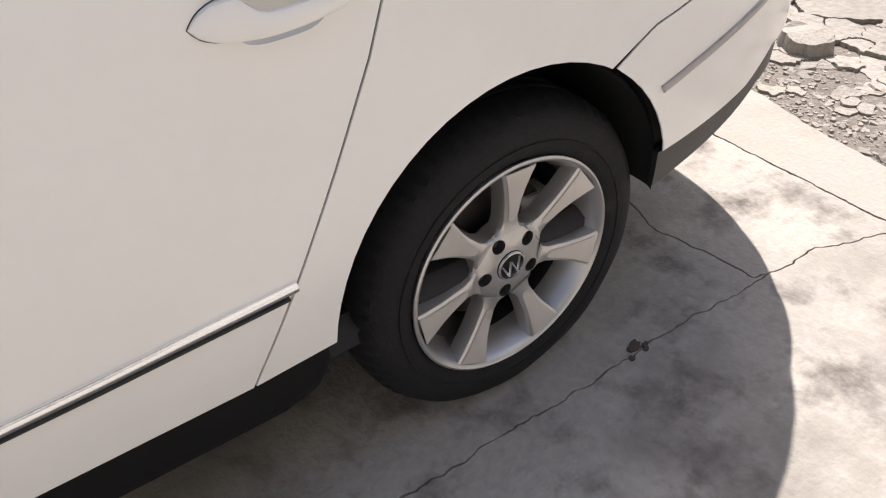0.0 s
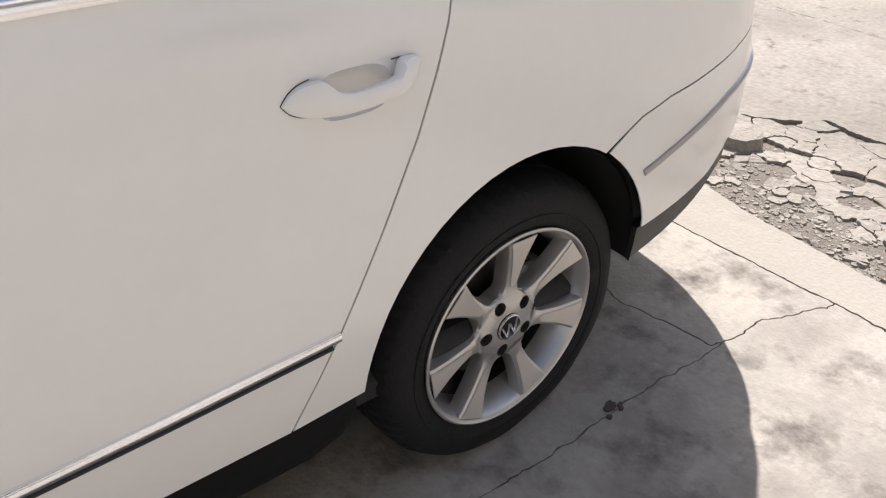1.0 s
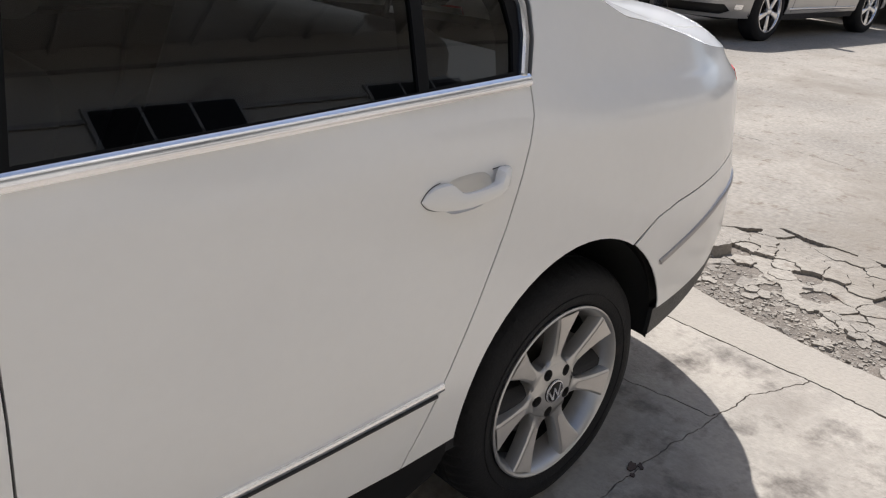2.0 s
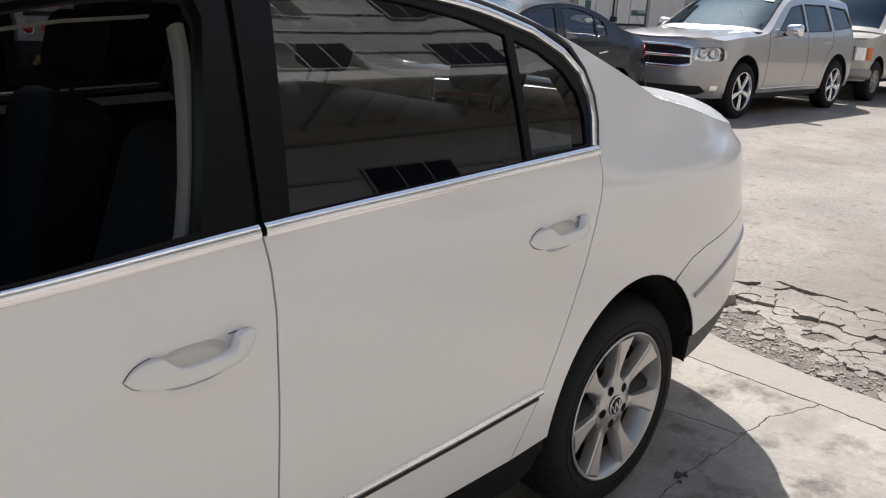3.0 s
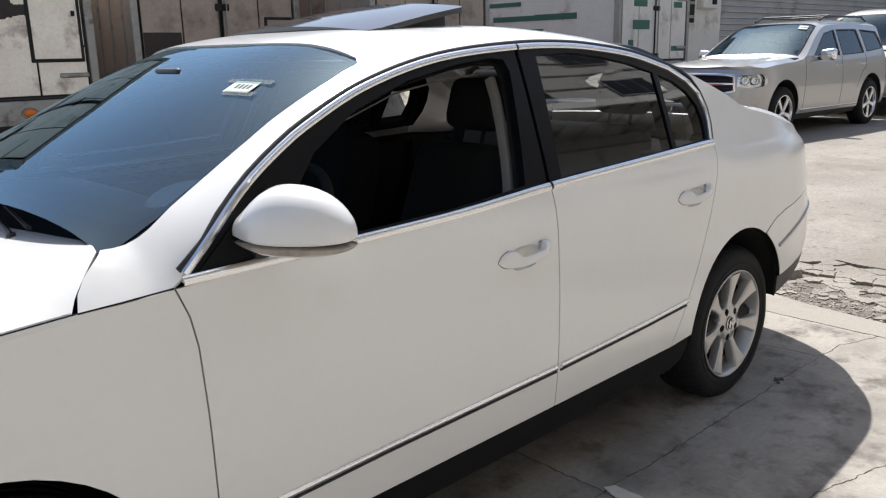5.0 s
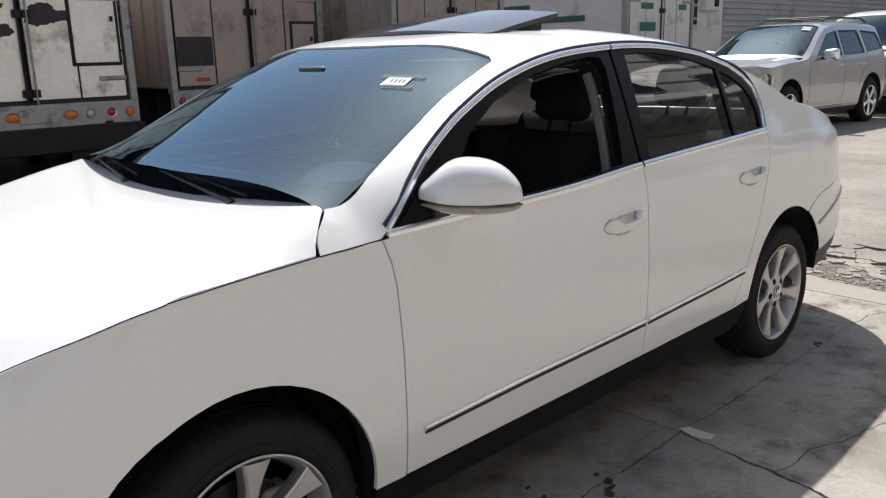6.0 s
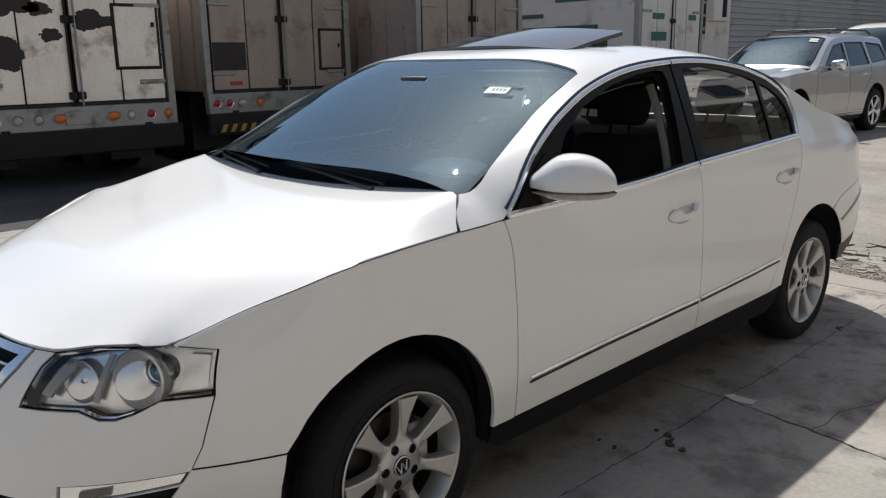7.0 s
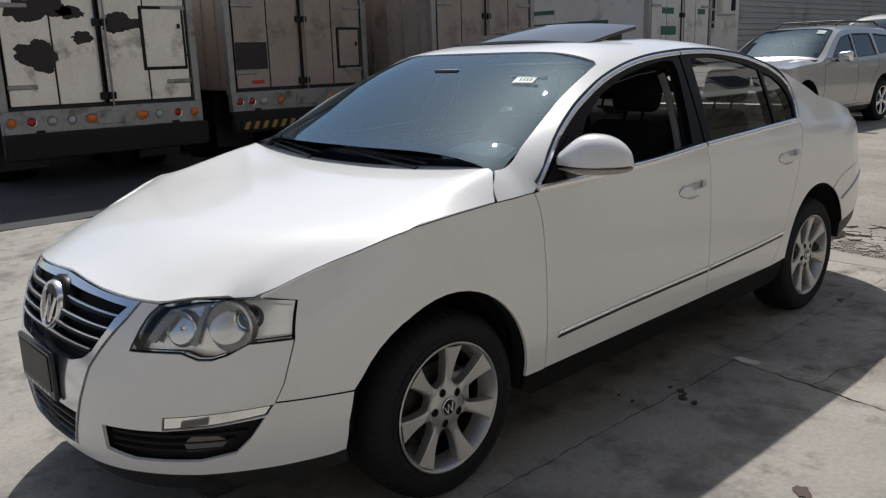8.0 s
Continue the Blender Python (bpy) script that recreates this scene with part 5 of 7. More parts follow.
slabs = [
    ([(1.735, -0.955)] + [(1.735, 2.4)] + CRACK_2[::-1], 0.0024),
    (CRACK_2 + [(3.855, 2.4), (3.855, 0.5), (3.851, -0.4), (3.842, -1.048)] + CRACK_1[::-1][1:-1], 0.0024),
    ([(1.735, -0.955)] + CRACK_1 + [(3.825, -1.35), (3.822, -1.92)] + CRACK_3[::-1], 0.0020),
    (CRACK_3 + [(3.822, -1.92), (3.815, -2.4), (3.78, -4.2), (1.60, -4.2), (1.63, -1.65)], 0.0024),
    ([(-1.45, -0.95), (1.735, -0.955), (1.735, 2.4), (-1.4, 2.4)], 0.003),
    ([(-1.45, -0.95), (1.735, -0.955), (1.63, -1.65), (1.60, -4.2), (-1.5, -4.2)], 0.003),
    ([(-1.45, -0.95), (-1.5, -4.2), (-5.2, -4.2), (-5.2, -0.95)], 0.003),
    ([(-1.45, -0.95), (-5.2, -0.95), (-5.2, 2.4), (-1.4, 2.4)], 0.003),
    ([(-1.4, 2.4), (-5.2, 2.4), (-5.2, 5.3), (-1.4, 5.3)], 0.003),
    ([(-1.4, 2.4), (1.735, 2.4), (1.735, 5.3), (-1.4, 5.3)], 0.003),
    ([(1.735, 2.4), (3.40, 2.4), (3.855, 2.4), (3.87, 5.3), (1.735, 5.3)], 0.003),
]
for k, (poly, g) in enumerate(slabs):
    part("slab", slab_mesh(jag(shrunk(poly, g), 0.012, 2.0), 0.0, 0.03), M_SLAB if k < 4 else M_SLAB_D, pave, smooth=False)
border = [(3.873, 5.3), (3.858, 2.4), (3.858, 0.5), (3.854, -0.4), (3.845, -1.05), (3.831, -1.35), (3.821, -2.4), (3.786, -4.2), (4.02, -4.2), (4.03, -2.4), (4.065, -1.3), (4.068, -1.05), (4.082, -0.88), (4.120, -0.60), (4.178, -0.37), (4.21, 0.0), (4.2, 1.0), (4.3, 2.4), (4.25, 5.3)]
part("border_slab", slab_mesh(jag(border, 0.012, 2.0), 0.0015, 0.0315), M_SLAB2, pave, smooth=False)


def blot(cx, cy, r, seed, squash=0.6, ang=0.0):
    """A flat blot with an uneven rim, for stains and painted reflections."""
    pts = []
    for i in range(44):
        a = 2 * math.pi * i / 44
        rr = r * (0.85 + 0.50 * noise.noise((1.2 * math.cos(a), 1.2 * math.sin(a), seed)) + 0.16 * noise.noise((4 * math.cos(a), 4 * math.sin(a), seed)))
        x, y = rr * math.cos(a), rr * squash * math.sin(a)
        pts.append((cx + x * math.cos(ang) - y * math.sin(ang), cy + x * math.sin(ang) + y * math.cos(ang)))
    return pts


for k, (x, y, r, sq, an) in enumerate(((2.992, -0.935, 0.026, 0.55, 0.2), (3.012, -0.952, 0.016, 0.5, 0.9), (2.965, -0.957, 0.010, 0.7, 0.4), (1.250, -0.965, 0.026, 0.6, 0.3), (1.225, -0.995, 0.022, 0.5, 0.1), (1.19, -1.010, 0.030, 0.5, 1.1), (1.183, -1.068, 0.022, 0.6, 0.4), (1.258, -0.912, 0.014, 0.7, 0.2), (1.022, -0.875, 0.016, 0.6, 0.6), (1.035, -0.800, 0.011, 0.7, 0.3), (0.80, -1.68, 0.05, 0.6, 0.5))):
    ob = part("oil_stain", slab_mesh(blot(x, y, r, 3.3 + k, sq, an), 0.0042, 0.003), M_OIL, None, smooth=False)
    tagged(ob, "dark oil stain on the concrete", "stain", group="oil stains")
ob = part("pale_patch", slab_mesh(jag([(1.752, -0.935), (1.786, -0.952), (1.790, -1.062), (1.744, -1.066), (1.728, -1.0)], 0.004, 9.1), 0.0046, 0.003), M_CHALK, None, smooth=False)
tagged(ob, "pale scraped mark beside a slab joint", "stain")


# broken strip behind the border: plates, stones and grit
def cell(seeds, i, lo, hi):
    """The patch of ground that lies nearest to one seed."""
    poly = [(lo[0], lo[1]), (hi[0], lo[1]), (hi[0], hi[1]), (lo[0], hi[1])]
    p = seeds[i]
    near = sorted(range(len(seeds)), key=lambda j: (seeds[j][0] - p[0]) ** 2 + (seeds[j][1] - p[1]) ** 2)[1:22]
    for j in near:
        q = seeds[j]
        mx, my = (p[0] + q[0]) / 2, (p[1] + q[1]) / 2
        nx, ny = q[0] - p[0], q[1] - p[1]
        out = []
        for a in range(len(poly)):
            u, v = poly[a], poly[(a + 1) % len(poly)]
            du, dv = (u[0] - mx) * nx + (u[1] - my) * ny, (v[0] - mx) * nx + (v[1] - my) * ny
            if du <= 0:
                out.append(u)
            if (du < 0) != (dv < 0):
                t = du / (du - dv)
                out.append((u[0] + (v[0] - u[0]) * t, u[1] + (v[1] - u[1]) * t))
        poly = out
        if len(poly) < 3:
            break
    return poly


rng = random.Random(4)
broken = thing("broken_ground", "cracked and crumbling old concrete with loose grit", "ground", kind="structure")
bed = slab_mesh(jag([(4.0, -4.2), (5.4, -4.2), (5.35, 2.5), (4.1, 2.5)], 0.05, 8.0), -0.012, 0.006)
part("dirt_bed", bed, M_DIRT, broken, smooth=False)
EDGE_FAR = [(5.20, 0.90), (5.06, 0.30), (4.99, 0.08), (4.89, -0.05), (4.95, -0.16), (5.02, -0.235), (5.15, -0.32), (5.13, -0.45), (5.14, -0.65), (5.11, -0.90), (5.16, -1.30), (5.22, -2.0)]
JOINT_FAR = [(6.95, 3.2), (6.74, 0.75), (6.72, 0.36), (6.60, -0.32), (6.45, -1.2), (6.2, -3.6)]
yard_a = EDGE_FAR[::-1] + [(5.25, 3.2)] + JOINT_FAR + [(5.25, -3.6)]
part("slab", slab_mesh(jag(yard_a, 0.016, 6.6), 0.006, 0.05), M_OLD, broken, smooth=False)
yard_b = [(a + 0.012, b) for a, b in JOINT_FAR[::-1]] + [(6.97, 5.3), (60.0, 5.6), (60.0, -8.9), (6.0, -8.9)]
part("slab", slab_mesh(jag(yard_b, 0.016, 6.6, 0.03), 0.004, 0.04), M_OLD, broken, smooth=False)
lo, hi = (4.02, -1.45), (5.30, 0.20)
seeds = []
tries = 0
while len(seeds) < 330 and tries < 30000:
    tries += 1
    x, y = rng.uniform(lo[0], hi[0]), rng.uniform(lo[1], hi[1])
    apart = 0.050 if x < 4.42 else (0.085 if x < 4.85 else 0.115)
    if all((x - a) ** 2 + (y - b) ** 2 > apart ** 2 for a, b in seeds):
        seeds.append((x, y))
grit_edge = [(-2.0, 4.05), (-1.45, 4.06), (-1.3, 4.066), (-0.88, 4.085), (-0.60, 4.122), (-0.37, 4.18), (0.9, 4.22)]
for i in range(len(seeds)):
    x, y = seeds[i]
    off = x - lerp_table(grit_edge, y)
    if off < 0.05 or rng.random() < (0.80 if off < 0.22 else 0.35 if off < 0.42 else 0.10):
        continue
    poly = cell(seeds, i, lo, hi)
    if len(poly) < 3:
        continue
    poly = jag(shrunk(poly, rng.uniform(0.0010, 0.0035)), 0.026, 4.4, 0.014)
    if inside([(x, y)], yard_a)[0]:
        continue
    h = rng.uniform(-0.009, 0.003) + (0.006 if off > 0.6 else 0.0)
    c = Vector((x, y, h))
    tl = 4.0 if off < 0.45 else 1.8
    m = Matrix.Translation(c) @ pose(0, 0, 0, rng.uniform(-tl, tl), rng.uniform(-tl, tl), 0) @ Matrix.Translation(-c)
    part("plate", moved(slab_mesh(poly, h, 0.05), m), M_RUBBLE if off < 0.3 else M_OLD, broken, smooth=False)


def chips(count, region, sizes, seed, tall=1.0):
    """Many small angular stones in one mesh."""
    r = random.Random(seed)
    vs, fs = [], []
    for _ in range(count):
        x, y = region(r)
        s = r.uniform(*sizes) * (1 if r.random() < 0.8 else 1.8)
        k = r.choice((4, 5, 6))
        a0 = r.uniform(0, 6.28)
        h = s * r.uniform(0.35, 0.9) * tall
        base = len(vs)
        tx, ty = r.uniform(-0.3, 0.3), r.uniform(-0.3, 0.3)
        rad = [s * r.uniform(0.6, 1.2) for _ in range(k)]
        for lvl, f in ((0, 1.0), (1, 0.72)):
            for i in range(k):
                a = a0 + 2 * math.pi * i / k
                px, py = rad[i] * f * math.cos(a), rad[i] * f * math.sin(a)
                vs.append((x + px, y + py, -0.016 + lvl * (h + px * tx + py * ty)))
        for i in range(k):
            j = (i + 1) % k
            fs.append((base + i, base + j, base + k + j, base + k + i))
        fs.append(tuple(base + k + i for i in range(k)))
    me = bpy.data.meshes.new("grit")
    me.from_pydata(vs, [], fs)
    bm = bmesh.new()
    bm.from_mesh(me)
    bpy.data.meshes.remove(me)
    return bm


def strip_place(r):
    y = r.uniform(-3.4, 2.2)
    x0 = lerp_table([(-3.4, 4.02)] + grit_edge + [(2.2, 4.25)], y)
    return x0 + abs(r.gauss(0, 0.24)) + 0.005, y


part("gravel", chips(21000, strip_place, (0.0025, 0.008), 1), M_RUBBLE, broken, "loose grit and crumbs", smooth=False, kind="stuff")
part("stones", chips(330, strip_place, (0.009, 0.020), 2, 0.7), M_RUBBLE, broken, "loose broken stones", smooth=False, kind="stuff")
part("flakes", chips(700, lambda r: (4.24 + abs(r.gauss(0.10, 0.26)), r.uniform(-2.4, 1.2)), (0.010, 0.028), 7, 0.30), M_RUBBLE, broken, "flat flakes of old concrete", smooth=False, kind="stuff")
part("far_gravel", chips(350, lambda r: (r.uniform(4.6, 5.4), r.uniform(-2.0, 1.0)), (0.003, 0.009), 3), M_RUBBLE, broken, smooth=False, kind="stuff")
bm = slab_mesh(jag([(4.535, -0.235), (4.57, -0.30), (4.635, -0.325), (4.70, -0.29), (4.725, -0.225), (4.70, -0.155), (4.63, -0.125), (4.56, -0.165)], 0.012, 3.0), 0.048, 0.07)
for v in bm.verts:
    if v.co.z < 0.0:
        v.co.x += 0.12 * (v.co.x - 4.63)
        v.co.y += 0.12 * (v.co.y + 0.22)
    else:
        v.co.z += 0.012 * noise.noise((v.co.x * 14, v.co.y * 14, 1.0)) + 0.06 * (v.co.x - 4.63)
rock = part("concrete_lump", bm, M_RUBBLE, None, smooth=False)
tagged(rock, "grey lump of broken concrete on the rubble", "stone")

M_ASPHALT = material("oily_dark_asphalt", (0.045, 0.042, 0.040), 0.9, var=0.3, scale=1.2, bump=0.6, bump_scale=60, dirt=((0.08, 0.072, 0.065), 0.8, 0.55))
road = part("asphalt_apron", slab_mesh(jag([(-15.9, 5.35), (3.9, 5.35), (9.0, 5.6), (30.0, 5.9), (30.0, 24), (-15.9, 24)], 0.06, 6.0, 0.2), -0.006, 0.01), M_ASPHALT, None, smooth=False)
tagged(road, "oily dark asphalt under the trailers", "ground", kind="structure")

# ---------- trailers ----------
M_STEEL = material("brushed_trailer_steel", (0.93, 0.85, 0.77), 0.38, metal=0.30, var=0.12, scale=2.2, bump=0.12, bump_scale=18, dirt=((0.24, 0.19, 0.16), 1.6, 0.56))
M_STEEL2 = material("dull_trailer_steel", (0.40, 0.335, 0.29), 0.5, metal=0.2, var=0.14, scale=2.0, bump=0.12, bump_scale=18, dirt=((0.20, 0.165, 0.14), 1.4, 0.55))
M_TRIM = material("trailer_frame_alloy", (0.36, 0.36, 0.35), 0.5, metal=0.6, var=0.15, scale=8, dirt=((0.14, 0.12, 0.10), 3.0, 0.55))
M_WHITEBOX = material("chalky_white_panel", (0.74, 0.72, 0.68), 0.6, var=0.08, scale=2.0, dirt=((0.36, 0.32, 0.28), 1.4, 0.56))
M_GREEN = material("green_stripe_paint", (0.03, 0.13, 0.095), 0.5, var=0.12, scale=8)
M_RUST = material("rusty_black_steel", (0.013, 0.011, 0.010), 0.75, var=0.35, scale=12, bump=0.3, bump_scale=70)
# dark reflections painted on the steel doors, and the dark paint square
M_DARKMARK = material("dark_reflection_and_paint", (0.035, 0.028, 0.025), 0.7, var=0.3, scale=12)


def trailer(x0, x1, y, z0=1.12, tall=2.75, long=11.0, skin=None, hatch=0, flap=(0.47, 0.40, 1.02), stripes=False, marks=(), lean=0.0, lamps=()):
    """The back of a box trailer: doors with lock rods, hinges, lamps, bumper and wheels. Its doors look towards -y."""
    skin = skin or M_STEEL
    w = x1 - x0
    t = thing("box_trailer", "weathered steel box trailer parked with its doors shut" if not stripes else "white box trailer with green painted stripes", "trailer", (x0, y, 0), radians(lean), group="parked trailers")
    part("trailer_box", boxed((0.02, 0.05, z0), (w - 0.02, long, z0 + tall), 0.02), M_WHITEBOX if stripes else skin, t)
    # frame round the doors
    for lo_, hi_ in (((-0.01, -0.04, z0 - 0.06), (0.09, 0.08, z0 + tall)), ((w - 0.09, -0.04, z0 - 0.06), (w + 0.01, 0.08, z0 + tall)), ((0.09, -0.04, z0 + tall - 0.12), (w - 0.09, 0.08, z0 + tall)), ((0.0, -0.06, z0 - 0.30), (w, 0.06, z0 - 0.02))):
        part("door_frame", boxed(lo_, hi_, 0.010), M_TRIM, t)
    half = (w - 0.2) / 2
    for k in range(2):
        a = 0.1 + k * half + 0.008
        b = a + half - 0.016
        lf = part("trailer_door", boxed((a, -0.015, z0), (b, 0.05, z0 + tall - 0.13), 0.008), M_RUST, t)
        mid = (a + b) / 2
        for xx0, xx1 in ((a + 0.018, mid - 0.010), (mid + 0.010, b - 0.018)):
            part("door_skin", boxed((xx0, -0.026, z0 + 0.03), (xx1, -0.012, z0 + tall - 0.16), 0.005), skin, lf)
        part("door_seal", boxed((a - 0.004, -0.020, z0 - 0.012), (b + 0.004, 0.0, z0 + 0.012), 0.004), M_BLACK, lf)
        rx = b - 0.035 if k == 0 else a + 0.055
        part("lock_rod", rods(((rx, -0.055, z0 - 0.02), (rx, -0.055, z0 + tall - 0.14), 0.012)), M_TRIM if k else M_RUST, lf)
        for zz in (z0 + 0.06, z0 + 0.95, z0 + 1.9):
            part("rod_clamp", boxed((rx - 0.045, -0.065, zz), (rx + 0.045, -0.02, zz + 0.09), 0.01), M_RUST, lf)
        for zz in (z0 + 0.22, z0 + 1.15, z0 + 2.05):
            hx = (a, a + 0.34) if k == 0 else (b - 0.34, b)
            part("hinge", boxed((hx[0], -0.045, zz), (hx[1], -0.022, zz + 0.055), 0.010), M_TRIM, lf)
        if hatch and k == hatch - 1:
            wide, low, high = flap
            hx = b - wide - 0.03 if k else a + 0.10
            h = part("inspection_hatch", boxed((hx, -0.040, z0 + low), (hx + wide, -0.020, z0 + high), 0.010), M_RUST, lf, "small framed hatch")
            part("hatch_panel", boxed((hx + 0.04, -0.046, z0 + low + 0.04), (hx + wide - 0.04, -0.038, z0 + high - 0.04), 0.006), skin, lf)
            part("hatch_latch", boxed((hx + wide - 0.11, -0.062, z0 + high - 0.28), (hx + wide - 0.07, -0.045, z0 + high - 0.22), 0.005), M_RUST, lf)
    # lamps on the rear beam: offset, lens, half-width
    for lx, lens, hw in lamps:
        c = Matrix.Translation((lx, -0.062, z0 - 0.16)) @ Matrix.Diagonal((hw / 0.05, 1, 1, 1))
        lamp = part("rear_lamp", moved(lathe([(0.0, -0.024), (0.030, -0.020), (0.046, -0.010), (0.050, 0.0), (0.0, 0.0)], 24), c), lens, t, "round marker lamp" if hw < 0.06 else "oval marker lamp")
        part("lamp_bezel", moved(lathe([(0.050, -0.008), (0.058, -0.012), (0.064, -0.004), (0.066, 0.004)], 24), c), M_CHROME if lens is M_RED else M_TRIM, lamp)
    part("plate_bracket", boxed((w / 2 - 0.17, -0.075, z0 - 0.24), (w / 2 + 0.17, -0.058, z0 - 0.08), 0.006), M_TRIM, t)
    part("rear_bumper_beam", boxed((-0.03, -0.14, z0 - 0.60), (w + 0.03, -0.02, z0 - 0.29), 0.02), M_RUST, t, "black steel bumper beam")
    for xx in (0.35, w - 0.45):
        part("bumper_strut", boxed((xx, -0.08, z0 - 0.50), (xx + 0.10, 0.02, z0 - 0.26), 0.01), M_RUST, t)
    part("chassis", boxed((0.7, 0.05, z0 - 0.40), (w - 0.7, long, z0 - 0.02), 0.02), M_RUST, t)
    for xx in (0.05, 0.36, w - 0.66, w - 0.35):
        for yy in (1.4, 2.7):
            part("tyre", moved(lathe([(0.26, 0.0), (0.30, -0.02), (0.44, -0.01), (0.50, 0.02), (0.50, 0.26), (0.44, 0.29), (0.26, 0.28)], 28), Matrix.Translation((xx + 0.145, yy, 0.48)) @ pose(0, 0, 0, 0, 0, 90) @ Matrix.Translation((0, -0.14, 0))), M_TYRE, t)
    for xx in (0.06, w - 0.66):
        part("mud_flap", boxed((xx, 0.62, 0.18), (xx + 0.6, 0.635, z0 - 0.06), 0.004), M_BLACK, t)
    # dark reflections in the shiny doors, painted as flat blots
    for (mx, mz, r, sq) in marks:
        pts = blot(mx, mz, r, mx * 5 + mz, sq, 0.0)
        bm = slab_mesh(jag(pts, 0.022, mx, 0.01), 0.0, 0.001)
        part("reflection_mark", moved(bm, Matrix.Translation((0, -0.0282, z0)) @ pose(0, 0, 0, 90, 0, 0)), M_DARKMARK, t, smooth=False)
    if not stripes:
        for k in range(26):
            part("side_rib", boxed((0.0, 0.25 + k * 0.40, z0 + 0.05), (0.03, 0.31 + k * 0.40, z0 + tall - 0.05), 0.006), M_TRIM, t)
    return t


trailer(1.02, 3.52, 7.80, z0=0.96, hatch=2, flap=(0.60, 0.40, 1.20), marks=((0.55, 1.15, 0.40, 0.42), (0.48, 0.62, 0.30, 0.75), (1.55, 0.98, 0.34, 0.35), (1.05, 0.82, 0.16, 0.5), (2.2, 0.62, 0.20, 0.35), (0.95, 1.1, 0.2, 0.4)), lamps=((0.09, M_AMBER, 0.05), (0.31, M_RED, 0.05), (0.55, M_LAMPGREY, 0.05), (0.78, M_LAMPGREY, 0.045), (1.02, M_AMBER, 0.075), (1.66, M_AMBER, 0.075), (1.89, M_LAMPGREY, 0.045), (2.14, M_RED, 0.05), (2.38, M_AMBER, 0.05)))
LAMPS_2 = ((0.12, M_RED, 0.05), (0.31, M_RED, 0.05), (0.52, M_LAMPGREY, 0.06), (0.80, M_AMBER, 0.05), (1.7, M_AMBER, 0.05), (2.1, M_RED, 0.05), (2.3, M_RED, 0.05))
second = trailer(4.06, 6.53, 7.95, z0=1.03, skin=M_STEEL2, hatch=2, flap=(0.45, 0.26, 0.88), marks=(), lamps=LAMPS_2)
part("dark_panel", boxed((0.128, -0.0295, 1.32), (0.640, -0.0245, 1.70), 0.001), M_DARKMARK, second, "square of dark paint")
part("red_label", boxed((0.36, -0.0290, 1.115), (0.56, -0.0245, 1.165), 0.001), M_RED, second)
M_HAZARD = material("faded_yellow_paint", (0.42, 0.25, 0.05), 0.6, var=0.3, scale=14)
board = part("hazard_board", boxed((0.06, -0.165, 0.475), (1.30, -0.141, 0.60), 0.004), M_RUST, second, "black board with worn yellow stripes")
for k in range(8):
    bm = boxed((0.09 + k * 0.15, -0.1675, 0.485), (0.16 + k * 0.15, -0.1655, 0.59), 0.0005)
    for v in bm.verts:
        v.co.x += 0.5 * (v.co.z - 0.485)
    part("yellow_stripe", bm, M_HAZARD, board)
trailer(7.05, 9.45, 6.95, z0=1.05, skin=M_STEEL2, hatch=0, lamps=LAMPS_2)
striped = trailer(12.7, 15.15, 6.75, skin=M_WHITEBOX, stripes=True, lamps=LAMPS_2)
rng = random.Random(11)
for k in range(16):
    a = rng.uniform(0.4, 3.4)
    z = 1.35 + (k % 8) * 0.30
    part("green_stripe", boxed((0.012 - 0.0004 * k, a, z), (0.022, a + rng.uniform(0.5, 1.6), z + rng.uniform(0.06, 0.15)), 0.001), M_GREEN, striped)
for k in range(12):
    a = rng.uniform(0.15, 1.9)
    z = 1.3 + (k % 6) * 0.42
    part("green_patch", boxed((a, -0.0275 - 0.0003 * k, z), (a + rng.uniform(0.15, 0.55), -0.0235, z + rng.uniform(0.10, 0.26)), 0.001), M_GREEN, striped)

# cooling unit of the next trailer, and a long ribbed wall behind the parked cars
fridge = thing("cooling_unit", "boxy white trailer cooling unit with dark vents", "machine", (15.9, 7.6, 0))
part("cooling_case", boxed((0.0, 0.0, 1.0), (2.2, 1.2, 4.0), 0.05), M_WHITEBOX, fridge)
part("vent_recess", boxed((0.20, -0.02, 1.9), (0.95, 0.05, 3.7), 0.01), M_RUST, fridge)
vent_box = part("control_box", boxed((1.05, -0.16, 2.2), (1.75, 0.02, 3.1), 0.03), M_WHITEBOX, fridge)
part("control_screen", boxed((1.45, -0.175, 2.3), (1.65, -0.155, 3.0), 0.01), M_GLOSSBLACK, vent_box)
part("unit_chassis", boxed((0.2, 0.1, 0.0), (2.0, 1.1, 1.02), 0.03), M_RUST, fridge)
for k in range(5):
    part("vent_slat", boxed((0.22, -0.035, 2.0 + k * 0.3), (0.93, -0.01, 2.06 + k * 0.3), 0.006), M_TRIM, fridge)
M_RIB = material("grey_ribbed_sheet", (0.45, 0.46, 0.47), 0.55, metal=0.3, var=0.08, scale=1.2, dirt=((0.24, 0.23, 0.22), 0.8, 0.55))
wall = thing("wall_east", "grey ribbed sheet-metal wall", "wall", kind="structure")
part("sheet", boxed((18.6, 8.0, 0.0), (60.0, 8.25, 6.0), 0.01), M_RIB, wall)
for k in range(40):
    part("rib", boxed((18.6, 7.955, 0.12 + k * 0.147), (60.0, 8.0, 0.18 + k * 0.147), 0.012), M_RIB, wall)

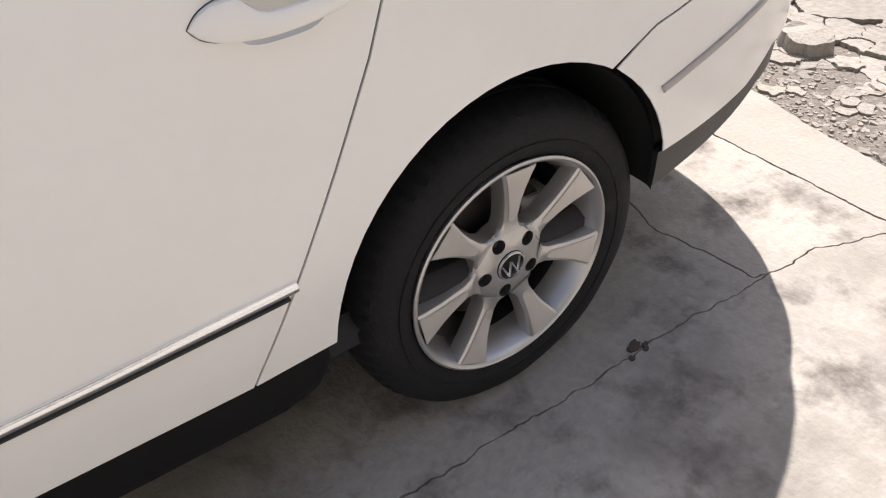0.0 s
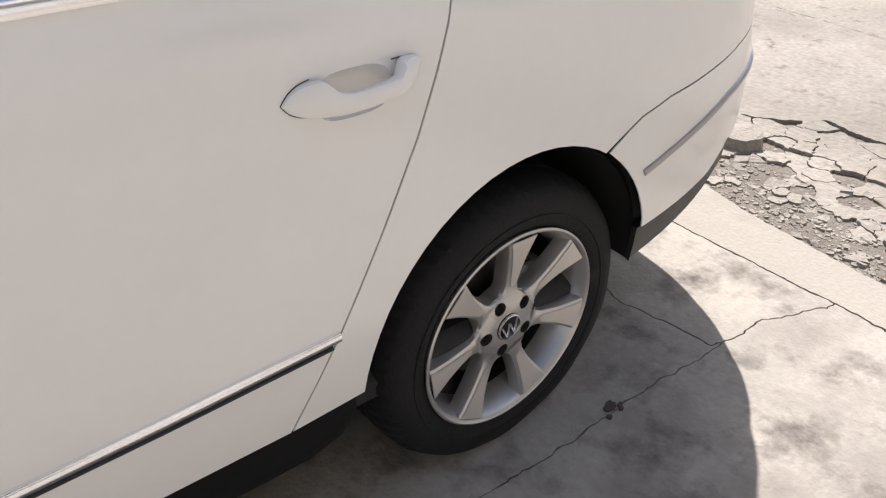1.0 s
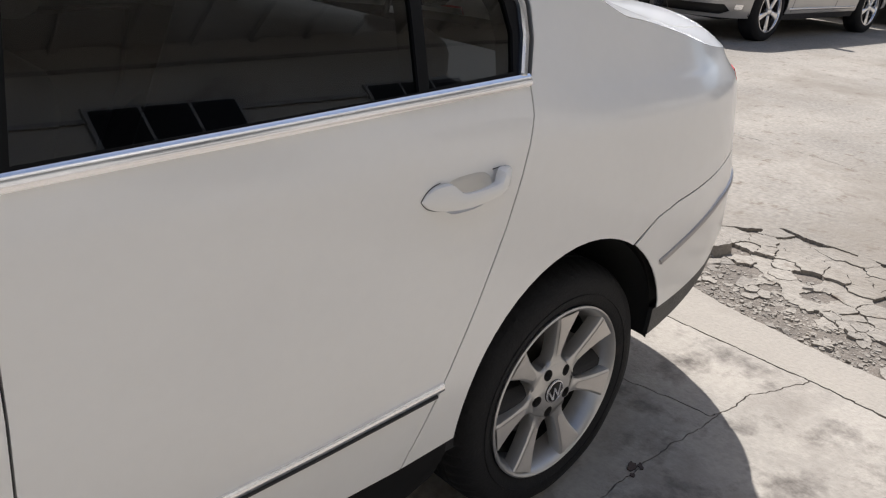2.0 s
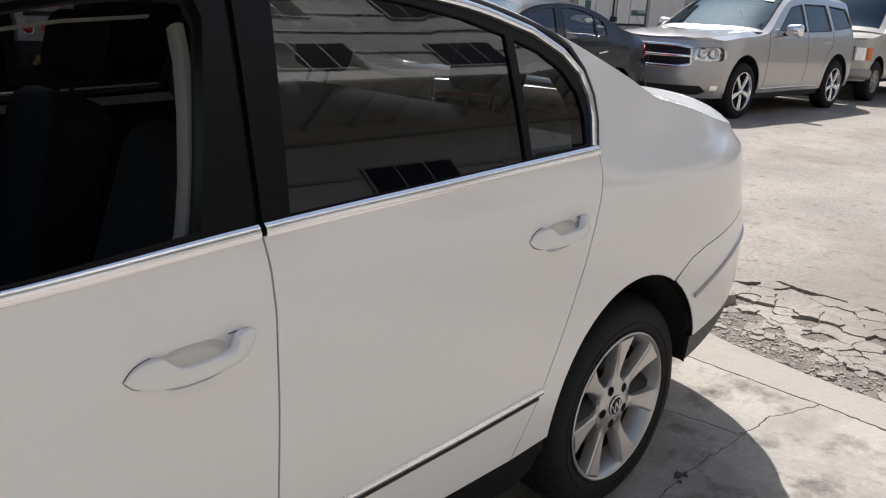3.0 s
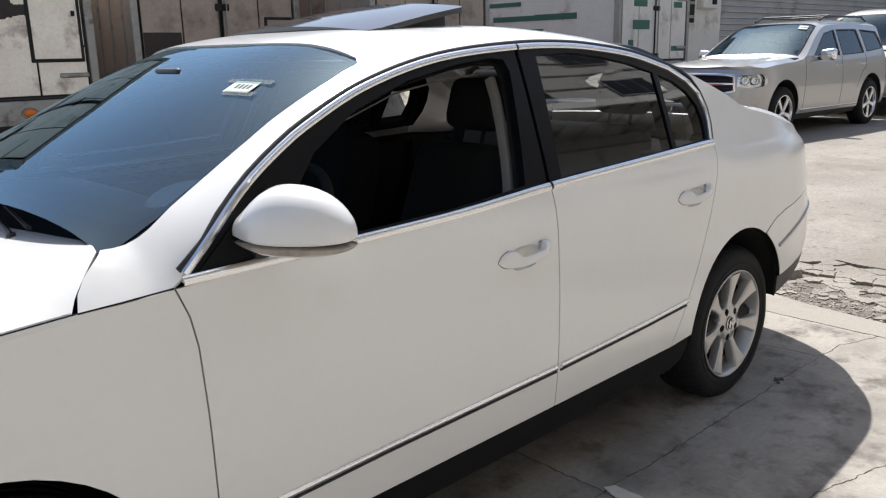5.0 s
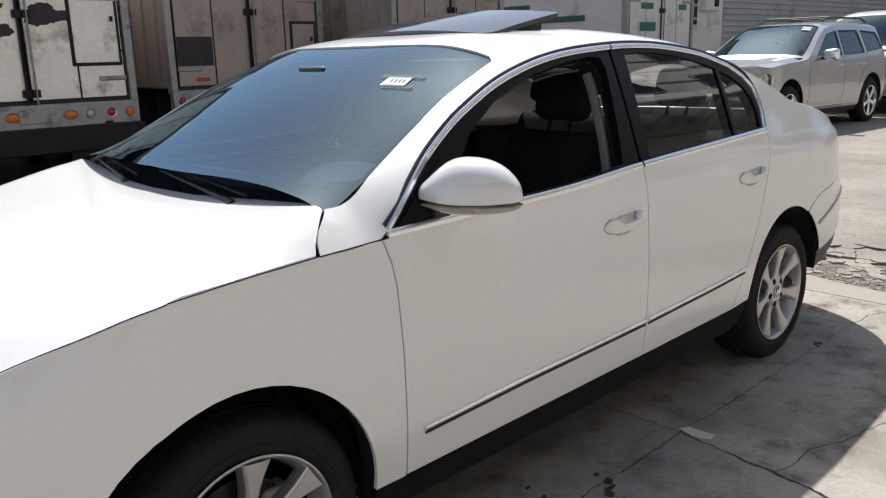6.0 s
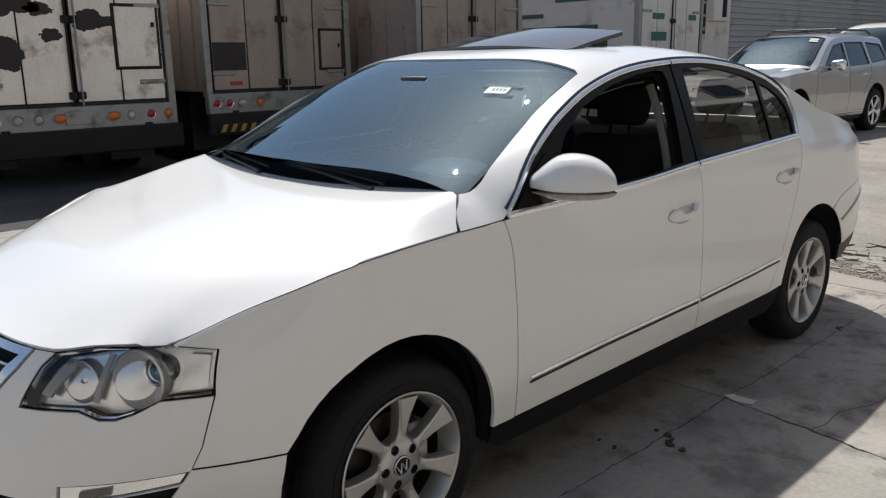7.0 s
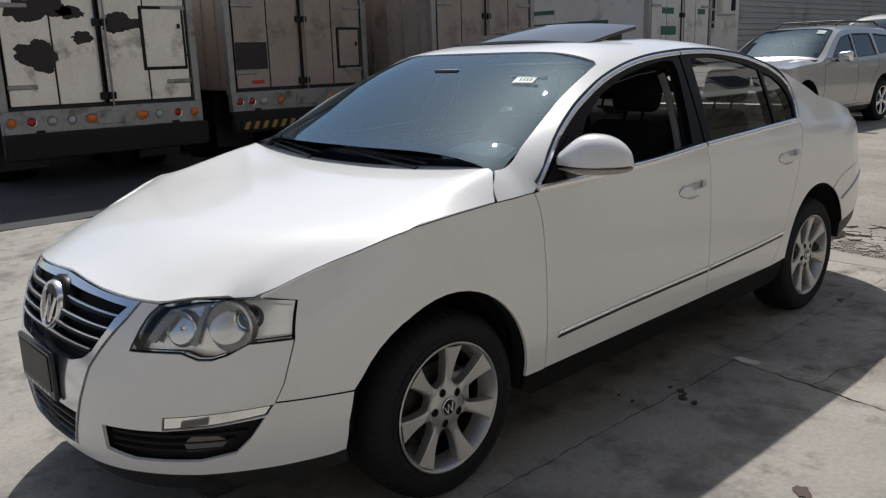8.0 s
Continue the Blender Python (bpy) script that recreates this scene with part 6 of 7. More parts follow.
# ---------- closing buildings, seen only in reflections ----------
M_WALL = material("plastered_wall", (0.52, 0.50, 0.465), 0.85, var=0.08, scale=0.8, fine=20, bump=0.2, bump_scale=30, dirt=((0.24, 0.225, 0.205), 0.7, 0.56))
M_ROOF = material("corrugated_roof_sheet", (0.50, 0.50, 0.49), 0.45, metal=0.5, var=0.1, scale=2)
bld = thing("wall_south", "two-storey plastered yard building with a sheet canopy", "building", kind="structure")
part("wall_body", boxed((-16, -9.6, 0), (34, -9.0, 15.0), 0.02), M_WALL, bld)
for k in range(13):
    part("wall_course", boxed((-16, -8.998, 0.9 + k * 1.05), (34, -8.95, 0.98 + k * 1.05), 0.008), M_TRIM, bld)
for z in (1.2, 3.6, 5.2, 9.6, 12.2):
    for x in (-13, -9, -4.5, 0.5, 5.0, 9.5, 14, 19, 24):
        wn_ = part("window_frame", boxed((x, -8.995, z), (x + 2.2, -8.93, z + 1.2), 0.01), M_TRIM, bld)
        for k in range(3):
            part("window_pane", boxed((x + 0.06 + k * 0.71, -8.945, z + 0.06), (x + 0.72 + k * 0.71, -8.92, z + 1.14), 0.004), M_GLOSSBLACK, wn_)
can = part("canopy", boxed((-16, -9.0, 7.75), (34, -7.4, 7.82), 0.01), M_ROOF, bld)
for k in range(50):
    part("canopy_rib", boxed((-16 + k, -9.0, 7.65), (-15.88 + k, -7.4, 7.75), 0.01), M_ROOF, can)
part("canopy_edge", boxed((-16, -7.42, 7.60), (34, -7.34, 7.90), 0.01), M_WHITEBOX, can)
side = thing("wall_west", "plain plastered yard wall", "wall", kind="structure")
part("wall_body", boxed((-16.4, -9.6, 0), (-16.0, 24, 5.0), 0.02), M_WALL, side)
far = thing("wall_far", "plain plastered yard wall", "wall", kind="structure")
part("wall_body", boxed((34, -9.6, 0), (34.4, 8.0, 5.0), 0.02), M_WALL, far)

# ---------- parked vehicles ----------
M_SILVER = material("silver_metallic_paint", (0.46, 0.45, 0.44), 0.32, metal=0.45, var=0.03, scale=3, coat=1.0, dirt=((0.42, 0.40, 0.38), 2.0, 0.58))
M_NAVY = material("dark_blue_paint", (0.008, 0.010, 0.016), 0.28, metal=0.0, var=0.1, scale=3, coat=0.25, spec=0.3)
M_CREAM = material("cream_van_paint", (0.52, 0.49, 0.43), 0.35, var=0.04, scale=2, coat=0.8, dirt=((0.40, 0.37, 0.32), 1.5, 0.57))
M_WHEEL_CHROME = material("bright_wheel", (0.75, 0.75, 0.76), 0.16, metal=1.0, var=0.05, scale=20)


def hull(W, xf, xr, nose, tail, inset, p=2.6):
    """The side surface of a vehicle, wrapped round its front and rear."""
    def f(s, z):
        w = W - lerp_table(inset, z)
        if s < xf:
            a = min(1.0, (xf - s) / 1.3) * math.pi / 2
            return (xf - lerp_table(nose, z) * math.sin(a) ** (2 / p), -w * max(0.0, math.cos(a)) ** (2 / p), z)
        if s > xr:
            a = min(1.0, (s - xr) / 1.5) * math.pi / 2
            return (xr + lerp_table(tail, z) * math.sin(a) ** (2 / p), -w * max(0.0, math.cos(a)) ** (2 / p), z)
        return (s, -w, z)
    return f


def roof_of(f, edge, shift, crown, power):
    def g(s, b):
        v = b / 0.8
        ex, ey, ez = f(s, lerp_table(edge, s))
        cx, cz = s - lerp_table(shift, s), lerp_table(crown, s)
        wv = max(0.0, 1 - v)
        h = 1 - wv ** power
        return (cx + (ex - cx) * wv ** 2.2, ey * wv, ez + (cz - ez) * h)
    return g


def arc(cx, cz, r, z0, n=20):
    a0 = math.pi - math.asin((z0 - cz) / r)
    a1 = math.asin((z0 - cz) / r)
    return [(cx + r * math.cos(a0 + (a1 - a0) * i / n), cz + r * math.sin(a0 + (a1 - a0) * i / n)) for i in range(n + 1)]


def road_wheel(owner, x, y, R, rim, spokes, mat, z=None):
    """A wheel with tyre, rim, paired spokes and hub."""
    bm = lathe([(rim - 0.012, 0.01), (rim, 0.0), (rim, -0.006), (rim - 0.012, -0.006), (rim - 0.025, 0.03), (rim - 0.03, 0.18), (rim, 0.2)], 40)
    w = part("wheel", bm, mat, owner)
    w.location = (x, y, R - 0.008)
    part("tyre", lathe([(rim - 0.005, 0.01), (rim + 0.02, -0.008), (R - 0.06, -0.010), (R - 0.015, 0.012), (R, 0.04), (R, 0.20), (R - 0.02, 0.23), (rim, 0.23)], 48), M_TYRE, w)
    for k in range(spokes):
        bm = bmesh.new()
        box(bm, (0.03, 0.004, -0.030), (rim - 0.01, 0.05, 0.030), 0.010)
        for v in bm.verts:
            v.co.z *= 0.62 + 1.0 * v.co.x / rim
        part("spoke", moved(bm, Matrix.Rotation(2 * math.pi * k / spokes + 0.3, 4, "Y")), mat, w)
    part("hub", lathe([(0.0, -0.012), (0.035, -0.010), (0.055, 0.004), (0.06, 0.05), (0.0, 0.05)], 24), mat, w)
    part("brake_disc", lathe([(0.0, 0.09), (rim * 0.7, 0.09), (rim * 0.7, 0.11), (0.0, 0.11)], 28), M_RUST, w)
    return w


def pair(owner, name, bm, mat, label=""):
    b2 = mirrored(bm)
    return part(name, bm, mat, owner, label), part(name, b2, mat, owner, label)


# silver sport-utility
suv = thing("suv", "silver sport-utility vehicle with roof rails and bright wheels", "car", (11.95, 4.10, 0), radians(-2.5))
S_IN = [(0.25, 0.07), (0.40, 0.02), (0.60, 0.0), (0.85, 0.0), (1.05, 0.02), (1.16, 0.045), (1.40, 0.13), (1.60, 0.21), (1.75, 0.30)]
S_NOSE = [(0.25, 0.50), (0.45, 0.60), (0.65, 0.60), (0.90, 0.585), (1.05, 0.54), (1.2, 0.45)]
S_TAIL = [(0.3, 0.58), (0.6, 0.62), (1.1, 0.60), (1.4, 0.50), (1.75, 0.36)]
sh = hull(0.962, -0.35, 3.50, S_NOSE, S_TAIL, S_IN, 2.3)
mid_s = Vector((1.5, 0, 0.6))
S_EDGE = [(0.55, 1.150), (0.70, 1.215), (0.95, 1.370), (1.25, 1.545), (1.5, 1.640), (1.8, 1.685), (2.5, 1.705), (3.2, 1.690), (3.6, 1.665), (4.2, 1.65), (5.0, 1.65)]
s_side = [(-1.65, 0.28), (-0.45, 0.30)] + arc(0.0, 0.42, 0.46, 0.34) + [(0.5, 0.34), (2.5, 0.34)] + arc(3.04, 0.42, 0.46, 0.34) + [(3.55, 0.36), (5.0, 0.38), (5.0, 1.65), (4.2, 1.65)] + [(x, lerp_table(S_EDGE, x)) for x in np.linspace(3.6, 0.55, 26)] + [(0.30, 1.13), (0.0, 1.115), (-0.35, 1.09), (-0.60, 1.065), (-0.75, 1.05), (-1.0, 1.045), (-1.65, 1.05)]
SW = [[(0.97, 1.215), (1.25, 1.40), (1.48, 1.545), (1.86, 1.600), (1.86, 1.205)], [(1.95, 1.205), (1.95, 1.605), (2.70, 1.610), (2.78, 1.23)], [(2.90, 1.245), (2.84, 1.605), (3.46, 1.570), (3.62, 1.30)]]
S_GRILLE = [(-1.65, 0.97), (-1.36, 0.965), (-1.15, 0.950), (-1.14, 0.74), (-1.30, 0.70), (-1.65, 0.70)]
S_LAMP = [(-1.10, 0.955), (-1.10, 0.80), (-0.86, 0.775), (-0.62, 0.80), (-0.56, 0.90), (-0.66, 0.975), (-0.86, 0.97)]
S_LOW = [(-1.65, 0.44), (-0.95, 0.46), (-0.85, 0.38), (-1.0, 0.33), (-1.65, 0.32)]
pair(suv, "body_side", patch(sh, s_side, SW + [S_GRILLE, S_LAMP, S_LOW], step=0.09, edge=0.05, gap=0, mid=mid_s), M_SILVER)
for wn_poly in SW:
    pair(suv, "side_window", patch(sh, shrunk(wn_poly, -0.004), step=0.12, lift=-0.012, gap=0, flange=0, mid=mid_s), M_GLASS_TINT)
    pair(suv, "window_seal", strip(sh, wn_poly, 0.018, 0.004, closed=True, step=0.08, mid=mid_s), M_BLACK)
pair(suv, "grille_surround", strip(sh, [(-1.65, 0.975), (-1.36, 0.97), (-1.145, 0.955), (-1.135, 0.735), (-1.30, 0.695), (-1.65, 0.695)], 0.040, 0.015, mid=mid_s), M_CHROME)
pair(suv, "grille_mesh", patch(sh, shrunk(S_GRILLE, -0.01), step=0.1, lift=-0.04, flange=0, gap=0, mid=mid_s), M_BLACK)
pair(suv, "grille_bar", strip(sh, [(-1.15, 0.838), (-1.65, 0.838)], 0.035, 0.015, mid=mid_s), M_CHROME)
for k in range(6):
    pair(suv, "grille_slat", strip(sh, [(-1.15, 0.73 + 0.040 * k), (-1.65, 0.73 + 0.040 * k)], 0.012, 0.008, lift=-0.025, mid=mid_s), M_BLACK)
pair(suv, "headlamp", patch(sh, S_LAMP, step=0.05, lift=0.004, flange=0.02, mid=mid_s), M_LAMPGLASS, "clear headlamp")
pair(suv, "lamp_housing", patch(sh, S_LAMP, step=0.06, lift=-0.05, flange=0, gap=0, mid=mid_s), M_REFLECTOR)
for ss in (-0.98, -0.80):
    c, nrm = normal_of(sh, ss, 0.885, mid_s)
    bm = moved(lathe([(0.02, -0.03), (0.05, 0.0), (0.068, 0.015), (0.07, -0.02)], 24, "z"), Matrix.Translation(c - nrm * 0.03) @ Vector((-0.9, -0.4, 0)).to_track_quat("Z", "Y").to_matrix().to_4x4())
    pair(suv, "lamp_bowl", bm, M_CHROME)
pair(suv, "lamp_signal", patch(sh, [(-0.60, 0.83), (-0.56, 0.82), (-0.54, 0.90), (-0.60, 0.95)], step=0.05, lift=0.006, mid=mid_s), M_REFLECTOR)
pair(suv, "lower_intake", patch(sh, shrunk(S_LOW, -0.01), step=0.1, lift=-0.04, flange=0, gap=0, mid=mid_s), M_BLACK)
pair(suv, "fog_lamp", patch(sh, [(-0.80, 0.40), (-0.66, 0.41), (-0.64, 0.47), (-0.78, 0.47)], step=0.05, lift=0.008, mid=mid_s), M_REFLECTOR)
pair(suv, "door_gap", strip(sh, [(0.60, 0.36), (0.62, 0.75), (0.66, 1.18)], 0.010, 0.0012, mid=mid_s), M_DARK)
pair(suv, "door_gap", strip(sh, [(1.86, 0.36), (1.90, 0.8), (1.905, 1.20)], 0.010, 0.0012, mid=mid_s), M_DARK)
pair(suv, "door_gap", strip(sh, [(2.48, 0.66), (2.62, 0.90), (2.80, 1.0), (2.83, 1.22)], 0.010, 0.0012, mid=mid_s), M_DARK)
pair(suv, "sill_strip", strip(sh, [(0.52, 0.40), (2.52, 0.40)], 0.035, 0.012, mid=mid_s), M_CHROME)
pair(suv, "sill", patch(sh, [(0.44, 0.335), (2.58, 0.335), (2.58, 0.25), (0.44, 0.25)], step=0.1, lift=-0.01, mid=mid_s), M_BLACK)
for hx in (1.62, 2.52):
    pair(suv, "door_handle", strip(sh, [(hx, 1.045), (hx + 0.20, 1.052)], 0.035, 0.035, mid=mid_s), M_CHROME)
bm = bmesh.new()
box(bm, (-0.075, -0.125, -0.085), (0.055, 0.125, 0.085), 0.05, seg=3)
for v in bm.verts:
    v.co.z *= 1 - 1.2 * v.co.y
for mr in pair(suv, "mirror_housing", moved(bm, Matrix.Translation((1.08, -1.075, 1.225))), M_CHROME, "chrome door mirror"):
    part("mirror_foot", boxed((1.06, -0.98, 1.14), (1.13, -0.90, 1.19), 0.015) if mr.data.vertices[0].co.y < 0 else boxed((1.06, 0.90, 1.14), (1.13, 0.98, 1.19), 0.015), M_BLACK, mr)
s_top = roof_of(sh, S_EDGE, [(0.55, 0.10), (1.5, 0.12), (2.0, 0.0)], [(0.55, 1.205), (0.80, 1.345), (1.1, 1.52), (1.4, 1.672), (1.6, 1.725), (2.0, 1.765), (2.6, 1.78), (3.3, 1.765), (3.8, 1.74), (5.0, 1.70)], 5.5)
s_ws = [(0.62, 0.10), (0.9, 0.085), (1.3, 0.085), (1.48, 0.10), (1.52, 0.2), (1.54, 0.8), (0.62, 0.8)]
pair(suv, "roof_shell", patch(s_top, [(0.55, 0.0), (0.55, 0.8), (0.62, 0.8)] + s_ws[:6] + [(2.0, 0.8), (4.2, 0.8), (5.0, 0.8), (5.0, 0.0)] + [(x, 0.0) for x in np.linspace(4.2, 0.7, 16)], step=0.09, gap=0, mid=mid_s), M_SILVER)
pair(suv, "windscreen", patch(s_top, s_ws, step=0.10, gap=0, lift=-0.004, flange=0, mid=mid_s), M_GLASS_WS, "sunlit windscreen")
pair(suv, "windscreen_border", strip(s_top, s_ws[:6], 0.03, 0.002, mid=mid_s), M_GLOSSBLACK)
c, nrm = normal_of(s_top, 1.36, 0.24, mid_s)
along = (Vector(s_top(1.36, 0.26)) - Vector(s_top(1.36, 0.22))).normalized()
upw = nrm.cross(along).normalized()
mm = Matrix((along, upw if upw.z > 0 else -upw, nrm)).transposed().to_4x4()
mm.translation = c + nrm * 0.004
for k in range(2):
    part("paper_slip", moved(boxed((-0.07, -0.075 + 0.075 * k, 0.0), (0.07, -0.02 + 0.075 * k, 0.002), 0.0005), mm), M_PAPER, suv)


def s_hood(x, y):
    t = min(1.1, abs(y) / 0.90)
    zc = lerp_table([(-0.95, 1.03), (-0.85, 1.075), (-0.6, 1.115), (-0.2, 1.150), (0.3, 1.180), (0.7, 1.215)], x)
    ze = lerp_table([(-0.95, 1.02), (-0.6, 1.055), (-0.2, 1.095), (0.3, 1.128), (0.7, 1.19)], x)
    scoop = 0.018 * smoothstep(0.62, 0.50, t)
    return (x, y, zc + scoop - (zc - ze) * (0.15 * t * t + 0.85 * smoothstep(0.80, 1.02, t)))


front_rim = [(-0.352 - 0.545 * (1 - min(1.0, abs(y) / 0.935) ** 2.3) ** (1 / 2.3), y) for y in np.linspace(-0.90, 0.90, 25)]
part("bonnet", patch(s_hood, front_rim + [(-0.3, 0.925), (0.0, 0.93), (0.55, 0.925), (0.50, 0.6), (0.46, 0.0), (0.50, -0.6), (0.55, -0.925), (0.0, -0.93), (-0.3, -0.925)], step=0.08, flange=0.05, mid=Vector((0, 0, -2))), M_SILVER, suv)
part("cowl_panel", boxed((0.42, -0.86, 1.10), (0.72, 0.86, 1.185), 0.02), M_BLACK, suv)
pair(suv, "inner_body", patch(sh, [(-1.6, 0.32), (-0.5, 0.32)] + arc(0.0, 0.42, 0.47, 0.34) + arc(3.04, 0.42, 0.47, 0.34) + [(5.0, 0.4), (5.0, 1.1), (0.6, 1.1), (-0.4, 1.02), (-1.6, 0.98)], step=0.2, lift=-0.06, flange=0, gap=0, mid=mid_s), M_DARK)
part("floor_pan", boxed((-0.7, -0.68, 0.26), (3.9, 0.68, 0.38), 0.03), M_DARK, suv)
part("cabin_floor", boxed((0.5, -0.85, 0.38), (3.8, 0.85, 0.80), 0.03), M_CLOTH, suv)
part("dashboard", boxed((0.62, -0.82, 0.8), (1.15, 0.82, 1.16), 0.06, seg=2), M_DASH, suv)
for yy in (-0.40, 0.40):
    for xx in (1.75, 2.75):
        m = Matrix.Translation((xx, yy, 0.8)) @ pose(0, 0, 0, 0, 14, 0)
        part("seat_back", moved(boxed((-0.08, -0.26, 0), (0.08, 0.26, 0.62), 0.06, seg=2), m), M_CLOTH, suv)
        part("headrest", moved(boxed((-0.05, -0.13, 0.66), (0.05, 0.13, 0.84), 0.04, seg=2), m), M_CLOTH, suv)
for x in (0.0, 3.04):
    copy_thing(road_wheel(suv, x, -0.955, 0.39, 0.265, 5, M_WHEEL_CHROME), Matrix.Translation((x, 0.955, 0.382)) @ pose(0, 0, 0, 0, 0, 180))
    for sg in (-1, 1):
        bm = lathe([(0.47, 0.03), (0.47, 0.34), (0.05, 0.36)], 30)
        bmesh.ops.delete(bm, geom=[v for v in bm.verts if v.co.z < -0.1], context="VERTS")
        moved(bm, Matrix.Translation((x, -0.955, 0.42)))
        part("wheel_housing", bm if sg < 0 else mirrored(bm), M_DARK, suv)
for sg in (-1, 1):
    bm = bmesh.new()
    pts = [(1.75, 1.765), (1.95, 1.83), (3.3, 1.825), (3.5, 1.755)]
    for (a, az), (b, bz) in zip(pts, pts[1:]):
        rod(bm, (a, sg * 0.56, az), (b, sg * 0.56, bz), 0.018, n=8)
    part("roof_rail", bm, M_BLACK, suv)
for xx in (2.05, 3.05):
    part("cross_bar", rods(((xx, -0.56, 1.84), (xx, 0.56, 1.84), 0.016)), M_BLACK, suv)

# dark sedan ahead of it
sed = thing("sedan", "dark blue four-door sedan parked nose-in", "car", (6.95, 4.62, 0))
d_side = [(END_F, 0.25), (-0.45, 0.28)] + ARCH_F + [(0.5, 0.30), (2.2, 0.30)] + ARCH_R + [(3.2, 0.40), (END_R, 0.42), (END_R, 1.02)] + [(x, lerp_table(EDGE, x)) for x in (4.2, 3.7, 3.4, 3.15, 2.95, 2.85, 2.7, 2.5, 2.3, 2.1, 1.85, 1.6, 1.3, 1.0, 0.8, 0.62, 0.5, 0.402, 0.30)] + HOOD_GAP[1:] + [(-1.0, 0.78), (END_F, 0.79)]
D_TAIL = [(3.30, 0.80), (4.0, 0.80), (4.0, 0.97), (3.45, 0.98), (3.28, 0.93)]
pair(sed, "body_side", patch(shell, d_side, [F_WIN, R_WIN, Q_WIN], step=0.08, edge=0.05, gap=0), M_NAVY)
for wp in (F_WIN, R_WIN, Q_WIN):
    pair(sed, "side_window", patch(shell, wp, step=0.12, lift=-0.008, flange=0, gap=0), M_GLASS_TINT)
    pair(sed, "window_seal", strip(shell, wp, 0.014, 0.004, closed=True, step=0.08), M_BLACK)
pair(sed, "roof_shell", patch(top, roof_out, step=0.07, gap=0), M_NAVY)
pair(sed, "windscreen", patch(top, WSCREEN, step=0.1, gap=0, flange=0), M_GLASS_WS)
pair(sed, "rear_window", patch(top, BACKLIGHT, step=0.1, gap=0, flange=0), M_GLASS_TINT)
pair(sed, "boot_lid", patch(top, boot, step=0.08, gap=0), M_NAVY)
part("roof_panel", boxed((1.25, -0.5, 1.43), (1.8, 0.5, 1.455), 0.01), M_NAVY, sed)
part("bonnet", patch(hood, hood_poly, step=0.09, gap=0, mid=Vector((0, 0, -2))), M_NAVY, sed)
pair(sed, "tail_lamp", patch(shell, D_TAIL, step=0.06, lift=0.006, flange=0.02), M_RED, "red tail lamp")
pair(sed, "door_handle", strip(shell, [(1.30, 0.83), (1.50, 0.845)], 0.03, 0.03), M_NAVY)
pair(sed, "door_handle", strip(shell, [(2.22, 0.88), (2.40, 0.90)], 0.03, 0.03), M_CHROME)
part("cabin_block", boxed((0.6, -0.72, 0.35), (2.9, 0.72, 0.92), 0.05), M_CLOTH, sed)
for yy in (-0.38, 0.38):
    part("headrest", boxed((1.62, yy - 0.12, 1.06), (1.74, yy + 0.12, 1.24), 0.04, seg=2), M_CLOTH, sed)
    part("seat_back", boxed((1.55, yy - 0.24, 0.6), (1.75, yy + 0.24, 1.06), 0.06, seg=2), M_CLOTH, sed)
part("floor_pan", boxed((-0.7, -0.62, 0.17), (3.5, 0.62, 0.30), 0.03), M_DARK, sed)
for x in (0.0, 2.70):
    for sg in (-1, 1):
        w = road_wheel(sed, x, -0.865, 0.315, 0.215, 7, M_ALLOY)
        if sg > 0:
            w.location = (x, 0.865, 0.307)
            w.rotation_euler = (0, 0, math.pi)

# cream van behind the sport-utility
van = thing("van", "cream passenger van with an amber corner lamp", "van", (17.13, 4.06, 0))
V_IN = [(0.3, 0.05), (0.5, 0.0), (1.1, 0.01), (1.25, 0.03), (1.6, 0.09), (1.9, 0.17), (2.05, 0.24)]
vh = hull(1.0, -0.30, 4.2, [(0.3, 0.40), (0.6, 0.46), (0.95, 0.45), (1.15, 0.40), (2.0, 0.3)], [(0.3, 0.3), (2.0, 0.25)], V_IN, 3.2)
mid_v = Vector((1.8, 0, 0.8))
V_EDGE = [(0.10, 1.20), (0.25, 1.30), (0.55, 1.60), (0.80, 1.83), (1.0, 1.92), (1.5, 1.97), (4.2, 1.97), (5.7, 1.95)]
v_side = [(-1.6, 0.36), (-0.45, 0.38)] + arc(0.0, 0.40, 0.42, 0.40) + [(0.6, 0.40), (2.9, 0.40)] + arc(3.5, 0.40, 0.42, 0.40) + [(4.2, 0.4), (5.7, 0.4), (5.7, 1.95)] + [(x, lerp_table(V_EDGE, x)) for x in np.linspace(4.2, 0.10, 24)] + [(-0.2, 1.16), (-0.5, 1.12), (-0.8, 1.10), (-1.6, 1.10)]
V_PANES = [[(0.42, 1.22), (0.62, 1.50), (0.88, 1.74), (1.30, 1.78), (1.30, 1.20)], [(1.45, 1.22), (1.45, 1.78), (2.6, 1.78), (2.6, 1.22)], [(2.75, 1.22), (2.75, 1.78), (4.0, 1.78), (4.0, 1.22)]]
pair(van, "body_side", patch(vh, v_side, V_PANES, step=0.12, edge=0.06, gap=0, mid=mid_v), M_CREAM)
for wp in V_PANES:
    pair(van, "side_window", patch(vh, wp, step=0.2, lift=-0.01, gap=0, flange=0, mid=mid_v), M_GLASS_TINT)
pair(van, "corner_lamp", patch(vh, [(-0.62, 0.96), (-0.62, 0.74), (-0.42, 0.74), (-0.42, 0.96)], step=0.05, lift=0.015, flange=0.03, mid=mid_v), M_AMBER, "amber corner lamp")
pair(van, "headlamp", patch(vh, [(-0.95, 0.96), (-0.95, 0.74), (-0.66, 0.74), (-0.66, 0.96)], step=0.05, lift=0.01, flange=0.03, mid=mid_v), M_REFLECTOR)
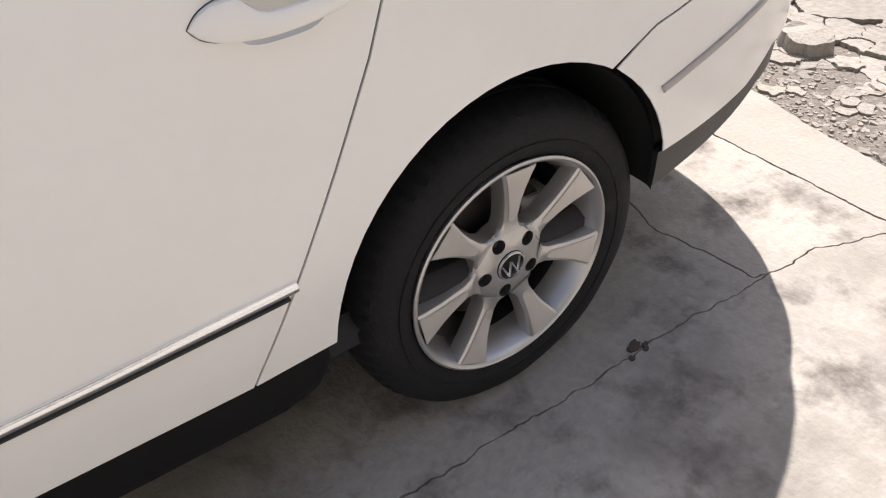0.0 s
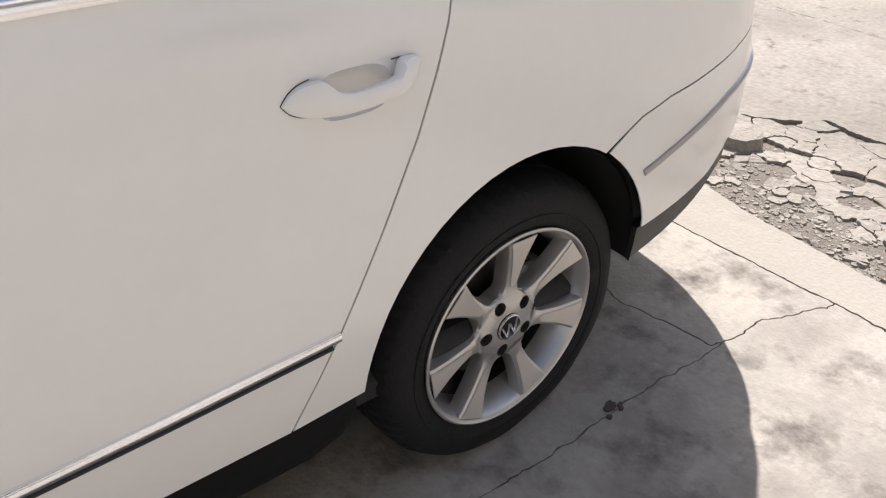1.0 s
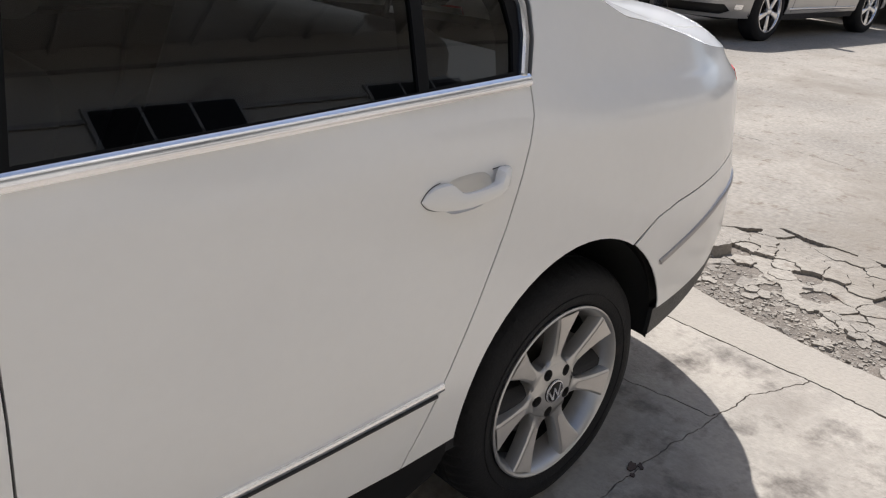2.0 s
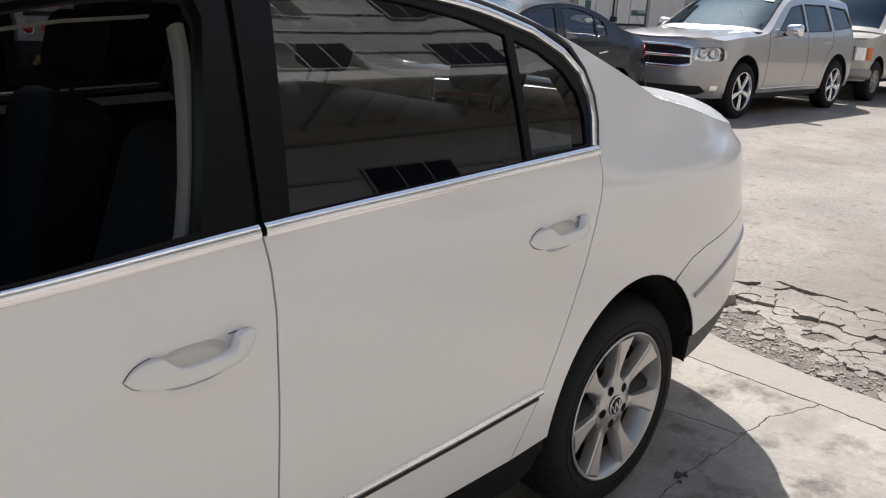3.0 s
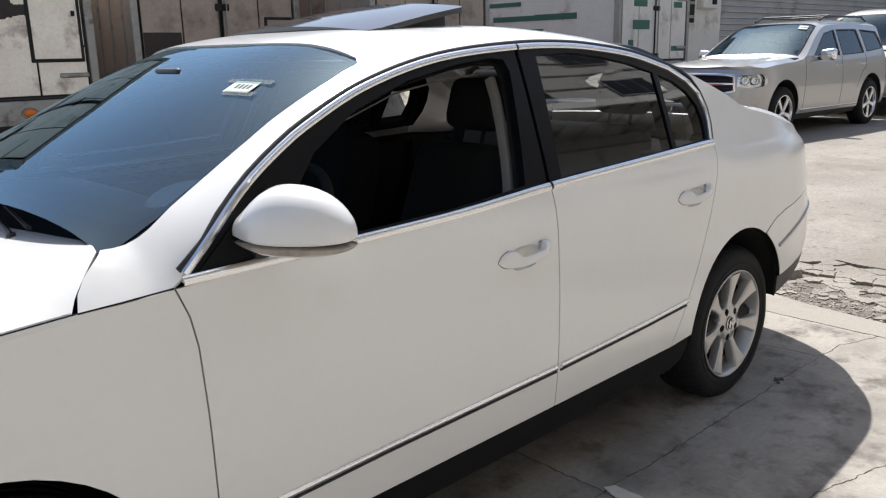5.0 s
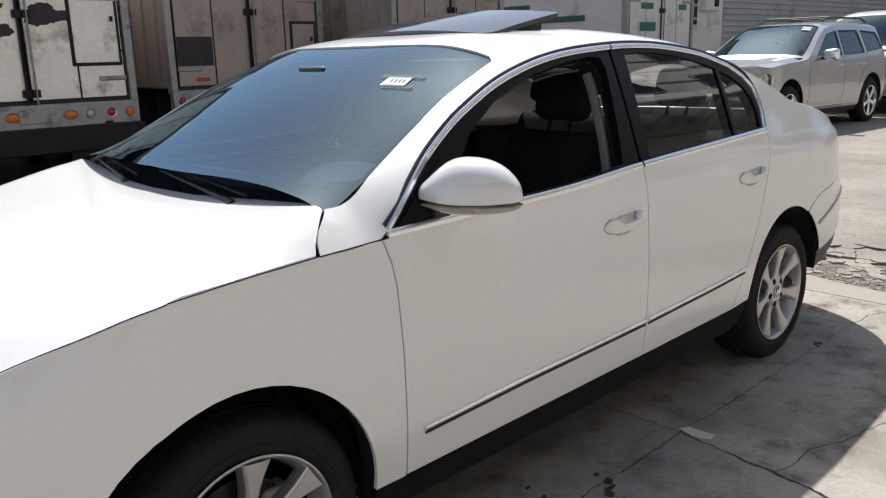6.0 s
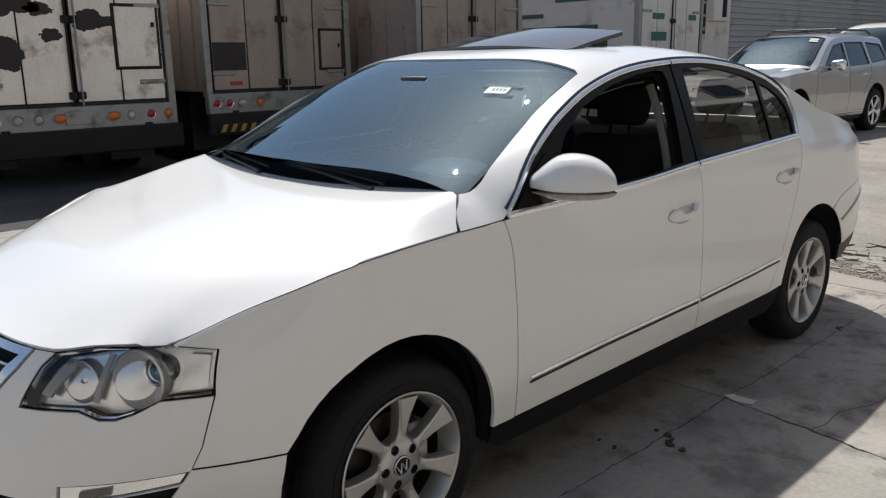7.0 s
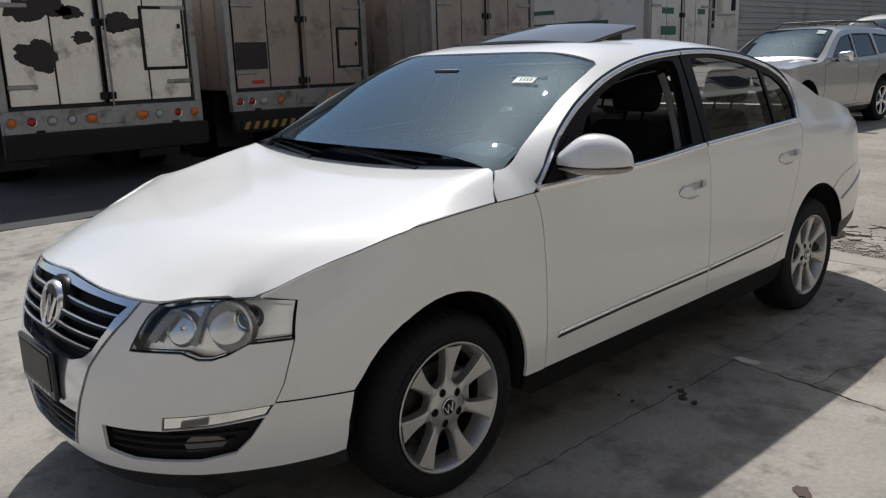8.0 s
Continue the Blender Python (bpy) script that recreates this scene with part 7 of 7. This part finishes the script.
pair(van, "grille", patch(vh, [(-1.6, 0.98), (-1.6, 0.72), (-0.98, 0.72), (-0.98, 0.98)], step=0.1, lift=0.006, mid=mid_v), M_BLACK)
pair(van, "bumper", strip(vh, [(-0.40, 0.50), (-0.8, 0.50), (-1.58, 0.50)], 0.18, 0.06, mid=mid_v), M_TRIM)
v_top = roof_of(vh, V_EDGE, [(0.10, 0.12), (1.0, 0.10), (1.5, 0.0)], [(0.10, 1.25), (0.30, 1.40), (0.55, 1.66), (0.80, 1.90), (0.95, 1.99), (1.4, 2.06), (3.0, 2.09), (5.7, 2.05)], 5.0)
v_ws = [(0.20, 0.10), (0.5, 0.085), (0.78, 0.10), (0.84, 0.2), (0.86, 0.8), (0.20, 0.8)]
pair(van, "roof_shell", patch(v_top, [(0.10, 0.0), (0.10, 0.8)] + [(0.20, 0.8)] + v_ws[:5] + [(5.7, 0.8), (5.7, 0.0), (4.2, 0.0), (2.0, 0.0)] + [(x, 0.0) for x in (1.5, 1.2, 1.0, 0.8, 0.55, 0.25)], step=0.14, gap=0, mid=mid_v), M_CREAM)
pair(van, "windscreen", patch(v_top, v_ws, step=0.12, gap=0, lift=-0.004, flange=0, mid=mid_v), M_GLASS_WS)


def v_hood(x, y):
    t = min(1.1, abs(y) / 0.97)
    zc = lerp_table([(-0.76, 1.08), (-0.6, 1.13), (-0.2, 1.19), (0.25, 1.25)], x)
    return (x, y, zc - 0.05 * t ** 6)


part("bonnet", patch(v_hood, [(-0.74 + 0.34 * (abs(y) / 0.95) ** 4, y) for y in np.linspace(-0.96, 0.96, 21)] + [(0.20, 0.97), (0.08, 0.0), (0.20, -0.97)], step=0.12, mid=Vector((0, 0, -2))), M_CREAM, van)
part("wipers", rods(((0.16, -0.7, 1.27), (0.24, -0.15, 1.33), 0.012), ((0.16, 0.0, 1.27), (0.24, 0.55, 1.33), 0.012)), M_BLACK, van)
part("cabin_block", boxed((0.3, -0.9, 0.45), (4.3, 0.9, 1.15), 0.05), M_CLOTH, van)
part("floor_pan", boxed((-0.6, -0.7, 0.28), (4.3, 0.7, 0.46), 0.03), M_DARK, van)
for x in (0.0, 3.5):
    for sg in (-1, 1):
        w = road_wheel(van, x, -0.99, 0.37, 0.205, 8, M_TRIM)
        if sg > 0:
            w.location = (x, 0.99, 0.362)
            w.rotation_euler = (0, 0, math.pi)
    for sg in (-1, 1):
        bm = lathe([(0.43, 0.03), (0.43, 0.34), (0.05, 0.36)], 26)
        bmesh.ops.delete(bm, geom=[v for v in bm.verts if v.co.z < -0.1], context="VERTS")
        moved(bm, Matrix.Translation((x, -0.99, 0.40)))
        part("wheel_housing", bm if sg < 0 else mirrored(bm), M_DARK, van)
